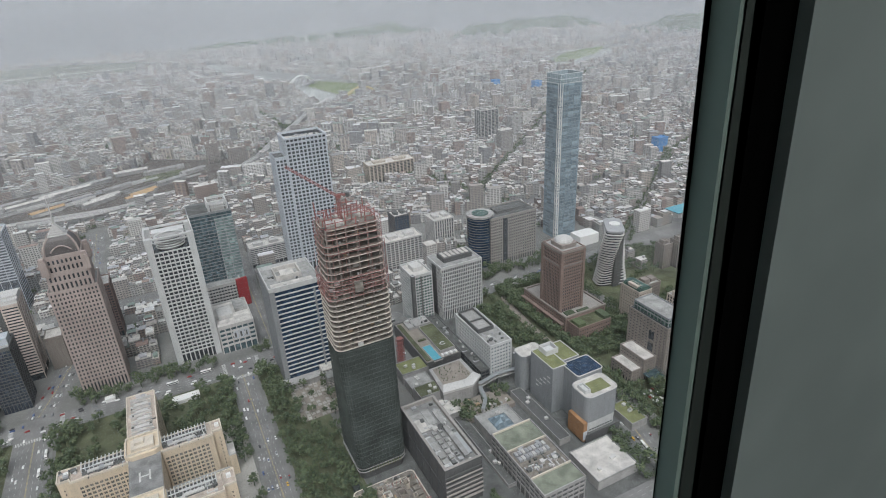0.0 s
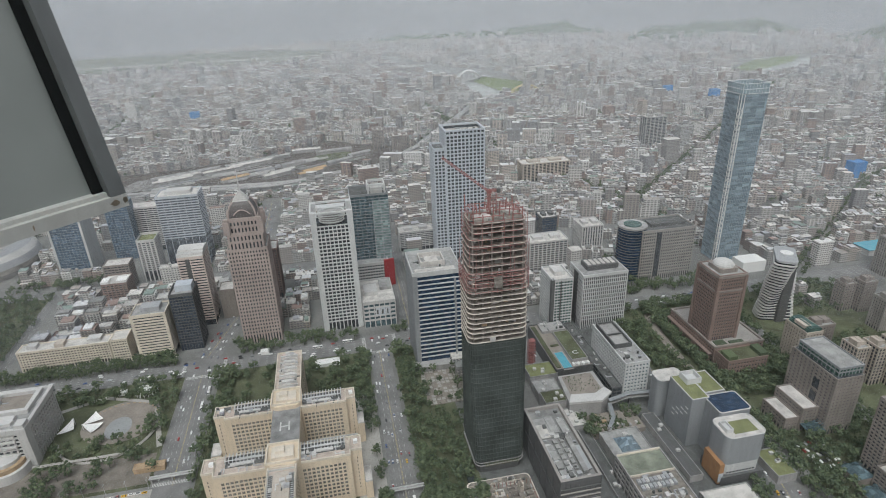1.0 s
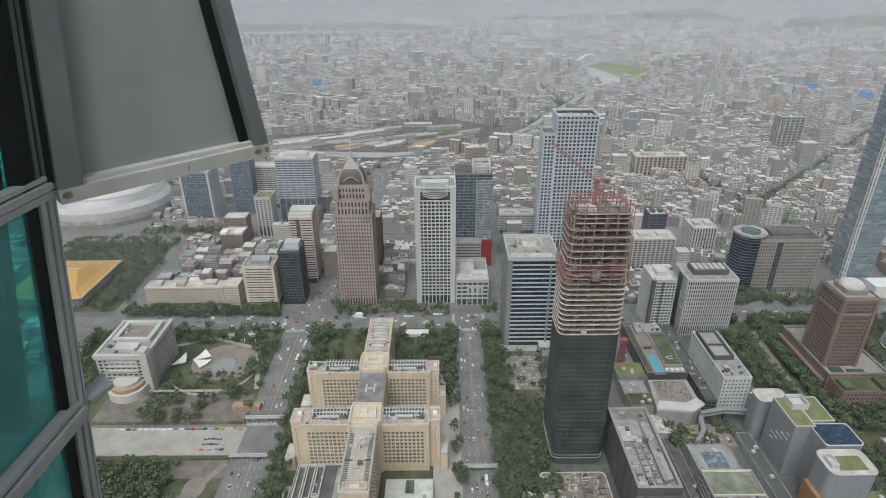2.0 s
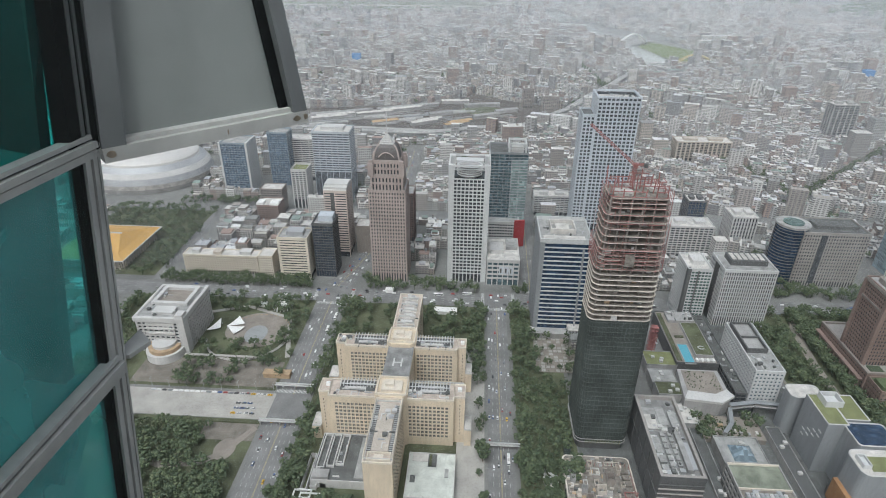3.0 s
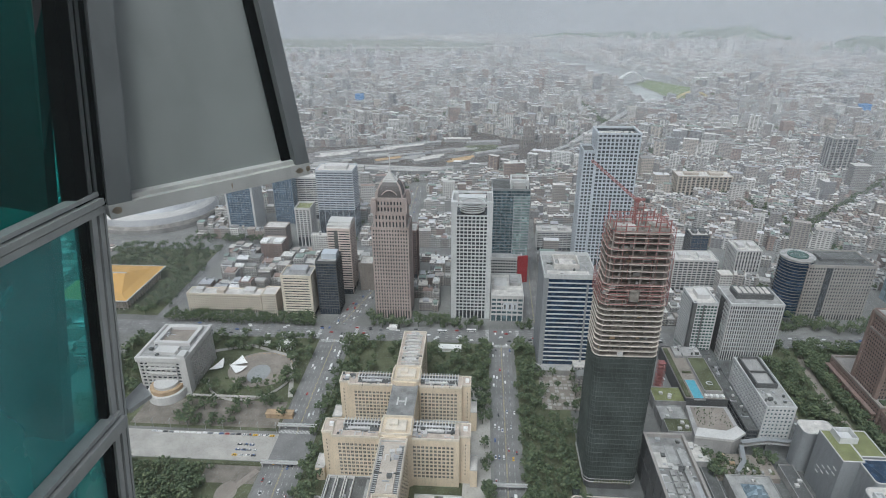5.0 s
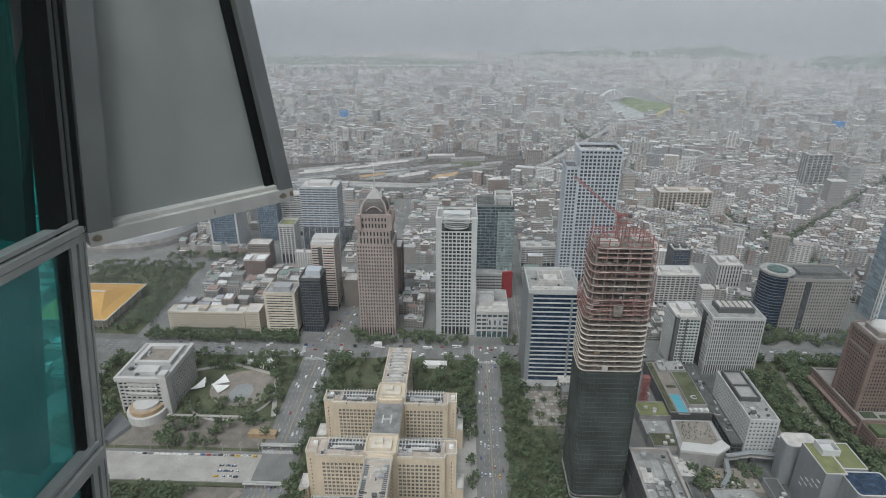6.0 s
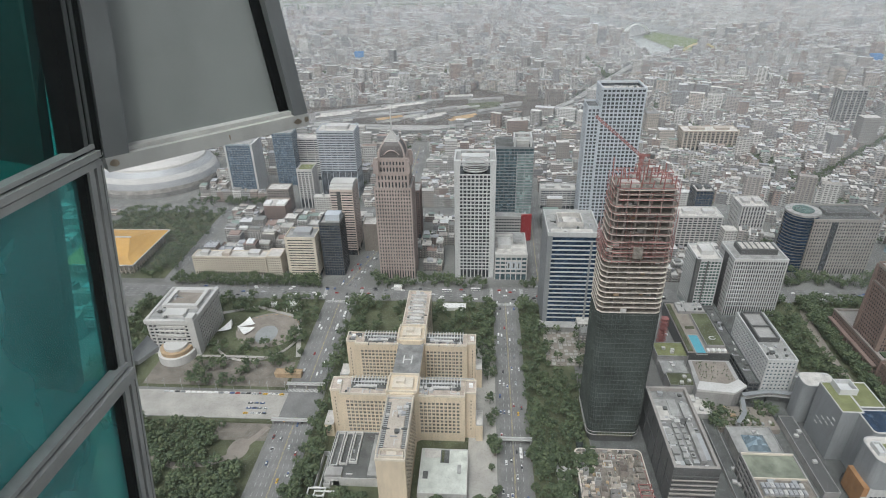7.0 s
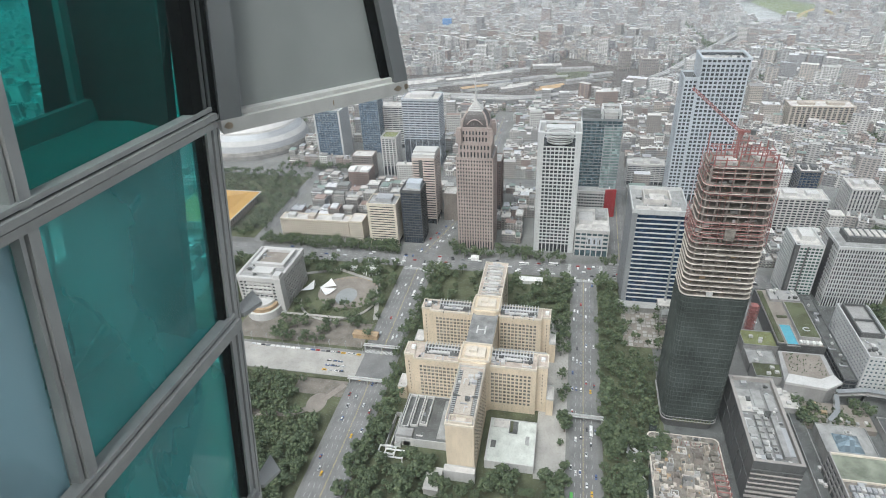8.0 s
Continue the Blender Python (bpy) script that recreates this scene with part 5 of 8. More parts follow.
for side, c, z, w in front[300:] + [p for p in spots if p[0] != "S"]:
    if side in "WE":
        box(rest, w - 0.12, w + 0.12, c - 0.5, c + 0.5, z, z + 1.6)
    else:
        box(rest, c - 1.1, c + 1.1, w - 0.12, w + 0.12, z, z + 2.1)
for x in (-57.5, 57.0):
    for w in (25.5, -40.5):
        for k in range(9):
            box(rest, x - 0.4, x + 0.4, w - 0.12, w + 0.12, 41 - 3.9 * k, 42.6 - 3.9 * k)
tagged(part("side_window", rest, "g_hall", CH), kind="stuff")
# pergolas and plant on the roofs of the wings
for x0, x1, y0, y1 in ((-44, -13, 30, 38.5), (14, 48, 30, 38.5), (-44, -13, -33, -25.5), (14, 48, -33, -25.5)):
    bm = bmesh.new()
    k = int((x1 - x0) / 2.6)
    for i in range(k + 1):
        x = x0 + (x1 - x0) * i / k
        bar(bm, (x, y0, 50), (x, y0, 53.4), 0.28)
        bar(bm, (x, y0, 53.4), (x, y1, 53.4), 0.3)
    bar(bm, (x0, y0, 53.4), (x1, y0, 53.4), 0.35)
    part("pergola", bm, "white", CH, "white roof pergola")
    # dark slab on the roof imitates the shade of a sunken court
    bm = bmesh.new()
    box(bm, x0, x1, y0 - 4.5, y1, 50.13, 50.4)
    part("roof_court", bm, "roofdark", CH, "dark slab standing in for the shade of a sunken court")
    bm = bmesh.new()
    box(bm, x0 + 4, x1 - 9, y0 - 3.5, y0 - 0.8, 50.4, 51.6)
    box(bm, x0 + 7, x1 - 4, y0 + 2, y0 + 4, 50.4, 51.4)
    part("roof_plant", bm, "offwhite", CH)
for x0, x1, y0, y1 in ((-59.5, -46, 26.5, 38), (49.5, 59, 26.5, 38), (-59.5, -46, -39.5, -26), (49.5, 60, -39.5, -26)):
    bm = bmesh.new()
    box(bm, x0, x1, y0, y1, 50.13, 50.5)
    part("roof_terrace", bm, "terrazzo", CH, "tan paved roof terrace")
bm = bmesh.new()
for x in (-56, 55):
    for y in (30, -34):
        box(bm, x, x + 3.4, y, y + 3, 50.1, 53.2)
part("tank", bm, "tent", CH, "white roof tanks")
bm = bmesh.new()
box(bm, -6, 6.5, -105, -56, 53.1, 55)
part("roof_room", bm, "beige", CH)
# dark strips on the roof, in place of the shade of sunken courts
bm = bmesh.new()
box(bm, -9.4, -6.4, -104, -57, 53.13, 53.5)
box(bm, 6.9, 9.9, -104, -57, 53.13, 53.5)
part("roof_court", bm, "roofdark", CH, "dark slab standing in for the shade of a sunken court")
bm = bmesh.new()
for i in range(24):
    for x in (-9.4, 6.9):
        box(bm, x, x + 3, -104 + 2 * i, -103.6 + 2 * i, 54.3, 54.7)
tagged(part("roof_slat", bm, "white", CH, "white slats over the court"), kind="stuff")
bm = bmesh.new()
ring(bm, -9.9, 10.4, -112, -52, 0.5, 53.1, 54.8)
part("inner_wall", bm, "offwhite", CH)
for i in range(12):
    bm = bmesh.new()
    box(bm, -8, 8.5, 44 + 5.4 * i, 45 + 5.4 * i, 50.2, 52.6)
    box(bm, -5 + (i % 3), 3 + (i % 2) * 3, 45.6 + 5.4 * i, 48.6 + 5.4 * i, 50.2, 52)
    part("roof_beam", bm, "offwhite" if i % 2 else "roofpale", CH)
for x in (-12.6, 12.9):  # sunk strips and frames on the southern arm's roof
    bm = bmesh.new()
    bar(bm, (x * 0.82, -112, 56.2), (x * 0.82, -52, 56.2), 0.35)
    part("roof_edge_beam", bm, "creamtop", CH)
bm = bmesh.new()
ring(bm, -8, 9.5, -113.5, -106, 0.6, 53.2, 55.4)
box(bm, -3, 4, -111.5, -108, 53.2, 54.6)
part("roof_pen", bm, "creamtop", CH)
# lower annexes
for x0, x1, y0, y1, h, mt in ((-60, -12, -24, 21.5, 8, "roofgrey"), (13, 59, -24, 21.5, 12, "roofgrey"), (-58, -12, -95, -46, 8, "roofdark"), (17, 55, -106, -62, 8, "mint"), (-12, 12, -122, -116, 10, "roofpale"), (-69, -61.2, -44, -28, 14, "roofpale"), (61.2, 67, -44, -27, 18, "roofpale"), (60.2, 66, 23, 38, 22, "roofpale"), (-70, -61.2, 22, 38, 12, "roofpale")):
    bm = bmesh.new()
    box(bm, x0, x1, y0, y1, 0, h)
    ax = part("annex", bm, "cream" if h > 11 else "offwhite", CH)
    bm = bmesh.new()
    box(bm, x0 + 0.5, x1 - 0.5, y0 + 0.5, y1 - 0.5, h, h + 0.2)
    part("roof", bm, mt, ax)
    bm = bmesh.new()
    ring(bm, x0 - 0.05, x1 + 0.05, y0 - 0.05, y1 + 0.05, 0.5, h - 0.2, h + 1)
    part("parapet", bm, "offwhite", ax)
clutter(CH, -59, -47, 27, 37, 50.5, 8, 1)
clutter(CH, -40, -14, 23, 29, 50.1, 12, 2)
clutter(CH, 15, 46, 23, 29, 50.1, 14, 3)
clutter(CH, -50, -14, -43, -34, 50.1, 10, 4)
clutter(CH, 15, 50, -43, -34, 50.1, 16, 5)
clutter(CH, -7, 8, -104, -57, 55, 14, 6)
clutter(CH, -9, 10, 42, 110, 50.3, 16, 7)
clutter(CH, -52, -18, -92, -50, 8.2, 5, 8)
# dark slabs laid on the roof stand in for shaded openings
for x0, x1, y0, y1, z0, z1, mt, nm in ((33, 40, -76, -63, 8.25, 8.5, "roofdark", "roof_opening"), (20, 24, -92, -85, 8.25, 8.6, "roofdark", "roof_opening"), (47, 50, -86, -78, 8.25, 9.2, "roofgrey", "roof_box"), (34, 36, -75, -64, 8.5, 9.6, "grass", "roof_planter"), (20, 33, -71, -63, 8.25, 9.0, "roofpale", "roof_deck"), (-24, -12.5, -92, -50, 8.25, 9.4, "roofgrey", "roof_deck"), (-57, -44, -94, -86, 8.25, 11, "greyconc", "roof_box")):
    bm = bmesh.new()
    box(bm, x0, x1, y0, y1, z0, z1)
    part(nm, bm, mt, CH)
for i in range(3):
    bm = bmesh.new()
    ring(bm, -56 + 7.5 * i, -49.5 + 7.5 * i, -84 + 2 * i, -48, 0.9, 8.25, 10.5)
    part("ramp_wall", bm, "offwhite", CH)

# council building with a round hall
t = tower("council_building", "grey council building with a courtyard roof", "council building", -340, -290, 470, 532, 42, "g_dark", "offwhite", 9, 9, 16, 0.34, 1.3, 1.4, base=5, roof="roofgrey", cap=1.5)
bm = bmesh.new()
ring(bm, -18, 20, -8, 26, 4, 42.1, 46)
box(bm, -10, 12, -24, -12, 42.1, 45)
box(bm, -14, 16, -5, 22, 42.1, 42.6, 1)
part("roof_court", bm, ["offwhite", "redpave"], t)
for k, (r, z) in enumerate(((19, 9), (16, 13), (12, 16))):
    bm = bmesh.new()
    prism(bm, disc(2, -33, r, 32), 0 if k == 0 else z - 4, z)
    part("round_hall", bm, ["offwhite", "timber", "offwhite"][k], t)
bm = bmesh.new()
box(bm, 18, 25.5, -31.5, -22, 0, 47)
part("stair_tower", bm, "offwhite", t)
bm = bmesh.new()
ring(bm, -26.2, 26.2, -32.2, 32.2, 3.0, 38.5, 43.2)
part("top_cornice", bm, "offwhite", t)
for i in range(3):
    bm = bmesh.new()
    box(bm, -15, 15, -33.2 + 0.8 * i, -30, 24 + 5 * i, 26 + 5 * i)
    part("front_canopy", bm, "offwhite", t)
clutter(t, -20, 20, -26, 28, 42.2, 14, 61)

# flats and offices west of the boulevard
tower("long_white_flats", "long cream block of flats", "apartment building", -368, -272, 632, 650, 25, "g_dark", "creamtop", 7, 30, 6, 0.4, 0.8, 1.3, base=3, roof="roofpale", cap=1.5, rooms=[(0.1, 0.2, 0.3, 0.8, 4, "offwhite"), (0.4, 0.5, 0.2, 0.8, 4, "beige"), (0.75, 0.9, 0.3, 0.9, 4, "offwhite")])
tower("balcony_flats", "cream flats with stacked balconies", "apartment building", -268, -250, 626, 648, 30, "g_dark", "creamtop", 8, 6, 7, 0.5, 0.8, 0.8, base=3, roof="roofpale", cap=1.2)
tower("louvred_office", "cream office with dark horizontal strips", "office building", -240, -202, 623, 652, 58, "g_dark", "creamtop", 15, 1, 1, 0.55, 3.0, 0.9, base=5, roof="roofgrey", cap=2, rooms=[(0.25, 0.8, 0.3, 0.8, 5, "steelgrey")])
t = tower("dark_glass_office", "dark slate glass office with pale roof rooms", "office building", -198, -172, 634, 664, 72, "g_night", "metaldark", 18, 8, 8, 0.26, 0.4, 0.3, base=6, roof="roofgrey", cap=3, rooms=[(0.2, 0.9, 0.4, 0.9, 7, "pale")])
t = tower("brown_tower", "cream and brown office tower with a curved top", "office tower", -195, -165, 688, 724, 94, "g_dark", "blush", 25, 2, 2, 0.55, 0.8, 0.5, base=6, roof="roofpale", cap=2)
bm = bmesh.new()
for i in range(6):
    a = math.pi * i / 6
    b_ = math.pi * (i + 1) / 6
    prism(bm, rect(-15, 15, -18 * math.cos(a) * 0.99, -18 * math.cos(b_) * 0.99 + 0.01), 94.2, 95 + 6 * min(math.sin(a), math.sin(b_)) + 1.5)
part("curved_top", bm, "offwhite", t)
# dark strip proud of the front, in place of a shaded recess
bm = bmesh.new()
box(bm, -6, -1, -18.5, -17.6, 0, 93)
part("recess_shade_strip", bm, "metaldark", t)
tower("tan_annex", "plain tan office block", "office building", -158, -140, 700, 724, 40, "tan", "tan", 8, 5, 6, 0.6, 1.8, 0.4, base=4, roof="roofpale", cap=1)
tower("grey_office", "dark grey slab office", "office building", -118, -84, 740, 770, 72, "g_dark", "pinkd", 19, 9, 8, 0.5, 0.8, 0.4, base=5, roof="roofgrey", cap=1.5)
tower("striped_hotel", "broad grey hotel with pale strip windows above a dark base", "hotel", -260, -200, 882, 922, 112, "g_slate", "pale", 17, 6, 5, 0.42, 0.6, 0.4, base=45, roof="roofpale", cap=2, rooms=[(0.2, 0.8, 0.3, 0.8, 5, "offwhite")])
tower("striped_hotel_wing", "long pale hotel wing with strip windows", "hotel", -330, -262, 960, 985, 75, "g_dark", "offwhite", 20, 5, 3, 0.5, 0.8, 0.4, base=6, roof="roofpale", cap=1.5)
tower("pale_slab_tower", "pale grey slab tower with a dark roof frame", "office tower", -287, -262, 842, 872, 62, "g_dark", "offwhite", 15, 4, 6, 0.4, 1.8, 0.5, base=14, roof="greenroof", cap=3)
tower("red_flats", "reddish-brown block of flats", "apartment building", -320, -288, 772, 802, 33, "g_dark", "brown", 9, 6, 6, 0.55, 1.5, 0.5, base=3, roof="roofpale", cap=1.2, rooms=[(0.0, 0.3, 0.0, 0.5, 4, "tent"), (0.6, 1.0, 0.0, 0.5, 4, "tent")])
tower("pink_flats", "pink tiled flats with rooftop sheds", "apartment building", -330, -296, 818, 842, 40, "g_dark", "tan", 10, 7, 5, 0.5, 1.2, 0.5, base=3, roof="roofpale", cap=1.2)
t = tower("blue_glass_block", "blue glass office block with white end walls", "office building", -416, -374, 892, 935, 86, "g_steel", "skybar", 20, 9, 9, 0.12, 0.2, 0.3, base=6, roof="roofgrey", cap=2)
bm = bmesh.new()
box(bm, 20.4, 23.5, -22, 22, 0, 88)
box(bm, -23.5, -20.6, -22, 22, 0, 88)
part("end_wall", bm, "white", t)
tower("blue_office_block", "second blue glass office block", "office building", -352, -318, 935, 965, 92, "g_steel", "skybar", 22, 8, 8, 0.12, 0.2, 0.3, base=6, roof="roofgrey", cap=2)

# stadium dome
t = thing("stadium", "low silver stadium dome with banded sides", "stadium", (-585, 962, 0))
for i, (r0, z0, r1, z1, mt) in enumerate(((108, 0, 110, 8, "greyconc"), (110, 8, 112, 16, "roofpale"), (112, 16, 108, 26, "steelgrey"), (108, 26, 102, 34, "offwhite"), (102, 34, 92, 42, "steelgrey"))):
    bm = bmesh.new()
    prism(bm, disc(0, 0, r0, 64, r0 * 0.86), z0, z1, 0, disc(0, 0, r1, 64, r1 * 0.86))
    part("wall_band", bm, mt, t)
bm = bmesh.new()
for i in range(8):
    a, b_ = math.pi / 2 * i / 8, math.pi / 2 * (i + 1) / 8
    r0, r1 = 92 * math.cos(a), 92 * math.cos(b_) + 0.5
    prism(bm, disc(0, 0, r0, 64, r0 * 0.86), 42 + 18 * math.sin(a), 42 + 18 * math.sin(b_), 0, disc(0, 0, r1, 64, r1 * 0.86))
part("dome", bm, "dome", t, "smooth silver roof")
# memorial hall with the orange roof
t = thing("memorial_hall", "memorial hall under a sweeping orange tiled roof", "memorial hall", (-496, 677, 0))
bm = bmesh.new()
box(bm, -42, 42, -43, 43, 0, 14)
for i in range(15):
    box(bm, -44 + 6 * i, -42.5 + 6 * i, -47, -45.5, 0, 15)
    box(bm, 44, 45.5, -44 + 6 * i, -42.5 + 6 * i, 0, 15)
part("hall_wall", bm, "beige", t)
bm = bmesh.new()
prism(bm, rect(-50, 50, -51, 51), 15, 19, 0, rect(-38, 38, -39, 39))
prism(bm, rect(-38, 38, -39, 39), 19, 29, 0, rect(-24, 24, -3, 3))
part("roof", bm, "orange", t, "sweeping orange tiled roof")
bm = bmesh.new()
ring(bm, -50.5, 50.5, -51.5, 51.5, 1.2, 14.2, 15.6)
box(bm, -24, 24, -0.8, 0.8, 28.8, 30.4)
part("eaves", bm, "offwhite", t)

# flats east of the hotel
for x, y, w, l, h, wm, bd, pr, lab in (
        (594, 520, 16, 16, 36, "tan", 0.5, 1.6, "tan tiled flats with a stepped roof"), (613, 512, 18, 16, 40, "tan", 0.5, 1.6, "tan tiled flats with a stepped roof"),
        (600, 470, 17, 18, 40, "taupe", 0.5, 1.6, "greyish tiled flats with a stepped roof"), (622, 464, 17, 18, 42, "tan", 0.5, 1.6, "tan tiled flats with a stepped roof"), (644, 458, 17, 18, 40, "taupe", 0.5, 1.6, "greyish tiled flats with a stepped roof"), (668, 452, 17, 18, 42, "taupe", 0.5, 1.6, "taupe tiled flats with a stepped roof"),
        (668, 505, 18, 18, 44, "tan", 0.5, 1.6, "tan tiled flats with a stepped roof"), (694, 498, 18, 18, 46, "taupe", 0.5, 1.6, "greyish tiled flats with a stepped roof"), (720, 490, 18, 18, 46, "tan", 0.5, 1.6, "tan tiled flats with a stepped roof"),
        (722, 578, 44, 26, 52, "taupe", 0.2, 2.0, "pale ribbed flats with a flat crown"),
        (489, 396, 15, 20, 42, "beige", 0.16, 1.1, "dark flats with cream vertical ribs"), (507, 390, 13, 20, 44, "beige", 0.16, 1.1, "dark flats with cream vertical ribs"), (524, 384, 15, 22, 48, "beige", 0.16, 1.1, "dark flats with cream vertical ribs"),
        (556, 368, 14, 20, 52, "beige", 0.16, 1.1, "dark flats with cream vertical ribs"), (573, 360, 14, 20, 54, "beige", 0.16, 1.1, "dark flats with cream vertical ribs"),
        (462, 432, 20, 30, 42, "beige", 0.45, 1.8, "cream flats with tall arched windows"), (485, 446, 26, 18, 38, "tan", 0.5, 1.6, "tan flats with roof terraces")):
    tower("flats_block", lab, "apartment building", x, x + w, y, y + l, h, "g_dark", wm, int(h / 4.0), int(w / 3.4), int(l / 3.6), bd, pr, 0.8, base=3, roof="roofgrey", cap=1.5, rooms=[(0.1, 0.45, 0.2, 0.7, 6, wm), (0.6, 0.9, 0.3, 0.8, 4, wm)])
bm = bmesh.new()
for i in range(8):
    a, b_ = math.pi * i / 8, math.pi * (i + 1) / 8
    prism(bm, [(-8.5 * math.cos(a), -14), (-8.5 * math.cos(b_), -14), (-8.5 * math.cos(b_), 13), (-8.5 * math.cos(a), 13)], 0, 1 + 3.4 * min(math.sin(a), math.sin(b_)) + 0.4)
o = part("vaulted_roof", bm, "g_green", next(ob for ob in bpy.data.objects if ob.name.startswith("flats_block") and abs(ob.location.x - 472) < 0.1 and abs(ob.location.y - 447) < 0.1), "pale green vaulted roof", (0, 0, 43.6))

# tower under construction
CT = thing("unfinished_tower", "tower under construction, netted below, bare slabs above", "construction site", (114.5, 407, 0))


def skin(z):
    """The tower's outline at a height: it leans forward and narrows towards the ground."""
    k = max(0.0, 1 - z / 122.0) ** 1.15
    return rounded(-23.0 + 0.5 * k, 25.8 - 6.5 * k, -23.6 - 17.5 * k, 8.6, 6, 5)


bm = bmesh.new()
for i in range(18):
    z0, z1 = 9 + 6.28 * i, 9 + 6.28 * (i + 1)
    prism(bm, skin(z0), z0, z1, 0, skin(z1))
part("netting", bm, "net", CT, "black-green safety netting")
bm = bmesh.new()
for z, w in ((9.3, 0.35), (12, 0.2)):
    o_ = skin(z)
    for (ax, ay), (bx, by) in zip(o_, o_[1:] + o_[:1]):
        bar(bm, (1.012 * ax, 1.012 * ay, z), (1.012 * bx, 1.012 * by, z), w)
part("net_hem", bm, "greyconc", CT, "pale hem at the foot of the netting")
bm = bmesh.new()
for i in range(27):
    z = 11 + 4.2 * i
    o_ = skin(z)
    for (ax, ay), (bx, by) in zip(o_, o_[1:] + o_[:1]):
        bar(bm, (1.004 * ax, 1.004 * ay, z), (1.004 * bx, 1.004 * by, z), 0.2)
part("net_rail", bm, "netd", CT)
bm = bmesh.new()
for i in range(13):
    z0, z1 = 10 + 8.6 * i, 10 + 8.6 * (i + 1)
    lo_, hi_ = skin(z0), skin(z1)
    for j, (p, q) in enumerate(zip(lo_, hi_)):
        p2, q2 = lo_[(j + 1) % len(lo_)], hi_[(j + 1) % len(hi_)]
        n = max(1, int(math.hypot(p[0] - p2[0], p[1] - p2[1]) / 3.0))
        for s in range(n):
            u = s / n
            bar(bm, (1.005 * (p[0] + (p2[0] - p[0]) * u), 1.005 * (p[1] + (p2[1] - p[1]) * u), z0), (1.005 * (q[0] + (q2[0] - q[0]) * u), 1.005 * (q[1] + (q2[1] - q[1]) * u), z1), 0.12)
part("net_post", bm, "netd", CT)
bm = bmesh.new()
prism(bm, [(0.93 * x, 0.93 * y) for x, y in skin(0)], 0, 9)
part("foot", bm, "metaldark", CT, "dark recessed ground floor")
bm = bmesh.new()
for i in range(13):
    x = -14 + 2.3 * i
    bar(bm, (x, -40.9, 8.6), (x + 0.6, -41.6, 13.0), 0.22)
part("hem_strut", bm, "greenroof", CT, "pale green struts at the foot of the netting")
rnd = random.Random(4)
LEVELS = [122.5 + 4.5 * i for i in range(11)] + [171.5, 175.2, 178.9, 183.2] + [189.0, 194.6, 200.2, 205.8, 211.4] + [216.4, 220.2, 223.6]
for i, z in enumerate(LEVELS):
    g = 0.0 if z < 168 else 1.0 if z < 212 else 2.6
    o_ = rounded(-23.6 + 1.6 * g, 26.2 - g, -24.4 + g, 9 - g, 6.5, 5)
    thick = 0.5 if z < 168 else 0.38
    bm = bmesh.new()
    prism(bm, o_, z, z + thick)
    fs = part("floor_slab", bm, "concrete" if z < 168 else "pinkslab", CT, "raw concrete floor slab")
    # slab tops coloured dark in place of the shade between floors
    bm = bmesh.new()
    prism(bm, [(0.965 * x, 0.965 * y) for x, y in o_], z + thick, z + thick + 0.04)
    part("slab_top", bm, "slabtop", fs)
    bm = bmesh.new()  # guard rails at the slab's edge
    for (ax, ay), (bx, by) in zip(o_, o_[1:] + o_[:1]):
        if rnd.random() < (0.5 if z < 168 else 0.75):
            bar(bm, (0.99 * ax, 0.99 * ay, z + thick + 1.1), (0.99 * bx, 0.99 * by, z + thick + 1.1), 0.07)
            bar(bm, (0.99 * ax, 0.99 * ay, z + thick), (0.99 * ax, 0.99 * ay, z + thick + 1.2), 0.06)
    part("guard_rail", bm, "redsteel" if z > 168 else "tan", fs)
    bm = bmesh.new()  # beams under the slab
    for y in (-20.5, -11, -2, 6):
        box(bm, -19, 22, y - 0.3, y + 0.3, z - 0.7, z - 0.02)
    for x in (-18.5, -11, -3.5, 4.5, 13, 21.5):
        box(bm, x - 0.25, x + 0.25, -20.1, 5.6, z - 0.62, z - 0.03)
    part("floor_beam", bm, "beamrust" if z > 168 else "tan", fs)
    for k in range(6):  # stacked material, partitions and sheets on the floor
        bm = bmesh.new()
        x, w, y = rnd.uniform(-22, 16), rnd.uniform(1.0, 5), rnd.uniform(-22, -14) + g
        box(bm, x, x + w, y, y + rnd.uniform(0.3, 1.6), z + thick + 0.05, z + thick + rnd.uniform(0.6, 2.6))
        part("stacked_material", bm, rnd.choice(["timber", "greyconc", "roofdark", "offwhite", "slabtop", "tan"]), fs)
bm = bmesh.new()
prism(bm, rounded(-3.5, 3.5, -27.4, -24.8, 1.2, 4), 172.5, 181)
part("hoist_shelter", bm, "slabtop", CT, "round grey loading shelter on the scaffold")
bm = bmesh.new()
box(bm, -6, -1.5, -24.9, -24.5, 123.2, 126.9)
part("loading_sheet", bm, "offwhite", CT, "pale sheet hung at a slab")
top_z = 224.0
for x in (-18.5, -11, -3.5, 4.5, 13, 21):
    for y in (-20.5, 6):
        bm = bmesh.new()
        bar(bm, (x, y, 121), (x, y, top_z), 0.5)
        part("column", bm, "tan", CT)
for y in (-12, -3):
    for x in (-18.8, -6, 8, 21.5):
        bm = bmesh.new()
        bar(bm, (x, y, 121), (x, y, top_z), 0.42)
        part("column", bm, "tan", CT)
# core coloured dark for the shade behind the slabs
bm = bmesh.new()
box(bm, -9, 13, -9, 5, 119, top_z - 8)
part("core", bm, "roofdark", CT, "concrete core, coloured dark in place of shade")
bm = bmesh.new()
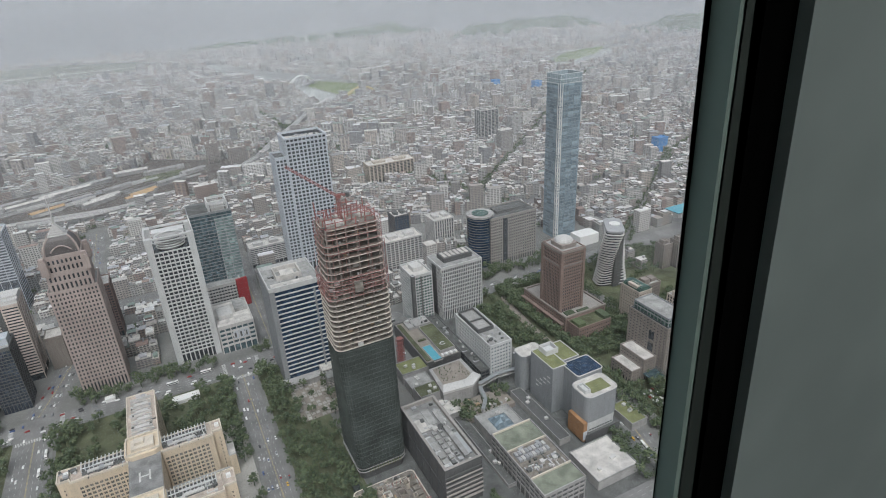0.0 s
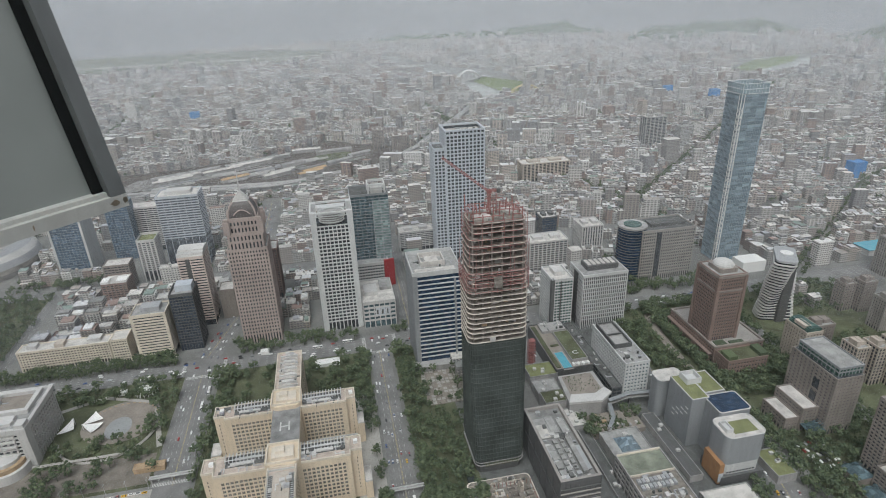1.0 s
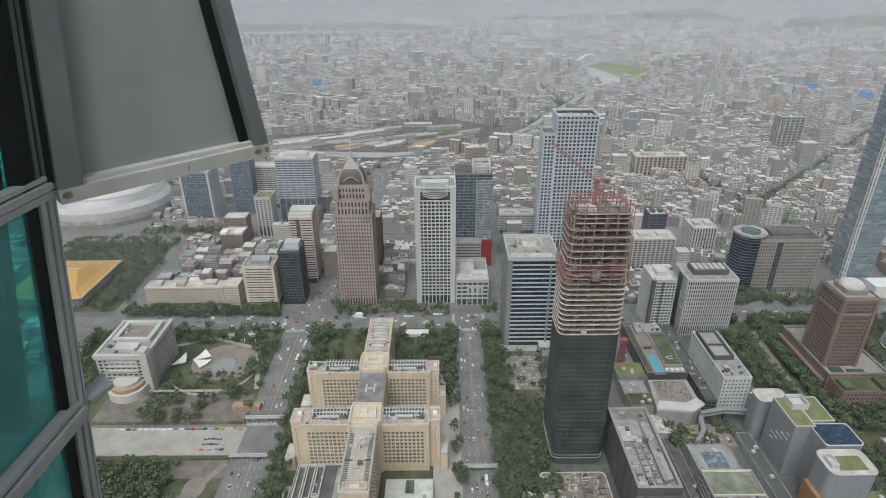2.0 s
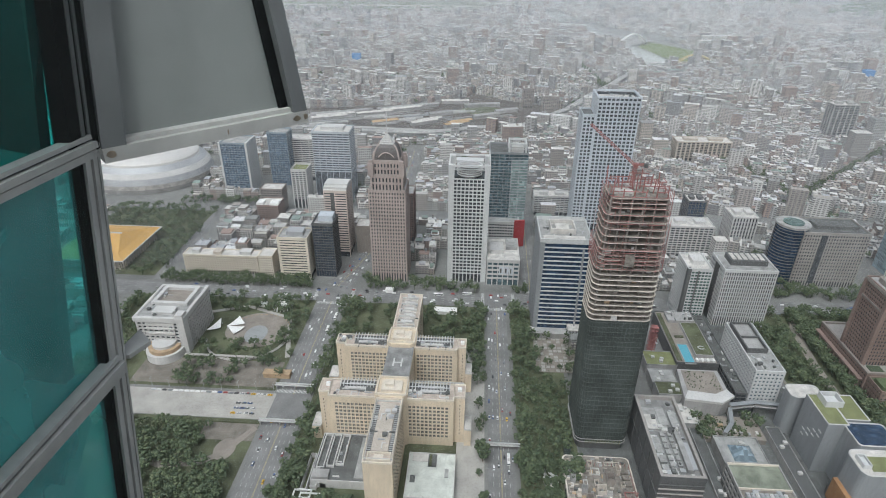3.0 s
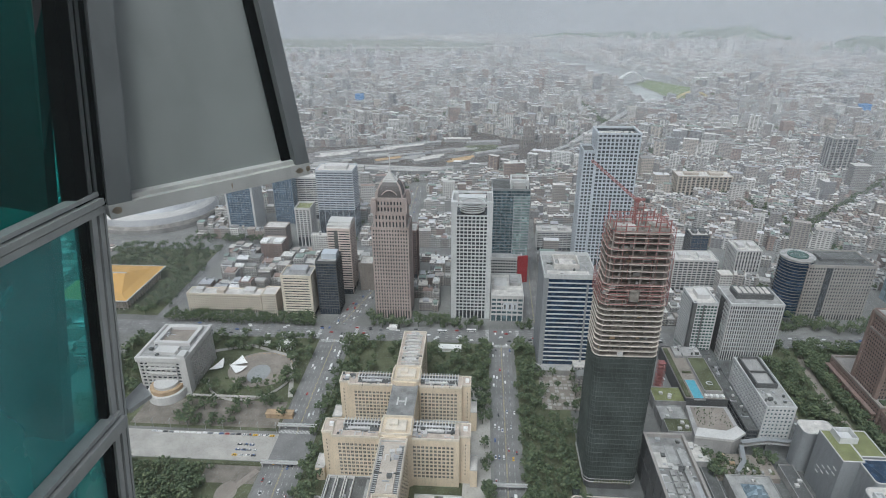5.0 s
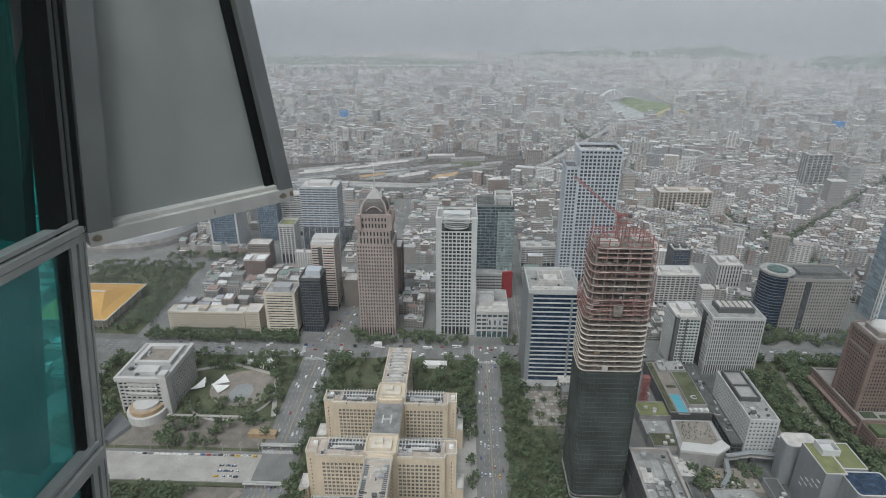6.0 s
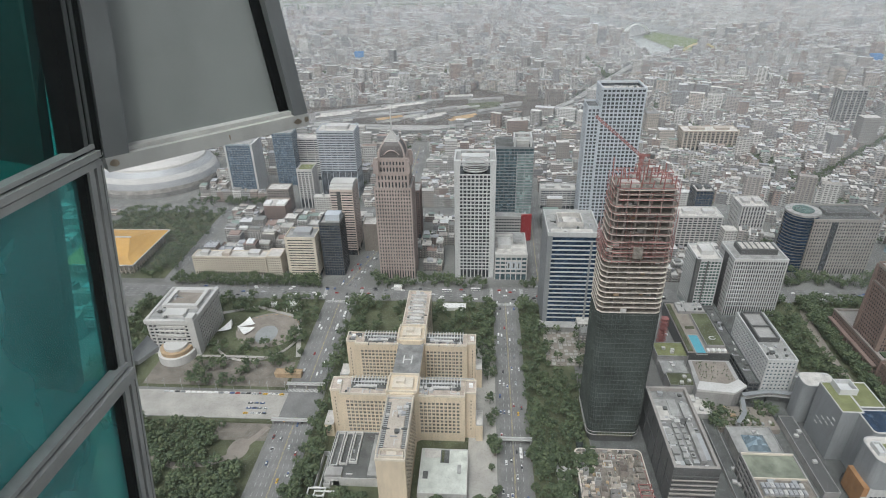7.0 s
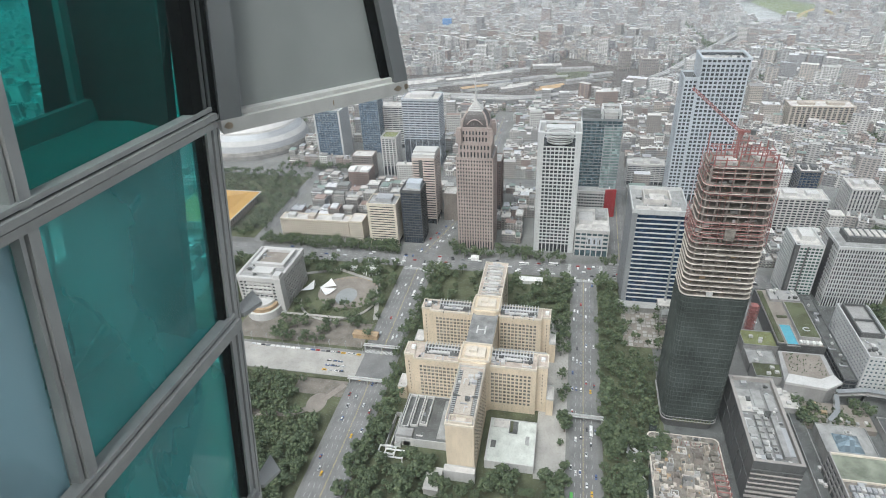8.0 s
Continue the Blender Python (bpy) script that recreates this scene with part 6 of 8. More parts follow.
for x in (-17.5, -10, -2.5, 5, 12.5, 20.5):
    for y in (-19.5, -11, -2, 6):
        z1 = top_z + rnd.uniform(3, 16)
        bar(bm, (x, y, top_z - 1), (x + rnd.uniform(-0.9, 0.9), y, z1), 0.3)
for z in (top_z + 4.5, top_z + 9):
    for y in (-19.5, -11, -2, 6):
        for x0, x1 in ((-17.5, -10), (-10, -2.5), (-2.5, 5), (5, 12.5), (12.5, 20.5)):
            if rnd.random() < 0.5:
                bar(bm, (x0, y, z), (x1, y, z), 0.26)
    for x in (-17.5, -10, 12.5, 20.5):
        for y0, y1 in ((-19.5, -11), (-11, -2), (-2, 6)):
            if rnd.random() < 0.5:
                bar(bm, (x, y0, z), (x, y1, z), 0.26)
part("steel_frame", bm, "redsteel", CT, "red-primed steel frame open to the sky")
bm = bmesh.new()
for i in range(6):
    x, y = rnd.uniform(-17, 12), rnd.uniform(-19, -2)
    box(bm, x, x + rnd.uniform(4, 10), y, y + rnd.uniform(3, 7), top_z + 0.2, top_z + rnd.uniform(1, 3))
part("deck_sheet", bm, "roofpale", CT)
bm = bmesh.new()
for zz, g in [(z, 0.0) for z in (168.6, 171.0, 173.2, 175.4, 177.8, 180.2, 182.6, 184.8)] + [(z, 1.6) for z in (205, 212, 217, 221, 226)]:
    o_ = rounded(-24.2 + 1.6 * g, 26.8 - g, -25 + g, 9.6 - g, 6.5, 4)
    for k in range(len(o_)):
        if rnd.random() < 0.72:
            (ax, ay), (bx, by) = o_[k], o_[(k + 1) % len(o_)]
            bar(bm, (ax, ay, zz), (bx, by, zz), 0.14)
for z0, z1, g, keep in ((167, 185.5, 0.0, 0.6), (186, 205, 0.6, 0.25), (205, 227, 1.8, 0.5)):
    o_ = rounded(-24.3 + 1.6 * g, 26.9 - g, -25.1 + g, 9.7 - g, 6.5, 4)
    for k in range(len(o_)):
        (ax, ay), (bx, by) = o_[k], o_[(k + 1) % len(o_)]
        steps = max(1, int(math.hypot(ax - bx, ay - by) / 3.2))
        for s in range(steps):
            u = s / steps
            x, y = ax + (bx - ax) * u, ay + (by - ay) * u
            if rnd.random() < keep:
                bar(bm, (x, y, z0), (x, y, z1 + rnd.uniform(-2, 4) * (z1 > 200)), 0.09)
part("scaffold", bm, "redsteel", CT, "rust-red scaffold round the upper floors")
# the tower crane on top
cr = thing("tower_crane", "red luffing tower crane on the unfinished tower", "crane", (113.5, 412, top_z))


def lattice(bm, a, b, r, n):
    a, b = Vector(a), Vector(b)
    d = (b - a).normalized()
    u = d.orthogonal().normalized() * r
    w = d.cross(u).normalized() * r
    for i in range(n):
        p, q = a.lerp(b, i / n), a.lerp(b, (i + 1) / n)
        for s in (u + w, u - w, -u - w, -u + w):
            bar(bm, p + s, q + s, 0.16)
        for s, e in ((u + w, u - w), (u - w, -u - w), (-u - w, -u + w), (-u + w, u + w)):
            bar(bm, p + s, q + e, 0.12)


bm = bmesh.new()
lattice(bm, (0, -8, -4), (0, -8, 18), 1.0, 11)
part("mast", bm, "redsteel", cr)
bm = bmesh.new()
lattice(bm, (0, -8, 18), (-28, 28, 37), 0.75, 20)
part("jib", bm, "redsteel", cr)
bm = bmesh.new()
box(bm, -1.6, 1.6, -9.6, -6.4, 17, 19.5)
lattice(bm, (0, -8, 19), (5, -12, 20), 0.7, 4)
part("slewing_cab", bm, "redsteel", cr)
bm = bmesh.new()
prism(bm, disc(6, -13, 1.6, 14), 18.5, 21.5)
part("counterweight", bm, "metaldark", cr, "dark counterweight drum")

# ---------------- river, bridges, railway yard, viaducts, airfield, hills ----------------
slab("water_river", [(575, 2095), (678, 2125), (655, 2300), (622, 2480), (556, 2935), (436, 3260), (400, 3400), (520, 3620), (460, 3700), (230, 3470), (345, 3120), (440, 2740), (525, 2470), (552, 2320)], "water", 0.6, "pale grey river bending through the far city", "river")
slab("water_river_bend", [(1768, 2149), (1961, 2240), (2203, 2390), (2489, 2587), (2486, 2673), (2148, 2464), (1842, 2297), (1700, 2230)], "water", 0.6, "pale river bend far off", "river")
slab("ground_river_meadow", [(684, 2150), (790, 2200), (830, 2420), (700, 2640), (632, 2500), (664, 2310)], "lawn", 0.5, "yellow-green meadow on the river bank", "meadow")
slab("ground_bend_meadow", [(1741, 2346), (1862, 2300), (2102, 2420), (2370, 2660), (2088, 2630)], "lawn", 0.5, "yellow-green meadow at the river bend", "meadow")
slab("ground_airfield", [(-2700, 3450), (-1195, 3420), (-281, 3560), (250, 3750), (250, 4050), (-364, 4500), (-2700, 4550)], "grass", 0.4, "flat hazy airfield grass", "airfield")
slab("pavement_runway", [(-2650, 3800), (150, 3930), (150, 3990), (-2650, 3870)], "paving", 0.6, "pale runway across the airfield", "runway")


def arch_bridge(label, a, b, rise, mt, deck=10.0):
    a, b = Vector((*a, deck)), Vector((*b, deck))
    t = thing("arch_bridge", label, "bridge", (a + b) / 2 - Vector((0, 0, deck)), "arch bridges")
    o = Vector(t.location)
    d = (b - a).normalized()
    side = Vector((-d.y, d.x, 0)) * 9
    bm = bmesh.new()
    e0, e1 = a - d * 60 - o, b + d * 60 - o
    rail(bm, e0 - side - Vector((0, 0, 1.5)), e1 - side - Vector((0, 0, 1.5)), side * 2, Vector((0, 0, 1.5)))
    part("deck", bm, "greyconc", t)
    for s in (-0.7, 0.7):
        bm = bmesh.new()
        pts = [a.lerp(b, i / 20) - o + side * s * (1 - 0.5 * math.sin(math.pi * i / 20)) + Vector((0, 0, rise * 4 * (i / 20) * (1 - i / 20))) for i in range(21)]
        for p, q_ in zip(pts, pts[1:]):
            bar(bm, p, q_, 1.5)
        for i in range(2, 19, 2):
            bar(bm, pts[i], Vector((pts[i].x, pts[i].y, deck)), 0.35)
        part("arch", bm, mt, t)
    for u in (0, 1):
        bm = bmesh.new()
        p = a.lerp(b, u) - o
        box(bm, p.x - 4, p.x + 4, p.y - 4, p.y + 4, -1, deck - 1.6)
        part("pier", bm, "greyconc", t)


arch_bridge("white steel arch bridge over the river", (524, 2403), (674, 2565), 40, "tent")
arch_bridge("yellow steel arch bridge over the river", (648, 2063), (799, 2153), 28, "yline")


def viaduct(label, line, w, h):
    t = thing("viaduct", label, "viaduct", (*line[0], 0), "viaducts")
    o = Vector(t.location)
    pts = []
    for i in range(len(line) - 1):
        p0, p1, p2, p3 = (Vector(line[min(max(i + k, 0), len(line) - 1)]) for k in (-1, 0, 1, 2))
        for s in range(8):
            u = s / 8
            pts.append(0.5 * (2 * p1 + (p2 - p0) * u + (2 * p0 - 5 * p1 + 4 * p2 - p3) * u * u + (3 * p1 - p0 - 3 * p2 + p3) * u ** 3))
    pts.append(Vector(line[-1]))
    pts = [p - o.xy for p in pts]
    for nm, ww, z0, z1, mt, off in (("deck", w, h - 2, h, "greyconc", 0), ("kerb", 0.7, h, h + 1.2, "offwhite", w / 2), ("kerb", 0.7, h, h + 1.2, "offwhite", -w / 2), ("barrier", 0.6, h, h + 1.0, "offwhite", 0)):
        bm = bmesh.new()
        prev = None
        for i, p in enumerate(pts):
            d = (pts[min(i + 1, len(pts) - 1)] - pts[max(i - 1, 0)]).normalized()
            nrm = Vector((-d.y, d.x))
            a, b_ = p + nrm * (off + ww / 2), p + nrm * (off - ww / 2)
            row = [bm.verts.new((*a, z0)), bm.verts.new((*b_, z0)), bm.verts.new((*b_, z1)), bm.verts.new((*a, z1))]
            if prev:
                for k in range(4):
                    bm.faces.new((prev[k], prev[(k + 1) % 4], row[(k + 1) % 4], row[k]))
            prev = row
        bmesh.ops.recalc_face_normals(bm, faces=bm.faces[:])
        part(nm, bm, mt, t)
    bm = bmesh.new()
    box(bm, -1.2, 1.2, -1.2, 1.2, 0, h - 2.0)
    me = mesh("pier", bm, "greyconc")
    for p in pts[::3]:
        again("pier", me, t, (*p, 0))


EXPRESSWAY = [(-900, 1222), (-426, 1222), (-281, 1230), (-179, 1225), (-117, 1224), (-58, 1247), (16, 1278), (105, 1305), (155, 1355), (186, 1407), (227, 1463), (308, 1617), (386, 1748), (480, 1920), (600, 2100)]
viaduct("grey elevated expressway curving through the city", EXPRESSWAY, 15, 13)
viaduct("second elevated road beside the railway yard", [(-900, 1256), (-426, 1254), (-281, 1258), (-179, 1250), (-100, 1246), (-62, 1254)], 9, 11)
viaduct("far elevated expressway beside the river", [(600, 2050), (945, 2230), (1370, 2503), (1900, 2760)], 22, 12)
viaduct("far elevated expressway behind the river", [(880, 2385), (1277, 2428), (1581, 2483), (2100, 2560)], 16, 12)

YARD = [(-480, 1285), (-190, 1285), (-60, 1275), (100, 1325), (152, 1387), (199, 1512), (85, 1565), (-13, 1643), (-60, 1560), (-140, 1510), (-300, 1475), (-480, 1440)]
slab("ground_railway_yard", YARD, "yard", 0.2, "brown railway yard with tracks and sheds", "railway yard")
slab("ground_yard_green", [(-60, 1440), (40, 1420), (60, 1480), (-10, 1530)], "grass", 0.35, "overgrown green patch in the yard", "ground")
bm = bmesh.new()
for i in range(34):  # parallel tracks
    off = -70 + 5.2 * i
    a = Vector((-470 + 0.3 * off, 1290 + off * 0.9))
    b_ = a + Vector((math.cos(0.34), math.sin(0.34))) * (300 + 60 * math.sin(i * 1.7))
    if 1285 < a.y < 1440:
        prism(bm, [(a.x, a.y), (b_.x, b_.y), (b_.x - 0.5, b_.y + 1.4), (a.x - 0.5, a.y + 1.4)], 0.3, 0.7)
tagged(part("railway_track", bm, "greyconc"), "pale parallel railway tracks in the yard", "railway tracks", kind="stuff")


def shed(x, y, w, l, h, rz, mt):
    bm = bmesh.new()
    box(bm, -w / 2, w / 2, -l / 2, l / 2, 0, h, 0)
    lo = [bm.verts.new(p) for p in ((-w / 2 - 1, -l / 2 - 1, h + 0.02), (w / 2 + 1, -l / 2 - 1, h + 0.02), (w / 2 + 1, l / 2 + 1, h + 0.02), (-w / 2 - 1, l / 2 + 1, h + 0.02))]
    hi = [bm.verts.new((-w / 2 - 1, 0, h + 3)), bm.verts.new((w / 2 + 1, 0, h + 3))]
    for f in ((lo[0], lo[1], hi[1], hi[0]), (lo[2], lo[3], hi[0], hi[1]), (lo[0], hi[0], lo[3]), (lo[1], lo[2], hi[1])):
        bm.faces.new(f).material_index = 1
    p = part("railway_shed", bm, ["greyconc", {"tent": "roofpale", "orange": "dullorange"}.get(mt, mt)])
    p.location, p.rotation_euler[2] = (x, y, 0), rz
    return tagged(p, {"orange": "long railway shed with an orange roof", "tent": "long railway shed with a pale metal roof", "roofgrey": "long railway shed with a grey roof"}[mt], "shed", "railway sheds")


for x, y, w, l, h, rz, mt in ((-124, 1332, 66, 13, 8, 0.55, "tent"), (-112, 1350, 60, 10, 8, 0.55, "tent"), (-48, 1318, 60, 12, 9, 0.55, "orange"), (-40, 1336, 58, 12, 9, 0.55, "orange"), (-190, 1440, 170, 9, 8, 0.42, "tent"), (-175, 1462, 160, 9, 8, 0.42, "roofgrey"),
        (-340, 1372, 150, 9, 8, 0.4, "tent"), (-350, 1350, 140, 8, 8, 0.4, "tent"), (-330, 1396, 150, 8, 8, 0.4, "roofgrey"), (-250, 1400, 150, 10, 8, 0.42, "tent"), (-215, 1330, 62, 14, 7, 0.5, "orange"), (-60, 1530, 70, 16, 8, 0.1, "tent"), (10, 1500, 90, 12, 8, 0.2, "roofgrey"), (20, 1400, 70, 12, 8, 0.5, "roofgrey"), (70, 1450, 60, 12, 8, 0.5, "roofgrey"), (-90, 1410, 60, 12, 8, 0.5, "roofgrey")):
    shed(x, y, w * (0.6 if mt == "tent" and w > 100 else 1.0), l, h, rz, mt)

MAT["hill"] = surf("wooded_hill", (0.06, 0.085, 0.045), 0.95, 0.3, 0.004, 0.03, streak=False)
rq = random.Random(31)
for i in range(26):  # rakes of wagons and track strips in the yard
    bm = bmesh.new()
    w = rq.uniform(30, 90)
    box(bm, -w / 2, w / 2, -1.6, 1.6, 0, 3.6)
    box(bm, -w / 2 + 0.5, w / 2 - 0.5, -1.3, 1.3, 3.6, 4.0)
    p = part("railway_wagon", bm, rq.choice(["roofgrey", "offwhite", "roofdark", "steelgrey"]))
    p.location, p.rotation_euler[2] = (rq.uniform(-400, 60), 0, 0), 0.4 + rq.uniform(-0.03, 0.03)
    p.location.y = min(1460, max(1315, 1375 + 0.3 * (p.location.x + 150) + rq.uniform(-40, 40)))
    p.location.z = 0.2
    tagged(p, "long rake of grey railway wagons", "train", "railway wagons")
for x, y, w, l, h in ((1745, 4480, 900, 160, 110), (2700, 3800, 800, 240, 140), (900, 4600, 700, 120, 60), (3500, 2900, 600, 400, 150)):
    bm = bmesh.new()
    g = [[bm.verts.new((w * (i / 14 - 0.5) * 2, l * (j / 6 - 0.5) * 2, h * max(0.0, (1 - (i / 7 - 1) ** 2)) * max(0.0, 1 - (j / 3 - 1) ** 2) * (0.7 + 0.6 * noise.noise((i * 0.6 + x, j * 0.7, h))) - 0.5)) for j in range(7)] for i in range(15)]
    for i in range(14):
        for j in range(6):
            bm.faces.new((g[i][j], g[i + 1][j], g[i + 1][j + 1], g[i][j + 1]))
    p = part("hill", bm, "hill")
    p.location = (x, y, 0)
    tagged(p, "low wooded hill far off in the haze", "hill", "far hills")

# ---------------- more blocks in the middle distance ----------------
for nm, lab, x0, x1, y0, y1, h, gl, wl_, fl, bx, by, bd, pr in (
        ("comb_flats", "wide beige flats with deep dark bays", 388, 493, 1124, 1160, 37, "g_dark", "beige", 10, 12, 4, 0.3, 3.0),
        ("slab_tower", "dark slab tower with pale end walls", 753, 808, 1285, 1315, 76, "g_dark", "greyconc", 20, 5, 3, 0.3, 2.4),
        ("column_block", "pale block with tall dark window columns", 361, 396, 764, 800, 42, "g_dark", "offwhite", 6, 8, 8, 0.12, 2.0),
        ("blue_box_office", "small dark blue glass office", 314, 340, 812, 840, 44, "g_blue", "metaldark", 10, 5, 5, 0.15, 0.4),
        ("paired_flats", "pale block of flats with strip balconies", 92, 146, 845, 870, 31, "g_dark", "offwhite", 9, 8, 4, 0.5, 0.9),
        ("brown_slab", "brown office slab in the middle distance", 112, 140, 1500, 1530, 48, "g_dark", "tan", 12, 6, 6, 0.5, 2.0),
        ("brown_slab", "brown office slab in the middle distance", 155, 195, 1430, 1465, 46, "g_dark", "tan", 12, 8, 6, 0.5, 2.0),
        ("arcade_flats", "cream flats with arched bays at the top", 262, 320, 720, 752, 46, "g_dark", "offwhite", 12, 9, 6, 0.35, 1.6)):
    tower(nm, lab, "building", x0, x1, y0, y1, h, gl, wl_, fl, bx, by, bd, pr, 0.7, base=4, roof="roofpale", cap=1.5, rooms=[(0.15, 0.4, 0.3, 0.7, 4, wl_), (0.6, 0.85, 0.3, 0.7, 4, wl_)])
t = thing("exhibition_hall", "white box-like hall at the foot of the tall tower", "hall", (566, 652, 0))
bm = bmesh.new()
box(bm, -18, 18, -12, 12, 0, 16)
part("walls", bm, "tent", t)
t = thing("sports_court", "bright blue roofed sports court", "sports court", (782, 655, 0))
bm = bmesh.new()
box(bm, -26, 26, -14, 14, 0, 9)
part("walls", bm, "offwhite", t)
bm = bmesh.new()
box(bm, -27, 27, -15, 15, 9, 9.8)
part("roof", bm, "pool", t, "bright blue roof")
for x, y, h in ((1261, 1754, 40), (1031, 953, 34), (1180, 1900, 36), (-420, 2050, 30)):
    bm = bmesh.new()
    box(bm, -14, 14, -11, 11, 0, h)
    ring(bm, -14.3, 14.3, -11.3, 11.3, 0.8, h, h + 1.4)
    p = part("wrapped_building", bm, "bluesheet")
    p.location = (x, y, 0)
    tagged(p, "building wrapped in blue tarpaulin", "building", "wrapped buildings")

# ---------------- the low-rise city ----------------
KEEP = [  # cleared rectangles: x0, x1, y0, y1
    (-175, 70, 200, 632), (-135, -75, 600, 680), (-40, 78, 600, 700), (10, 80, 725, 800), (135, 220, 770, 830), (60, 140, 560, 640), (40, 100, 240, 580), (80, 200, 240, 450),
    (172, 375, 230, 625), (330, 500, 622, 712), (515, 590, 625, 730), (366, 450, 420, 660), (470, 560, 490, 570), (360, 480, 220, 410), (455, 720, 360, 520), (590, 780, 470, 620), (745, 812, 630, 680),
    (-420, -180, 200, 655), (-205, -135, 620, 735), (-125, -78, 735, 775), (-270, -195, 875, 930), (-335, -258, 838, 990), (-325, -285, 768, 806), (-335, -290, 815, 845), (-425, -310, 885, 970), (-700, -470, 860, 1070), (-570, -400, 600, 830),
    (380, 500, 1115, 1170), (745, 815, 1275, 1325), (355, 400, 755, 805), (308, 345, 805, 845), (85, 150, 838, 878), (105, 145, 1490, 1540), (150, 200, 1425, 1470), (255, 325, 712, 758), (-480, -60, 1236, 1290), (-372, -208, 655, 765)]
LINED = [[(330, 2140), (370, 1700), (470, 1160), (560, 850)], [(500, 900), (1150, 1500), (1700, 2000)], [(-1300, 1800), (0, 1850), (900, 1650), (1800, 1500)], [(-600, 900), (-650, 2000), (-700, 3300)], [(620, 620), (1000, 900), (1500, 1150)]]  # tree-lined streets
LANES = [(line, w) for _, line, w in ROADS] + [(EXPRESSWAY, 26), ([(640, 2110), (945, 2253), (1370, 2503), (1900, 2760)], 34),
         *((line, 4) for line in LINED)]
WET = [YARD, [(560, 2050), (700, 2130), (830, 2330), (830, 2760), (640, 3020), (520, 3400), (440, 3720), (280, 3640), (350, 3328), (440, 2900), (520, 2626), (545, 2320)],
       [(1680, 2100), (1980, 2220), (2230, 2370), (2520, 2570), (2520, 2700), (2080, 2660), (1700, 2350)], [(-2800, 3400), (-1195, 3380), (-281, 3530), (280, 3720), (280, 4070), (-364, 4540), (-2800, 4600)]]


def inside(px, py, poly):
    hit = np.zeros(px.shape, bool)
    for (x0, y0), (x1, y1) in zip(poly, poly[1:] + poly[:1]):
        if y0 != y1:
            hit ^= ((y0 > py) != (y1 > py)) & (px < (x1 - x0) * (py - y0) / (y1 - y0) + x0)
    return hit


def free(px, py, m=9.0):
    ok = np.ones(px.shape, bool)
    for x0, x1, y0, y1 in KEEP:
        ok &= ~((px > x0 - m) & (px < x1 + m) & (py > y0 - m) & (py < y1 + m))
    for line, w in LANES:
        for (x0, y0), (x1, y1) in zip(line, line[1:]):
            dx, dy = x1 - x0, y1 - y0
            u = np.clip(((px - x0) * dx + (py - y0) * dy) / (dx * dx + dy * dy), 0, 1)
            ok &= np.hypot(px - x0 - u * dx, py - y0 - u * dy) > w / 2 + m
    for poly in WET:
        ok &= ~inside(px, py, poly)
    az = np.degrees(np.arctan2(px, py))
    r = np.hypot(px, py)
    return ok & (az > -52) & (az < 64) & (r < 4700) & (py > 240)


rng = np.random.default_rng(7)
DISTRICTS = [(-600, 1000, 0.0), (100, 900, 0.0), (500, 1000, -0.32), (250, 1500, -0.5), (900, 900, -0.30), (1000, 1500, -0.25), (-400, 1900, 0.12), (300, 2000, -0.15), (1500, 1800, 0.2), (-900, 2800, 0.05), (100, 2900, 0.3), (1200, 3200, -0.3), (2400, 2200, 0.1), (2600, 3300, 0.35), (600, 4000, 0.0), (-1800, 2500, -0.1), (700, 500, 0.0)]
DC = np.array([(x, y) for x, y, _ in DISTRICTS])
houses = []
for k, (dcx, dcy, th) in enumerate(DISTRICTS):
    c_, s_ = math.cos(th), math.sin(th)
    far = dcy > 2300
    reach = 1500.0 if far else 800.0
    v = -reach
    while v < reach:
        depth = rng.uniform(11, 15) * (1.5 if far else 1)
        street = rng.choice([5.5, 7, 9, 14], p=[0.4, 0.35, 0.17, 0.08])
        for row in (0, 1):
            vy = v + depth / 2 + row * (depth + 1.5)
            u = -reach + rng.uniform(0, 30)
            run = 0
            tone = rng.uniform()
            hh = rng.choice([12.5, 15, 16.5, 19])
            n_run = rng.integers(4, 12)
            while u < reach:
                w = rng.uniform(7, 17) * (1.6 if far else 1)
                x, y = dcx + (u + w / 2) * c_ - vy * s_, dcy + (u + w / 2) * s_ + vy * c_
                houses.append((x, y, w, depth * rng.uniform(0.8, 1.0), hh + rng.choice([0, 0, 0, 3, -3, 6]), th, k))
                u += w + 0.3
                run += 1
                if run >= n_run:
                    u += rng.choice([5, 7, 12, 22], p=[0.35, 0.35, 0.2, 0.1])
                    run, n_run, hh = 0, rng.integers(4, 12), rng.choice([9, 12.5, 15, 16.5, 19])
        v += 2 * depth + 1.5 + street
A = np.array(houses)
near_d = np.argmin(((A[:, None, 0] - DC[None, :, 0]) ** 2 + (A[:, None, 1] - DC[None, :, 1]) ** 2), axis=1)
A = A[(near_d == A[:, 6]) & free(A[:, 0], A[:, 1])]
rr = rng.uniform(size=len(A))
tall = rr < 0.035
A[tall, 4] = rng.uniform(26, 48, tall.sum())
A[tall, 2] = np.maximum(A[tall, 2], rng.uniform(14, 26, tall.sum()))
A = A[rng.uniform(size=len(A)) > 0.05]
A = A[np.argsort(np.hypot(A[:, 0], A[:, 1] * 1.0))]
NEAR = A[:165]
FAR = A[165:]
tall_extra = []
for _ in range(760):  # lone high blocks over the low city
    x, y = rng.uniform(-1600, 3200), rng.uniform(1000, 4300)
    tall_extra.append((x, y, rng.uniform(16, 34), rng.uniform(14, 24), rng.uniform(34, 68), rng.choice([0.0, -0.3, 0.15, -0.5]), 0))
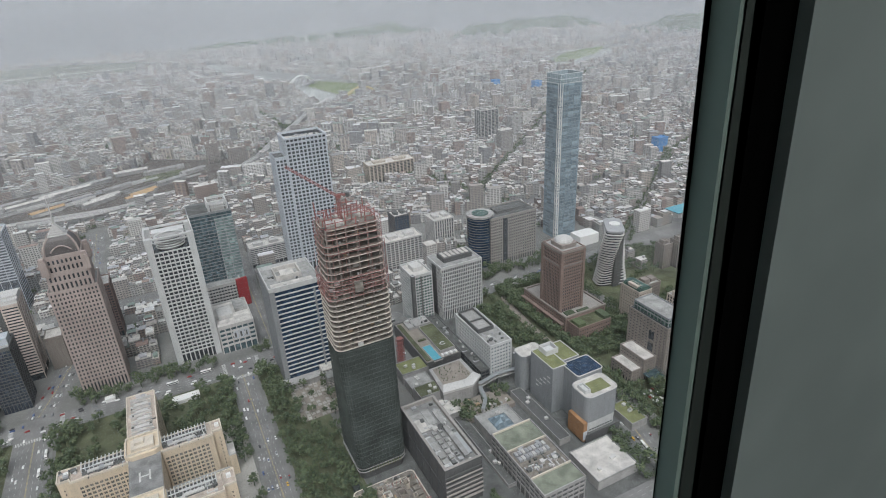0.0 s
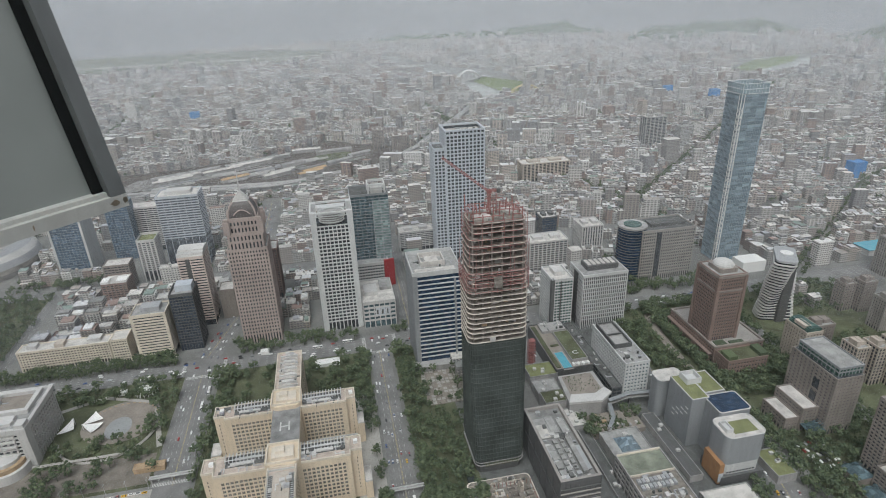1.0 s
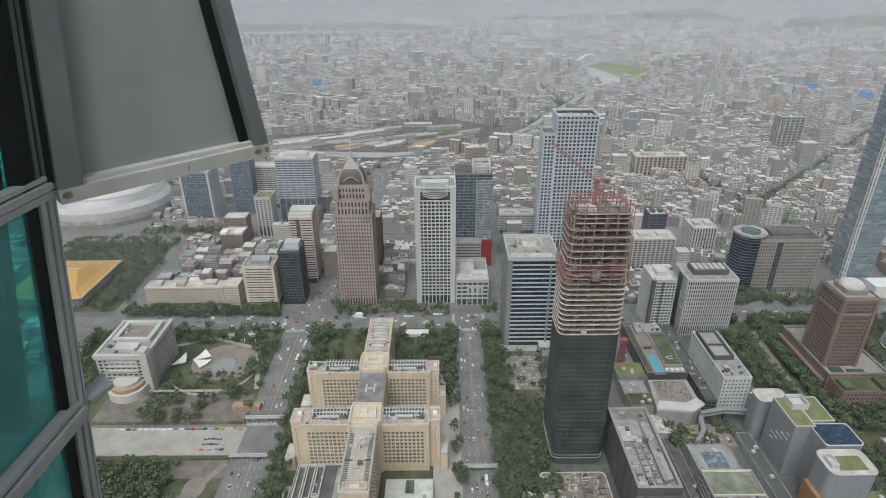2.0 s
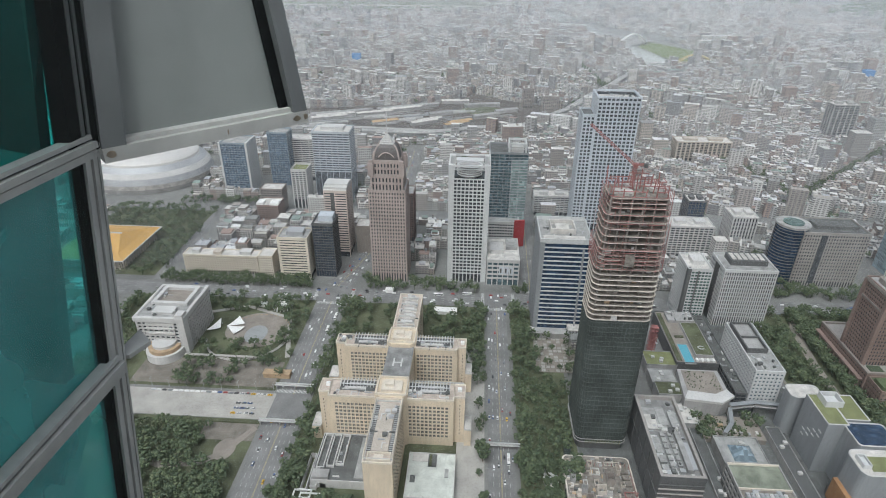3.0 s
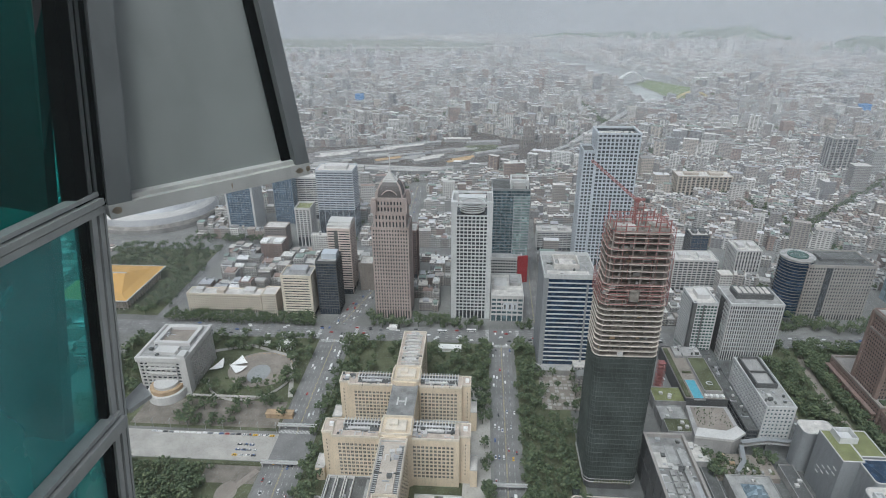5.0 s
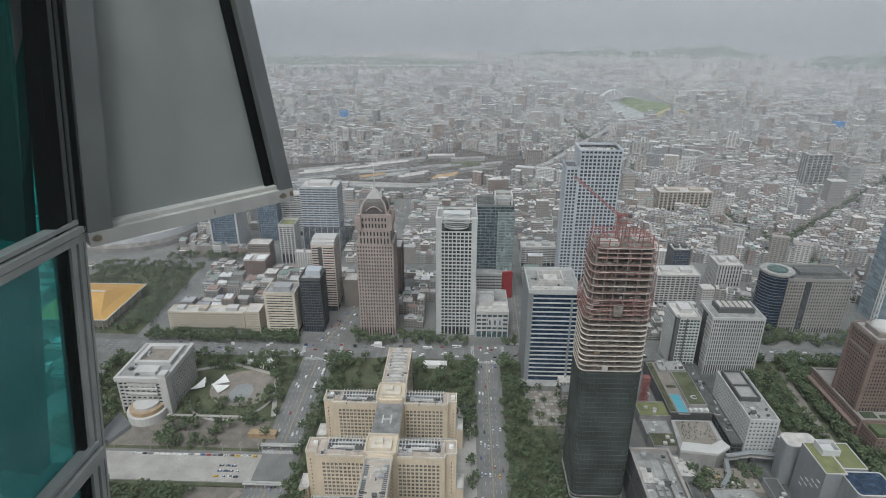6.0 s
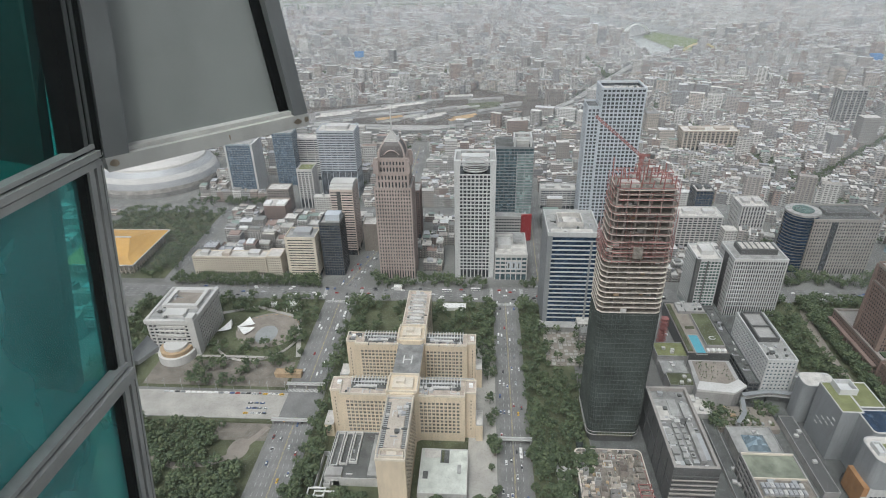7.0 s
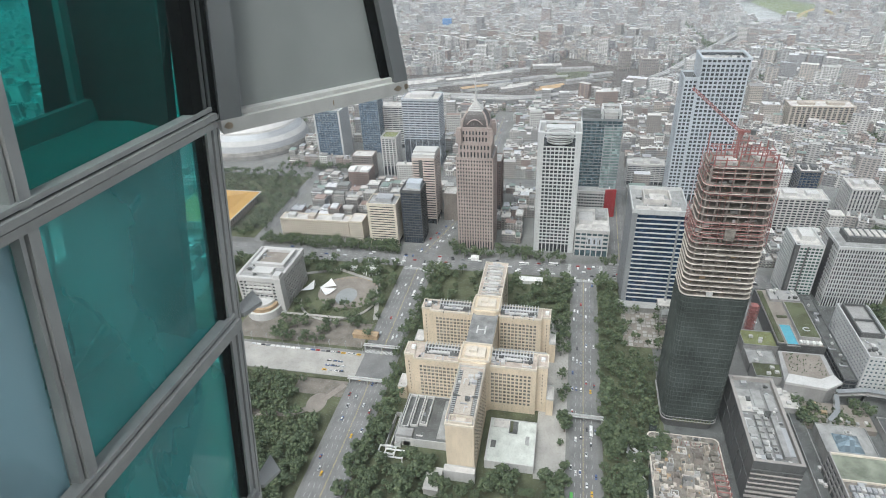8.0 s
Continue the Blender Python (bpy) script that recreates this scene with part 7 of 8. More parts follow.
for _ in range(95):  # estates: short rows of slabs
    cx, cy, th = rng.uniform(-1500, 3000), rng.uniform(1250, 4200), rng.choice([0.0, -0.3, 0.15, -0.5])
    h, n = rng.uniform(24, 46), rng.integers(3, 8)
    w, l = rng.uniform(22, 48), rng.uniform(13, 18)
    for i in range(n):
        for j in range(rng.integers(1, 3)):
            u, v = (w + 6) * i, (l + 24) * j
            tall_extra.append((cx + u * math.cos(th) - v * math.sin(th), cy + u * math.sin(th) + v * math.cos(th), w, l, h + rng.uniform(-2, 4), th, 0))
TE = np.array(tall_extra)
TE = TE[free(TE[:, 0], TE[:, 1], 14)]
FAR = np.vstack([FAR, TE])


def city_mesh(name, rows, sheds):
    """Many plain flats in one mesh: walls and roofs as separate shells, with sheet-metal sheds on the roofs."""
    V, F, MI = [], [], []

    def add(x, y, w, l, z0, z1, th, wall, roof, ov=0.0, tilt=0.0):
        c_, s_ = math.cos(th), math.sin(th)
        b0 = len(V)
        cs = [(x + u * c_ - v * s_, y + u * s_ + v * c_) for u, v in ((-w / 2, -l / 2), (w / 2, -l / 2), (w / 2, l / 2), (-w / 2, l / 2))]
        V.extend([(*p, z0) for p in cs] + [(*p, z1) for p in cs])
        for i in range(4):
            F.append((b0 + i, b0 + (i + 1) % 4, b0 + 4 + (i + 1) % 4, b0 + 4 + i))
            MI.append(wall)
        b1 = len(V)
        cs = [(x + u * c_ - v * s_, y + u * s_ + v * c_) for u, v in ((-w / 2 - ov, -l / 2 - ov), (w / 2 + ov, -l / 2 - ov), (w / 2 + ov, l / 2 + ov), (-w / 2 - ov, l / 2 + ov))]
        V.extend([(*p, z1 + (0.02 if i < 2 else 0.02 + tilt)) for i, p in enumerate(cs)])
        F.append((b1, b1 + 1, b1 + 2, b1 + 3))
        MI.append(roof)

    for x, y, w, l, h, th, _ in rows:
        add(x, y, w, l, 0, h, th, 0, 1)
        if h < 26 and rng.uniform() < sheds:
            k = rng.uniform(0.45, 0.95)
            add(x + rng.uniform(-1, 1), y + rng.uniform(-1, 1), w * k, l * rng.uniform(0.4, 0.9), h, h + rng.uniform(2.2, 3.4), th, 0, 1, 0.4, rng.uniform(-0.6, 0.9))
        if rng.uniform() < 0.45:
            q = rng.uniform(1.8, 3.6) * (1.6 if h >= 26 else 1)
            add(x + rng.uniform(-w / 3, w / 3), y + rng.uniform(-l / 3, l / 3), q, q, h, h + rng.uniform(3.5, 6), th, 0, 1)
    me = bpy.data.meshes.new(name)
    me.from_pydata(V, [], F)
    me.polygons.foreach_set("material_index", MI)
    me.materials.append(MAT["fabric"])
    me.materials.append(MAT["roofs"])
    ob = new(name, me)
    return tagged(ob, "dense low flats with sheet-metal roofs filling the plain", "city blocks", kind="stuff")


city_mesh("city_blocks", FAR, 0.6)


def low_flats(x, y, w, l, h, th):
    """One of the nearer blocks of flats: walls, ledges at the floors, roof, parapet, sheds and tanks."""
    t = thing("low_flats", "old low block of flats with sheet-metal roof sheds", "apartment building", (x, y, 0), "low flats")
    t.rotation_euler[2] = th
    bm = bmesh.new()
    box(bm, -w / 2, w / 2, -l / 2, l / 2, 0, h)
    part("body", bm, "fabric_o", t)
    bm = bmesh.new()
    for k in range(1, int(h / 3.3) + 1):
        box(bm, -w / 2 - 0.1, w / 2 + 0.1, -l / 2 - 0.9, -l / 2 + 0.05, 3.3 * k - 0.5, 3.3 * k + 0.5)
    part("balcony_front", bm, "fabric_o", t)
    bm = bmesh.new()
    ring(bm, -w / 2 - 0.05, w / 2 + 0.05, -l / 2 - 0.05, l / 2 + 0.05, 0.35, h, h + 1.0)
    box(bm, -w / 2 + 0.3, w / 2 - 0.3, -l / 2 + 0.3, l / 2 - 0.3, h, h + 0.1)
    part("roof", bm, "roofs_o", t)
    if rng.uniform() < 0.75:
        k, d = rng.uniform(0.45, 0.9), rng.uniform(0.4, 0.85)
        bm = bmesh.new()
        box(bm, -w * k / 2, w * k / 2, -l * d / 2, l * d / 2, h + 0.1, h + 2.4)
        hi = [bm.verts.new(p) for p in ((-w * k / 2 - 0.4, -l * d / 2 - 0.4, h + 2.42), (w * k / 2 + 0.4, -l * d / 2 - 0.4, h + 2.42), (w * k / 2 + 0.4, l * d / 2 + 0.4, h + 3.2), (-w * k / 2 - 0.4, l * d / 2 + 0.4, h + 3.2))]
        bm.faces.new(hi)
        part("roof_shed", bm, "roofs_o", t)
    bm = bmesh.new()
    prism(bm, disc(rng.uniform(-w / 4, w / 4), l / 3, 1.1, 10), h + 0.1, h + rng.uniform(4, 5.5))
    part("water_tank", bm, "steelgrey", t)


for x, y, w, l, h, th, _ in NEAR:
    low_flats(x, y, w, l, h, th)
y = 668.0
for row in range(5):  # the packed flats behind the long cream block
    x = -366.0 + 4 * (row % 2)
    while x < -222:
        w = rng.uniform(14, 19)
        if rng.uniform() > 0.08:
            low_flats(x + w / 2, y, w - 0.8, rng.uniform(13, 16), rng.choice([15, 18, 18, 21, 24, 28]), 0.0)
        x += w
    y += rng.choice([16.5, 18, 22])

# ---------------- trees ----------------
def tree_parts(seed, h, r, clumps, quads):
    """Meshes of a trunk with limbs and of a crown of uneven leaf clumps with gaps."""
    q = random.Random(seed)
    bt = bmesh.new()
    prism(bt, disc(0, 0, 0.28 * h / 10, 7), 0, h * 0.45, 0, disc(0.1, 0, 0.17 * h / 10, 7))
    heads = []
    for i in range(clumps):
        a, e = q.uniform(0, 6.283), q.uniform(0, 1)
        rad = r * (0.25 + 0.6 * math.sqrt(q.random()))
        z = h * (0.42 + 0.5 * e)
        k = math.sqrt(max(0.1, 1 - (2 * e - 0.9) ** 2))
        heads.append(Vector((rad * k * math.cos(a), rad * k * math.sin(a), z)))
    for p in heads[:6]:
        bar(bt, (0.05, 0, h * 0.4), p * 0.9, 0.09 * h / 10)
    bc = bmesh.new()
    for p in heads:
        s = r * q.uniform(0.15, 0.27)
        g = bmesh.ops.create_icosphere(bc, subdivisions=2, radius=s)
        for v in g["verts"]:
            v.co = Vector((v.co.x, v.co.y, v.co.z * 0.7)) * q.uniform(0.72, 1.12) + p
    for i in range(quads):
        p = q.choice(heads)
        d = Vector((q.gauss(0, 1), q.gauss(0, 1), q.gauss(0, 0.8))).normalized()
        c = p + d * r * q.uniform(0.16, 0.32)
        u = Vector((q.gauss(0, 1), q.gauss(0, 1), q.gauss(0, 1))).normalized()
        w = u.cross(d).normalized()
        s = r * q.uniform(0.035, 0.085)
        vs = [bc.verts.new(c + s * (a * u + b * w)) for a, b in ((-1, -0.6), (1, -0.8), (0.8, 0.9), (-0.7, 1))]
        bc.faces.new(vs)
    return mesh("trunk", bt, "bark"), mesh("crown", bc, "leaf")


KINDS = [tree_parts(11 + i, h, r, c, q_) for i, (h, r, c, q_) in enumerate(((11, 4.6, 44, 620), (9, 4.0, 36, 520), (13, 5.4, 52, 700), (7.5, 3.0, 28, 380)))]
tr_ = random.Random(21)
spots = []


def grove(x0, x1, y0, y1, step, keep=1.0, holes=()):
    y = y0
    while y < y1:
        x = x0
        while x < x1:
            px, py = x + tr_.uniform(-0.45, 0.45) * step, y + tr_.uniform(-0.45, 0.45) * step
            if tr_.random() < keep and not any(a < px < b and c < py < d for a, b, c, d in holes):
                spots.append((px, py))
            x += step
        y += step


CHB = [(-130, 5, 355, 460), (-80, -44, 286, 528), (-124, -70, 308, 365), (-50, -2, 296, 350)]
grove(47, 66, 255, 575, 7.5, 0.93)
grove(66, 112, 440, 530, 8, 0.35)
grove(66, 82, 255, 440, 8, 0.8)
grove(-146, -127, 250, 578, 7.5, 0.85)
grove(-127, 14, 470, 576, 8.5, 0.6, CHB + [(-40, -18, 555, 575), (-110, -95, 500, 560)])
grove(-127, 14, 248, 300, 8, 0.7, CHB)
grove(6, 16, 440, 575, 7, 0.7)
grove(13, 17, 260, 420, 8, 0.7)
grove(-395, -187, 228, 374, 7, 0.92, [(-226, -187, 330, 380), (-330, -300, 228, 262)])
grove(-395, -187, 556, 578, 8, 0.75)
grove(-285, -187, 424, 556, 7.5, 0.5, [(-290, -206, 490, 548), (-345, -284, 462, 540), (-230, -187, 420, 450), (-290, -220, 458, 468)])
grove(-395, -345, 420, 556, 8, 0.7)
grove(-380, -196, 606, 624, 6.5, 0.95)
grove(-132, 70, 609, 626, 7, 0.72, [(10, 50, 600, 640)])
grove(-560, -408, 622, 824, 9, 0.7, [(-555, -438, 615, 735)])
grove(366, 470, 540, 592, 7, 0.95, [(374, 440, 430, 545)])
grove(330, 510, 623, 650, 7.5, 0.75)
grove(82, 94, 330, 440, 7, 0.75)
grove(318, 347, 440, 590, 6.5, 0.8, [(326, 338, 555, 600)])
grove(362, 376, 430, 590, 6.5, 0.85, [(374, 440, 430, 545)])
grove(208, 246, 386, 408, 6, 0.4)
grove(176, 186, 250, 300, 6, 0.5)
grove(366, 376, 420, 585, 7, 0.95)
grove(438, 470, 420, 585, 7.5, 0.9)
grove(440, 640, 400, 470, 8.5, 0.55, [(455, 700, 380, 416), (455, 515, 428, 480), (596, 690, 448, 490)])
grove(440, 640, 540, 592, 8.5, 0.75, [(480, 545, 505, 560)])
grove(540, 600, 520, 560, 9, 0.35)
grove(366, 460, 405, 436, 7, 0.95)
grove(470, 600, 250, 330, 8, 0.6)
grove(366, 410, 300, 342, 8, 0.5, [(385, 405, 255, 302)])
grove(438, 470, 250, 420, 7.5, 0.85)
grove(302, 322, 250, 306, 7.5, 0.85)
grove(366, 384, 250, 300, 8, 0.8)
grove(408, 436, 300, 345, 8, 0.7)
grove(366, 440, 340, 372, 8, 0.55, [(374, 440, 340, 352)])
grove(-420, -395, 640, 830, 9, 0.5)
grove(-470, -330, 846, 884, 8, 0.6)
grove(350, 366, 230, 420, 7.5, 0.85)
grove(252, 262, 400, 420, 7, 0.9)
grove(206, 212, 384, 412, 7, 0.9)
order = sorted(spots, key=lambda p: p[0] ** 2 + p[1] ** 2)
NAMED = order[:270]
for i, (x, y) in enumerate(NAMED):
    tk, cr_ = KINDS[tr_.randrange(4)]
    s = tr_.uniform(1.05, 1.5)
    t = thing("tree", "broad leafy green street and park tree", "tree", (x, y, 0.1), "trees")
    t.rotation_euler[2], t.scale = tr_.uniform(0, 6.28), (s, s, s * tr_.uniform(0.85, 1.15))
    again("trunk", tk, t, (0, 0, 0))
    again("crown", cr_, t, (0, 0, 0))
# the rest of the trees, and scattered ones among the houses, as one wood
small = []
for h, r, sd in ((9, 4.2, 1), (7, 3.2, 2), (11, 5.0, 3)):
    q = random.Random(sd)
    bm = bmesh.new()
    prism(bm, disc(0, 0, 0.25, 5), 0, h * 0.5)
    for i in range(16):
        a, e = q.uniform(0, 6.28), q.random()
        p = Vector((r * 0.75 * math.cos(a) * math.sqrt(q.random()), r * 0.75 * math.sin(a) * math.sqrt(q.random()), h * (0.45 + 0.45 * e)))
        g = bmesh.ops.create_icosphere(bm, subdivisions=1, radius=r * q.uniform(0.2, 0.34))
        for v in g["verts"]:
            v.co = Vector((v.co.x, v.co.y, v.co.z * 0.75)) * q.uniform(0.65, 1.3) + p
    for i in range(40):
        a, e = q.uniform(0, 6.28), q.random()
        c = Vector((r * math.cos(a) * q.uniform(0.6, 1), r * math.sin(a) * q.uniform(0.6, 1), h * (0.4 + 0.6 * e)))
        u, w = Vector((q.gauss(0, 1), q.gauss(0, 1), 0)).normalized(), Vector((q.gauss(0, 0.4), q.gauss(0, 0.4), 1)).normalized()
        bm.faces.new([bm.verts.new(c + 0.45 * (a_ * u + b_ * w)) for a_, b_ in ((-1, -0.6), (1, -0.8), (0.8, 0.9), (-0.7, 1))])
    bm.verts.index_update()
    small.append((np.array([v.co[:] for v in bm.verts]), [tuple(v.index for v in f.verts) for f in bm.faces]))
    bm.free()
rest = list(order[270:])
for line in LINED:
    for (x0, y0), (x1, y1) in zip(line, line[1:]):
        d = math.hypot(x1 - x0, y1 - y0)
        for i in range(int(d / 11)):
            for off in (-6, 6):
                rest.append((x0 + (x1 - x0) * i * 11 / d - (y1 - y0) / d * off + tr_.uniform(-1.5, 1.5), y0 + (y1 - y0) * i * 11 / d + (x1 - x0) / d * off + tr_.uniform(-1.5, 1.5)))
px, py = rng.uniform(-1300, 2300, 16000), rng.uniform(620, 2900, 16000)
clump = np.array([noise.noise((x * 0.006, y * 0.006, 3.3)) for x, y in zip(px, py)])
ok = free(px, py, 2.0) & (clump > 0.0)
rest += list(zip(px[ok][:4600], py[ok][:4600]))
V, F, nv = [], [], 0
for i, (x, y) in enumerate(rest):
    vs, fs = small[tr_.randrange(3)]
    a, s = tr_.uniform(0, 6.28), tr_.uniform(0.9, 1.4)
    c_, s_ = math.cos(a) * s, math.sin(a) * s
    V.append(np.column_stack([vs[:, 0] * c_ - vs[:, 1] * s_ + x, vs[:, 0] * s_ + vs[:, 1] * c_ + y, vs[:, 2] * s]))
    F.extend([tuple(k + nv for k in f) for f in fs])
    nv += len(vs)
me = bpy.data.meshes.new("woodland")
me.from_pydata(np.vstack(V).tolist(), [], F)
me.materials.append(MAT["leaf"])
tagged(new("woodland", me), "dark green trees scattered through parks and streets", "trees", kind="stuff")

# ---------------- road paint ----------------
def along_line(line, step):
    """Points and headings at even steps along a line."""
    out = []
    for (x0, y0), (x1, y1) in zip(line, line[1:]):
        d = math.hypot(x1 - x0, y1 - y0)
        n = max(1, int(d / step))
        for i in range(n):
            u = i / n
            out.append((x0 + (x1 - x0) * u, y0 + (y1 - y0) * u, (x1 - x0) / d, (y1 - y0) / d))
    return out


bm = bmesh.new()
for k, (nm, line, w) in enumerate(ROADS):
    lanes = int(w / 4.2)
    z = 0.05 + 0.006 * k
    for x, y, dx, dy in along_line(line, 9.0):
        for j in range(1, lanes):
            off = -w / 2 + w * j / lanes
            if abs(off) < 1.5:
                continue
            px, py = x - dy * off, y + dx * off
            prism(bm, [(px + dy * 0.12, py - dx * 0.12), (px + dx * 4 + dy * 0.12, py + dy * 4 - dx * 0.12), (px + dx * 4 - dy * 0.12, py + dy * 4 + dx * 0.12), (px - dy * 0.12, py + dx * 0.12)], z + 0.002, z + 0.012)
tagged(part("lane_mark", bm, "line"), "white dashed lane paint on the roads", "road paint", kind="stuff")
bm = bmesh.new()
for k, (nm, line, w) in enumerate(ROADS[:4] + ROADS[6:7]):
    z = 0.10
    for (x0, y0), (x1, y1) in zip(line, line[1:]):
        d = math.hypot(x1 - x0, y1 - y0)
        dx, dy = (x1 - x0) / d, (y1 - y0) / d
        for off in (-0.35, 0.35):
            prism(bm, [(x0 - dy * off + dy * 0.1, y0 + dx * off - dx * 0.1), (x1 - dy * off + dy * 0.1, y1 + dx * off - dx * 0.1), (x1 - dy * off - dy * 0.1, y1 + dx * off + dx * 0.1), (x0 - dy * off - dy * 0.1, y0 + dx * off + dx * 0.1)], z, z + 0.012)
tagged(part("centre_mark", bm, "yline"), "double yellow centre lines on the roads", "road paint", kind="stuff")


def crossing(x0, x1, y0, y1, along_x):
    """A zebra crossing: bars over the rectangle."""
    bm = bmesh.new()
    if along_x:
        n = int((x1 - x0) / 1.3)
        for i in range(n):
            box(bm, x0 + 1.3 * i, x0 + 1.3 * i + 0.65, y0, y1, 0.12, 0.14)
    else:
        n = int((y1 - y0) / 1.3)
        for i in range(n):
            box(bm, x0, x1, y0 + 1.3 * i, y0 + 1.3 * i + 0.65, 0.12, 0.14)
    tagged(part("zebra_crossing", bm, "line"), "white zebra crossing across the road", "road paint", "zebra crossings", "structure")


for a in ((-182, -150, 380, 384, True), (-182, -150, 418, 422, True), (-182, -150, 572, 577, True), (18, 43, 572, 577, True), (-190, -186, 580, 606, False), (-146, -142, 582, 608, False), (12, 16, 583, 609, False), (48, 52, 583, 609, False), (18, 43, 366, 370, True), (60, 84, 613, 617, True)):
    crossing(*a)
for x0, x1, y0, y1 in ((-181.9, -148, 385, 416), (-181.5, -147, 578, 610), (18, 43, 578, 610)):
    slab("road_junction", rect(x0, x1, y0, y1), "road", 0.16, "open asphalt junction", "road", thick=0.12)

# footbridges over the avenue and the boulevard
for x0, x1, y in ((-184, -147, 376), (-184, -147, 423), (14, 46, 362)):
    t = thing("footbridge", "white footbridge over the road", "footbridge", ((x0 + x1) / 2, y, 0), "footbridges")
    w = (x1 - x0) / 2
    bm = bmesh.new()
    box(bm, -w, w, -1.6, 1.6, 5.2, 5.7)
    part("deck", bm, "greyconc", t)
    for s in (-1.6, 1.5):
        bm = bmesh.new()
        box(bm, -w, w, s, s + 0.12, 5.7, 6.8)
        part("parapet", bm, "white", t)
    for s in (-w + 1, 0, w - 1):
        bm = bmesh.new()
        box(bm, s - 0.5, s + 0.5, -0.6, 0.6, 0, 5.2)
        part("pier", bm, "greyconc", t)

# ---------------- traffic ----------------
PAINT = [(0.75, 0.75, 0.74), (0.55, 0.56, 0.57), (0.06, 0.06, 0.065), (0.70, 0.70, 0.70), (0.20, 0.21, 0.22), (0.78, 0.78, 0.77), (0.30, 0.05, 0.05), (0.08, 0.12, 0.25)]
MAT["paint"] = by_island("car_paint", PAINT, 0.3, 0.1, True)[0]
MAT["paint_i"] = by_island("car_paint_far", PAINT, 0.3, 0.1)[0]
MAT["taxi"] = surf("taxi_yellow", (0.72, 0.42, 0.03), 0.35, 0.04, 1, 3, streak=False)
MAT["busgreen"] = surf("bus_green", (0.12, 0.42, 0.10), 0.4, 0.05, 1, 3, streak=False)
MAT["tyre"] = surf("tyre", (0.02, 0.02, 0.02), 0.8, 0.05, 1, 3, streak=False)


def loft(bm, rows, mi=0):
    """A closed skin through rectangles (x0, x1, y0, y1, z)."""
    prev = None
    first = None
    for x0, x1, y0, y1, z in rows:
        v = [bm.verts.new(p) for p in ((x0, y0, z), (x1, y0, z), (x1, y1, z), (x0, y1, z))]
        if prev:
            for i in range(4):
                bm.faces.new((prev[i], prev[(i + 1) % 4], v[(i + 1) % 4], v[i])).material_index = mi
        else:
            first = v
        prev = v
    bm.faces.new(prev).material_index = mi
    bm.faces.new(first[::-1]).material_index = mi


bm = bmesh.new()
loft(bm, [(-0.82, 0.82, -2.2, 2.2, 0.28), (-0.9, 0.9, -2.3, 2.3, 0.55), (-0.86, 0.86, -2.2, 2.2, 0.85), (-0.80, 0.80, -2.0, 2.1, 0.95)])
M_BODY = mesh("body", bm, "paint")
bm = bmesh.new()
loft(bm, [(-0.82, 0.82, -2.2, 2.2, 0.28), (-0.9, 0.9, -2.3, 2.3, 0.55), (-0.86, 0.86, -2.2, 2.2, 0.85), (-0.80, 0.80, -2.0, 2.1, 0.95)])
M_TAXI = mesh("body", bm, "taxi")
bm = bmesh.new()
loft(bm, [(-0.78, 0.78, -1.75, 1.05, 0.952), (-0.66, 0.66, -1.25, 0.45, 1.40)])
M_CABIN = mesh("cabin", bm, "g_dark")
bm = bmesh.new()
loft(bm, [(-0.66, 0.66, -1.25, 0.45, 1.402), (-0.62, 0.62, -1.15, 0.38, 1.47)])
M_ROOF = mesh("car_roof", bm, "paint")
bm = bmesh.new()
loft(bm, [(-0.66, 0.66, -1.25, 0.45, 1.402), (-0.62, 0.62, -1.15, 0.38, 1.47)])
M_TROOF = mesh("car_roof", bm, "taxi")
bm = bmesh.new()
prism(bm, disc(0, 0, 0.33, 10), -0.11, 0.11)
bmesh.ops.rotate(bm, verts=bm.verts[:], cent=(0, 0, 0), matrix=Matrix.Rotation(math.pi / 2, 3, "Y"))
M_WHEEL = mesh("wheel", bm, "tyre")
cq = random.Random(5)


def car(x, y, heading, taxi, z=0.12):
    t = thing("car", "yellow taxi on the road" if taxi else "small car on the road", "car", (x, y, z), "cars")
    t["label"] = "yellow taxi saloon standing in traffic" if taxi else "family saloon car standing in traffic"
    t.rotation_euler[2] = heading
    again("body", M_TAXI if taxi else M_BODY, t, (0, 0, 0))
    again("cabin", M_CABIN, t, (0, 0, 0))
    again("roof", M_TROOF if taxi else M_ROOF, t, (0, 0, 0))
    for wx in (-0.8, 0.8):
        for wy in (-1.4, 1.4):
            again("wheel", M_WHEEL, t, (wx, wy, 0.33))


def bus(x, y, heading, mt, label):
    t = thing("bus", label, "bus", (x, y, 0.12), "buses")
    t.rotation_euler[2] = heading
    bm = bmesh.new()
    loft(bm, [(-1.2, 1.2, -5.6, 5.6, 0.4), (-1.25, 1.25, -5.7, 5.7, 1.4), (-1.25, 1.25, -5.7, 5.7, 2.7), (-1.1, 1.1, -5.5, 5.5, 3.1)])
    part("body", bm, mt, t)
    bm = bmesh.new()
    ring(bm, -1.27, 1.27, -5.72, 5.72, 0.1, 1.5, 2.4)
    part("window_band", bm, "g_dark", t)
    bm = bmesh.new()
    box(bm, -0.8, 0.8, -3, -0.5, 3.1, 3.4)
    part("roof_unit", bm, "offwhite", t)
    for wx in (-1.1, 1.1):
        for wy in (-3.6, 3.4):
            again("wheel", M_WHEEL, t, (wx, wy, 0.5), 0, (1.5, 1.5, 1.5))


lots = []
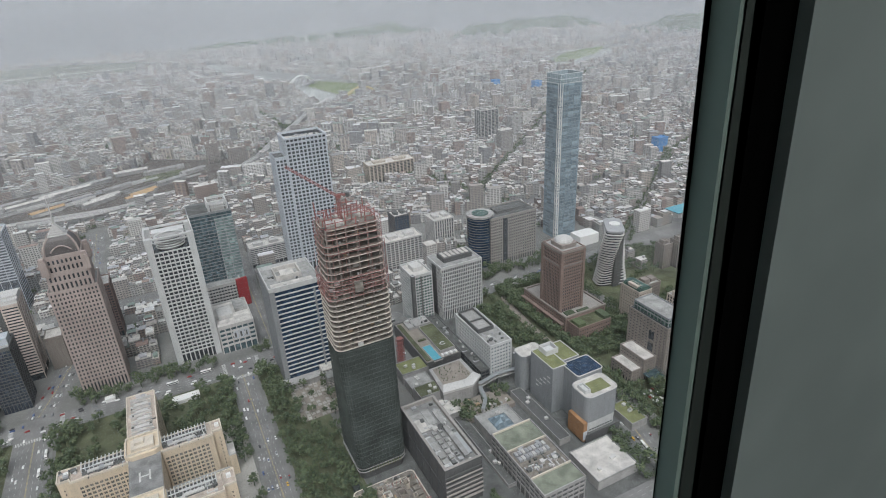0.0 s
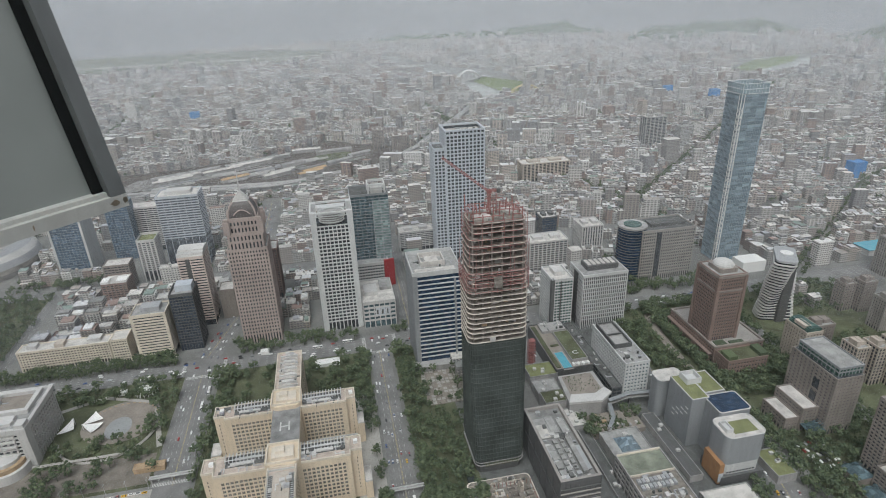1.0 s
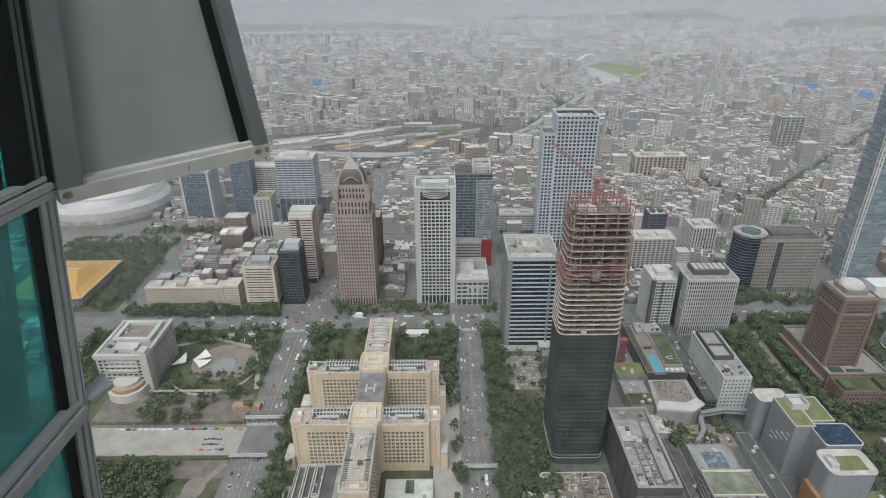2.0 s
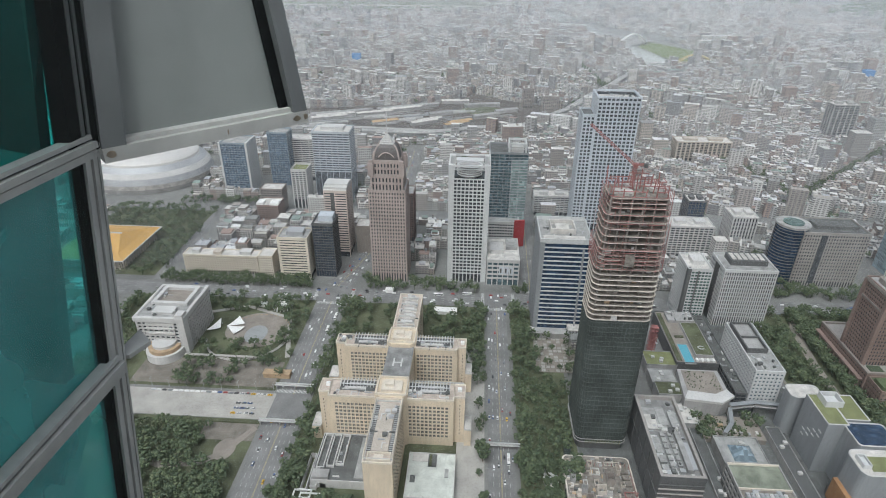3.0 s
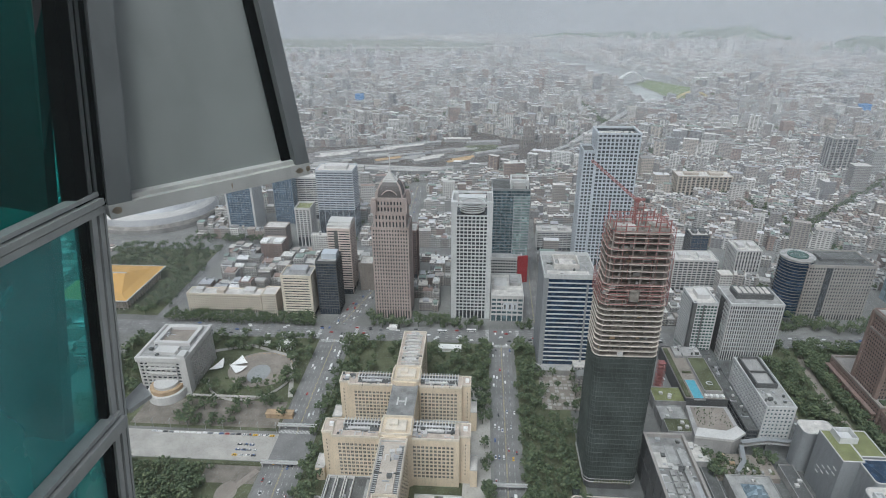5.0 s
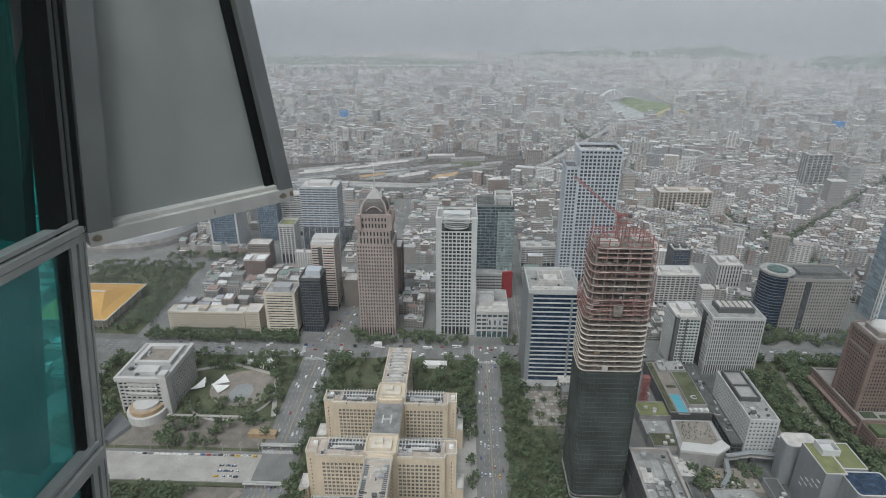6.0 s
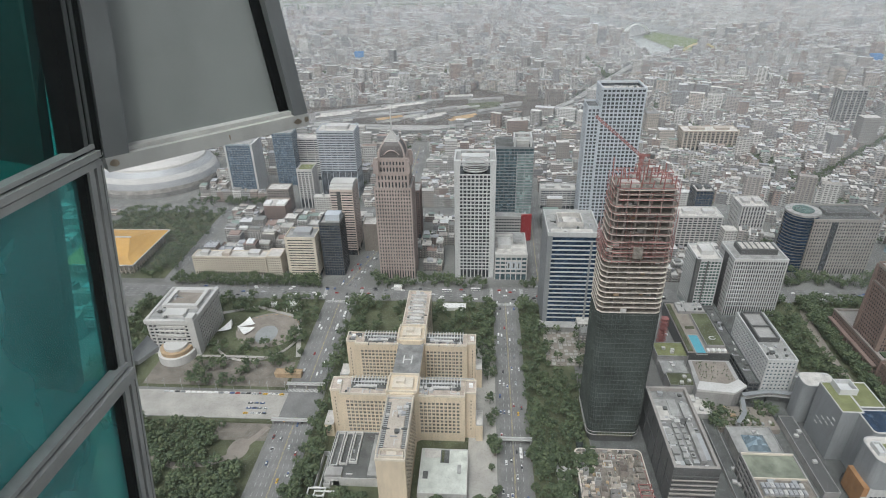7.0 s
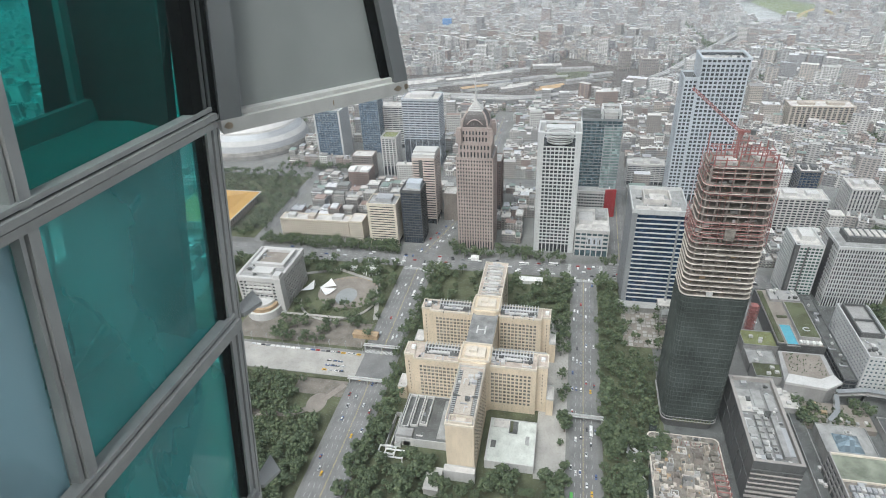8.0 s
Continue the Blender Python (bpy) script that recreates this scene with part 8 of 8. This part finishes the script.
for x in (-178, -174.5, -171, -160.5, -157, -153.5):
    y = 232.0
    while y < 575:
        y += cq.uniform(14, 85)
        if not 384 < y < 418:
            lots.append((x + cq.uniform(-0.4, 0.4), y, 0 if x < -165 else math.pi))
for x in (20.5, 24, 27.5, 32.5, 36, 39.5):
    y = 255.0
    while y < 575:
        y += cq.uniform(12, 62)
        lots.append((x + cq.uniform(-0.3, 0.3), y, 0 if x < 30 else math.pi))
for yy in (584, 588, 592, 600, 604):
    x = -380.0
    while x < 470:
        x += cq.uniform(10, 60)
        lots.append((x, yy + cq.uniform(-0.4, 0.4) + (4 if x > 150 else 0), math.pi / 2))
for i in range(11):  # parked on the plaza
    lots.append((-212 + 5.4 * (i % 4) + cq.uniform(-1, 1), 388 + 6.5 * (i // 4), math.pi / 2))
for i in range(22):
    lots.append((-300 + 5.4 * i, 413.5 + cq.uniform(-0.3, 0.3), math.pi / 2))
for off in (-9, -5, 4, 8):
    for x, y, dx, dy in along_line(ROADS[6][1], 17.0):
        if cq.random() < 0.6:
            lots.append((x - dy * off, y + dx * off, math.atan2(-dx, dy)))
for off in (-9, -5, 5, 9):
    for x, y, dx, dy in along_line(ROADS[1][1], 16.0):
        if cq.random() < 0.6:
            lots.append((x - dy * off, y + dx * off, math.atan2(-dx, dy)))
for x, y, dx, dy in along_line(ROADS[5][1], 20.0):
    if cq.random() < 0.5:
        lots.append((x + 3, y, math.atan2(-dx, dy)))
for i in range(30):
    lots.append((378 + 4.5 * (i % 6) + cq.uniform(-1, 1), 306 + 7 * (i // 6), cq.choice([0, 0.4])))
for i in range(14):
    lots.append((-322 + 3.2 * (i % 7), 232 + 9 * (i // 7), 0))
lots.sort(key=lambda p: p[0] ** 2 + p[1] ** 2)
for i, (x, y, hd) in enumerate(lots[:95]):
    car(x, y, hd, i % 8 == 0)
bm = bmesh.new()
for x, y, hd in lots[95:]:
    c_, s_ = math.cos(hd), math.sin(hd)
    b0 = len(bm.verts)
    loft(bm, [(-0.85, 0.85, -2.2, 2.2, 0.3), (-0.9, 0.9, -2.3, 2.3, 0.6), (-0.82, 0.82, -2.1, 2.1, 0.95), (-0.66, 0.66, -1.3, 0.5, 1.45)])
    bm.verts.ensure_lookup_table()
    for v in bm.verts[b0:]:
        vx, vy = v.co.x, v.co.y
        v.co = Vector((vx * c_ - vy * s_ + x, vx * s_ + vy * c_ + y, v.co.z + 0.1))
tagged(part("traffic", bm, "paint_i"), "distant cars and parked cars along the roads", "cars", kind="stuff")
for x, y, hd, mt, lab in ((-157, 520, 0, "tent", "white city bus on the boulevard"), (-153.5, 545, 0, "tent", "white city bus on the boulevard"), (36, 350, 0, "tent", "white city bus on the avenue"), (21, 283, 0, "busgreen", "green city bus on the avenue"), (-5, 604, 1.57, "tent", "white city bus on the cross road"), (-40, 600, 1.57, "tent", "white city bus on the cross road"), (326, 280, -0.2, "tent", "white city bus on the east road"), (334, 262, -0.2, "taxi", "yellow city bus on the east road")):
    bus(x, y, hd, mt, lab)

# ---------------- the west park ----------------
slab("ground_park_lawn_ring", disc(-238, 500, 42, 36, 40), "grass", 0.22, "planted ring of the round garden", "lawn")
slab("pavement_round_garden", disc(-232, 516, 37, 36, 32), "redpave", 0.30, "brown paved round garden", "pavement")
slab("pavement_park_edge", rect(-330, -187, 424, 462), "walk", 0.19, "grey-brown paved edge of the park", "pavement")
slab("pavement_park_walk", strip([(-187, 470), (-205, 540), (-260, 560), (-300, 545)], 5), "paving", 0.35, "pale walk through the park", "path")
slab("water_pool", disc(-233, 507, 12, 32, 16), "poolgrey", 0.42, "round grey pool beside the tents", "pool")
bm = bmesh.new()
for i in range(25):
    a, b_ = radians(-165 + 190 * i / 25), radians(-165 + 190 * (i + 1) / 25)
    bar(bm, (-240 + 44 * math.cos(a), 504 + 43 * math.sin(a), 1.2), (-240 + 44 * math.cos(b_), 504 + 43 * math.sin(b_), 1.2), 1.1)
tagged(part("curved_wall", bm, "paving"), "low pale curved wall round the garden", "wall")
bm = bmesh.new()
for i in range(12):
    a = radians(200 + 6 * i)
    box(bm, -290 + 6 * i, -288.4 + 6 * i, 463, 465, 0.1, 3.4)
box(bm, -292, -220, 462.4, 465.4, 3.4, 4.0)
tagged(part("colonnade", bm, "paving"), "pale low colonnade at the park's edge", "colonnade")


def sail(x, y, pts, masts):
    t = thing("tent_sail", "white pointed membrane sail on masts", "tent", (x, y, 0), "tent sails")
    bm = bmesh.new()
    n = 6
    a, b_, c = (Vector(p) for p in pts)
    rows = []
    for i in range(n + 1):
        row = []
        for j in range(n + 1 - i):
            u, v = i / n, j / n
            p = a * (1 - u - v) + b_ * u + c * v
            row.append(bm.verts.new(p - Vector((0, 0, 5.0 * u * v + 3 * u * (1 - u - v) + 3 * v * (1 - u - v)))))
        rows.append(row)
    for i in range(n):
        for j in range(n - i):
            bm.faces.new((rows[i][j], rows[i + 1][j], rows[i][j + 1]))
            if j < n - i - 1:
                bm.faces.new((rows[i + 1][j], rows[i + 1][j + 1], rows[i][j + 1]))
    o = part("membrane", bm, "tent", t)
    sm = o.modifiers.new("thickness", "SOLIDIFY")
    sm.thickness = 0.12
    bm = bmesh.new()
    for p in masts:
        bar(bm, (p[0], p[1], 0), p, 0.25)
    part("mast", bm, "white", t)


sail(-281, 516, ((-7, -9, 3), (4, 7, 8), (7, -4, 3)), ((4, 7, 8),))
sail(-259, 522, ((-9, -5, 3), (1, 7, 8), (9, 0, 3)), ((1, 7, 8),))
sail(-257, 511, ((-9, 1, 7), (9, 4, 4), (1, -9, 3)), ((-9, 1, 7),))
t = thing("dome_tent", "white lattice dome in the garden", "dome", (-219, 560, 0))
bm = bmesh.new()
for i in range(16):
    a = 2 * math.pi * i / 16
    pts = [Vector((11 * math.cos(a) * math.cos(e), 11 * math.sin(a) * math.cos(e), 1 + 7 * math.sin(e))) for e in (0, 0.4, 0.8, 1.2, 1.5)]
    for p, q_ in zip(pts, pts[1:]):
        bar(bm, p, q_, 0.5)
part("lattice", bm, "tent", t)
bm = bmesh.new()
prism(bm, disc(0, 0, 7, 16), 0, 5)
part("core", bm, "greyconc", t)
for x, y, w, l, h, mt, lab in ((-243, 562, 8, 5, 4, "tent", "small white kiosk in the park"), (-188, 441, 26, 7, 5, "timber", "long brown bus shelter roof"), (-29, 564, 26, 9, 4, "tent", "long white service shed by trees"), (-100, 604, 9, 6, 4, "tent", "small white service hut by the road"), (-82, 280, 11, 20, 7, "roofpale", "small cream gatehouse beside the hall")):
    bm = bmesh.new()
    box(bm, -w / 2, w / 2, -l / 2, l / 2, 0, h - 0.5)
    box(bm, -w / 2 - 0.4, w / 2 + 0.4, -l / 2 - 0.4, l / 2 + 0.4, h - 0.5, h)
    ring(bm, -w / 2 - 0.4, w / 2 + 0.4, -l / 2 - 0.4, l / 2 + 0.4, 0.3, h, h + 0.5)
    p = part("kiosk", bm, mt)
    p.location = (x, y, 0.1)
    tagged(p, lab, "kiosk", "park huts")
slab("pavement_garden_path", strip([(-186, 372), (-196, 356), (-206, 340), (-222, 330), (-250, 326), (-290, 338)], 6), "redpave", 0.26, "curved brown garden path", "path")
slab("pavement_park_corner", rect(-232, -184.2, 356, 376), "walk", 0.21, "brown paved corner of the park", "pavement")
slab("pavement_garden_circle", disc(-204, 346, 9, 24, 12), "redpave", 0.29, "paved garden clearing", "pavement")
for i in range(9):  # street lamps on the plaza's edge
    t = thing("street_lamp", "tall grey street lamp with two arms", "street lamp", (-320 + 17 * i, 417.5, 0.1), "street lamps")
    bm = bmesh.new()
    prism(bm, disc(0, 0, 0.16, 8), 0, 11, 0, disc(0, 0, 0.09, 8))
    part("pole", bm, "steelgrey", t)
    for s in (-1, 1):
        bm = bmesh.new()
        bar(bm, (0, 0, 10.8), (0, 1.8 * s, 11.2), 0.07)
        box(bm, -0.2, 0.2, 1.4 * s - 0.5, 1.4 * s + 0.5, 11.1, 11.3)
        part("arm", bm, "steelgrey", t)
slab("pavement_plaza_hedge", rect(-300, -184, 376.5, 380.5), "grass", 0.9, "low clipped hedge along the plaza", "hedge", thick=1.0)

gq = random.Random(77)
for i in range(34):
    a, r = gq.uniform(-2.9, 0.35), gq.uniform(20, 40)
    x, y = -238 + r * math.cos(a), 503 + r * math.sin(a)
    bm = bmesh.new()
    for k in range(5):
        g = bmesh.ops.create_icosphere(bm, subdivisions=1, radius=gq.uniform(0.8, 1.6))
        o_ = Vector((gq.uniform(-1.8, 1.8), gq.uniform(-1.8, 1.8), gq.uniform(0.5, 1.4)))
        for v in g["verts"]:
            v.co = v.co * gq.uniform(0.75, 1.2) + o_
    p = part("shrub", bm, "leaf")
    p.location = (x, y, 0.2)
    tagged(p, "clipped olive green garden shrub", "shrub", "garden shrubs")
for i in range(14):
    a = radians(12 + 10 * i)
    bm = bmesh.new()
    box(bm, -1.4, 1.4, -0.45, 0.45, 0.38, 0.5)
    box(bm, -1.2, -0.9, -0.4, 0.4, 0, 0.38)
    box(bm, 0.9, 1.2, -0.4, 0.4, 0, 0.38)
    p = part("garden_bench", bm, "timber")
    p.location, p.rotation_euler[2] = (-232 + 33 * math.cos(a), 516 + 28 * math.sin(a), 0.31), a + math.pi / 2
    tagged(p, "low brown wooden garden bench", "bench", "garden benches")

# parking deck and frames south-west of the hall
t = thing("ramp_frames", "grey service yard with white frames", "service yard", (-112, 325, 0))
for i in range(4):
    bm = bmesh.new()
    ring(bm, -16 + 7 * i, -11 + 7 * i, -18 + 3 * i, 18, 0.7, 0, 5)
    part("ramp_wall", bm, "offwhite", t)
bm = bmesh.new()
ring(bm, -20, -6, -26, -18, 0.8, 3.5, 5)
ring(bm, -14, 2, -30, -22, 0.8, 5.2, 6.4)
for x, y in ((-19, -25), (-7, -25), (-13, -29), (1, -29), (1, -23)):
    bar(bm, (x, y, 0), (x, y, 5.5), 0.4)
part("frame", bm, "tent", t)

# ---------------- building site at the tower's foot ----------------
t = thing("site_podium", "half-built concrete podium with timber shuttering", "construction site", (106, 318, 0))
bm = bmesh.new()
prism(bm, rounded(-27, 27, -36, 34, 4), 0, 9)
part("podium", bm, "concrete", t)
bm = bmesh.new()
prism(bm, rounded(-26, 26, -35, 33, 4), 9, 9.01)
part("podium_floor", bm, "slabtop", t, "dusty podium floor")
sq = random.Random(9)
for i in range(170):
    x, y = sq.uniform(-25, 24), sq.uniform(-34, 32)
    w, l, h = sq.uniform(0.6, 4), sq.uniform(0.6, 4), sq.uniform(0.3, 2.2)
    bm = bmesh.new()
    box(bm, max(-26, x - w / 2), min(26, x + w / 2), max(-35, y - l / 2), min(33, y + l / 2), 9, 9 + h)
    part("shuttering", bm, sq.choice(["concrete", "beige", "timber", "roofpale", "greyconc", "roofgrey", "roofdark", "concrete"]), t)
bm = bmesh.new()
for i in range(16):
    x = -26 + 3.4 * i
    bar(bm, (x, -35, 9), (x, -35, 13), 0.12)
    bar(bm, (x, 23, 9), (x, 23, 14), 0.12)
for z in (10.5, 12.5):
    bar(bm, (-26, -35, z), (26, -35, z), 0.1)
    bar(bm, (24.5, -35, z), (24.5, 23, z), 0.1)
part("guard_rail", bm, "redsteel", t)
for i in range(5):
    for j in range(7):
        bm = bmesh.new()
        x, y, z = -25.5 + 9.6 * i, -34.5 + 9.4 * j, sq.choice((9.8, 10.3, 11.0, 12.5, 14.5))
        x, y = x + sq.uniform(-1, 3), y + sq.uniform(-1, 3)
        ring(bm, x, x + sq.uniform(3, 8), y, y + sq.uniform(3, 7), 0.35, 9, z)
        part("cell_wall", bm, sq.choice(["concrete", "beige", "beige", "greyconc", "offwhite", "tan", "concrete"]), t)
        # dark floors put the shade inside the cells into the colour
        if (i + j) % 3:
            bm = bmesh.new()
            box(bm, x + 0.4, x + 2.6, y + 0.4, y + 2.6, 9.02, 9.3)
            part("cell_floor", bm, sq.choice(["roofdark", "roofdark", "slabtop"]), t)
bm = bmesh.new()
for i in range(7):
    bar(bm, (16, -34 + 5 * i, 13), (26, -34 + 5 * i, 13), 0.35)
    bar(bm, (26, -34 + 5 * i, 0), (26, -34 + 5 * i, 13), 0.35)
bar(bm, (16, -34, 13), (16, -4, 13), 0.35)
part("steel_frame", bm, "redsteel", t, "red steel framing")
bm = bmesh.new()
for i in range(9):
    box(bm, 17 + 0.8 * (i % 2), 23, -33 + 6 * i, -28.5 + 6 * i, 9.1, 12)
part("site_deck", bm, "slabtop", t)
t = thing("site_ramp", "curved concrete ramp and hoardings of the site", "construction site", (68, 318, 0))
bm = bmesh.new()
for i in range(12):
    a, b_ = radians(150 + 11 * i), radians(150 + 11 * (i + 1))
    for r, z in ((9, 2), (6, 4)):
        bar(bm, (5 + r * math.cos(a), 25 + r * 1.6 * math.sin(a), z), (5 + r * math.cos(b_), 25 + r * 1.6 * math.sin(b_), z), 1.0)
part("ramp", bm, "offwhite", t)
for i in range(10):
    bm = bmesh.new()
    box(bm, -5 + 0.7 * i, 3 + 0.8 * i, 12 - 5 * i, 16.5 - 5 * i, 0, 2.5 + (i % 3))
    part("site_cabin", bm, ["offwhite", "greyconc", "concrete"][i % 3], t)
bm = bmesh.new()
prism(bm, [(8, -28), (13.5, -28), (21, 52), (16, 56)], 0, 6)
part("hoarding", bm, "net", t, "tall dark site hoarding")
# red hoist mast beside the tower, small terraces behind it
t = thing("hoist_mast", "red lattice hoist beside the unfinished tower", "hoist", (186, 496, 0))
bm = bmesh.new()
lattice(bm, (0, 0, 0), (0, 0, 40), 3.2, 10)
for i in range(10):
    box(bm, -3.2, 3.2, -3.2, 3.2, 3.6 + 4 * i, 3.9 + 4 * i)
box(bm, -2.0, 0.5, -2.4, 2.4, 22, 25)
part("mast", bm, "redsteel", t)
for x0, x1, y0, y1, h, mt, lab in ((176, 206, 470, 492, 12, "greenroof", "low shop with a planted roof"), (176, 200, 445, 466, 10, "roofgrey", "low shop with blue awnings"), (176, 205, 425, 443, 14, "grass", "low shop with a planted red-framed roof"), (196, 206, 300, 420, 3, "roofdark", "long low service strip along the mall"), (210, 246, 345, 380, 10, "roofgrey", "low glass-roofed shopping hall"), (178, 205, 395, 420, 8, "roofpale", "low pale service block behind the shops"), (262, 274, 318, 398, 6, "metaldark", "low dark link building between malls"), (330, 348, 300, 330, 8, "greenroof", "planted terrace block beside the road"), (258, 300, 262, 300, 9, "roofpale", "pale flat-roofed block by the street")):
    t = thing("low_shop", lab, "shop", ((x0 + x1) / 2, (y0 + y1) / 2, 0), "low shops")
    w, l = (x1 - x0) / 2, (y1 - y0) / 2
    bm = bmesh.new()
    box(bm, -w, w, -l, l, 0, h)
    part("body", bm, "greyconc", t)
    bm = bmesh.new()
    box(bm, -w + 0.6, w - 0.6, -l + 0.6, l - 0.6, h, h + 0.25)
    part("roof", bm, mt, t)
    bm = bmesh.new()
    ring(bm, -w - 0.1, w + 0.1, -l - 0.1, l + 0.1, 0.6, h - 0.4, h + 1.0)
    part("parapet", bm, "roofgrey", t)
    for k in range(3):
        bm = bmesh.new()
        px, py = sq.uniform(-w * 0.6, w * 0.6), sq.uniform(-l * 0.6, l * 0.6)
        box(bm, px - 1.6, px + 1.6, py - 1.4, py + 1.4, h + 0.2, h + 2.2)
        part("roof_unit", bm, "offwhite", t)
t = thing("shopping_terrace", "stepped shopping terrace with planted beds and canopies", "terrace", (232, 392, 0))
tq = random.Random(31)
bm = bmesh.new()
box(bm, -26, 26, -9, 18, 0, 5)
part("deck", bm, "redpave", t)
for i in range(9):
    bm = bmesh.new()
    x, y = -24 + 5.4 * i + tq.uniform(-1, 1), tq.uniform(-8, 10)
    box(bm, x, x + tq.uniform(2, 4.5), y, y + tq.uniform(3, 7), 5, 5.9 + tq.random())
    part("planter", bm, "grass", t, "planted bed")
for i in range(8):
    bm = bmesh.new()
    x, y = -24 + 6 * i + tq.uniform(-1, 1), tq.uniform(-8, 14)
    box(bm, x, x + tq.uniform(1.5, 5), y, y + tq.uniform(1.5, 3), 5, 7.2)
    part("kiosk", bm, tq.choice(["roofgrey", "roofpale", "timber", "bluesheet"]), t)
t = thing("glass_pyramid", "blue-grey glass pyramid roof among the shops", "pyramid", (228, 362, 10))
bm = bmesh.new()
prism(bm, rect(-9, 9, -9, 9), 0.3, 8, 0, rect(-0.4, 0.4, -0.4, 0.4))
part("glazing", bm, "g_sky", t)
for nm, line, w, h in (("skywalk", [(238, 418), (262, 423), (302, 419)], 5, 9), ("skywalk", [(237, 415), (232, 396), (222, 384)], 4, 8)):
    t = thing(nm, "raised white pedestrian walkway between the malls", "walkway", (*line[0], 0), "walkways")
    for a, b_ in zip(line, line[1:]):
        a, b_ = Vector(a) - Vector(line[0]), Vector(b_) - Vector(line[0])
        d = (b_ - a).normalized()
        s = Vector((-d.y, d.x)) * w / 2
        bm = bmesh.new()
        prism(bm, [tuple(a - s), tuple(b_ - s), tuple(b_ + s), tuple(a + s)], h - 0.6, h)
        part("deck", bm, "greyconc", t)
        bm = bmesh.new()
        prism(bm, [tuple(a - 0.9 * s), tuple(b_ - 0.9 * s), tuple(b_ + 0.9 * s), tuple(a + 0.9 * s)], h + 3, h + 3.4)
        part("roof", bm, "metalgrey", t)
        bm = bmesh.new()
        box(bm, a.x - 0.6, a.x + 0.6, a.y - 0.6, a.y + 0.6, 0, h + 3)
        box(bm, b_.x - 0.6, b_.x + 0.6, b_.y - 0.6, b_.y + 0.6, 0, h + 3)
        part("support", bm, "greyconc", t)
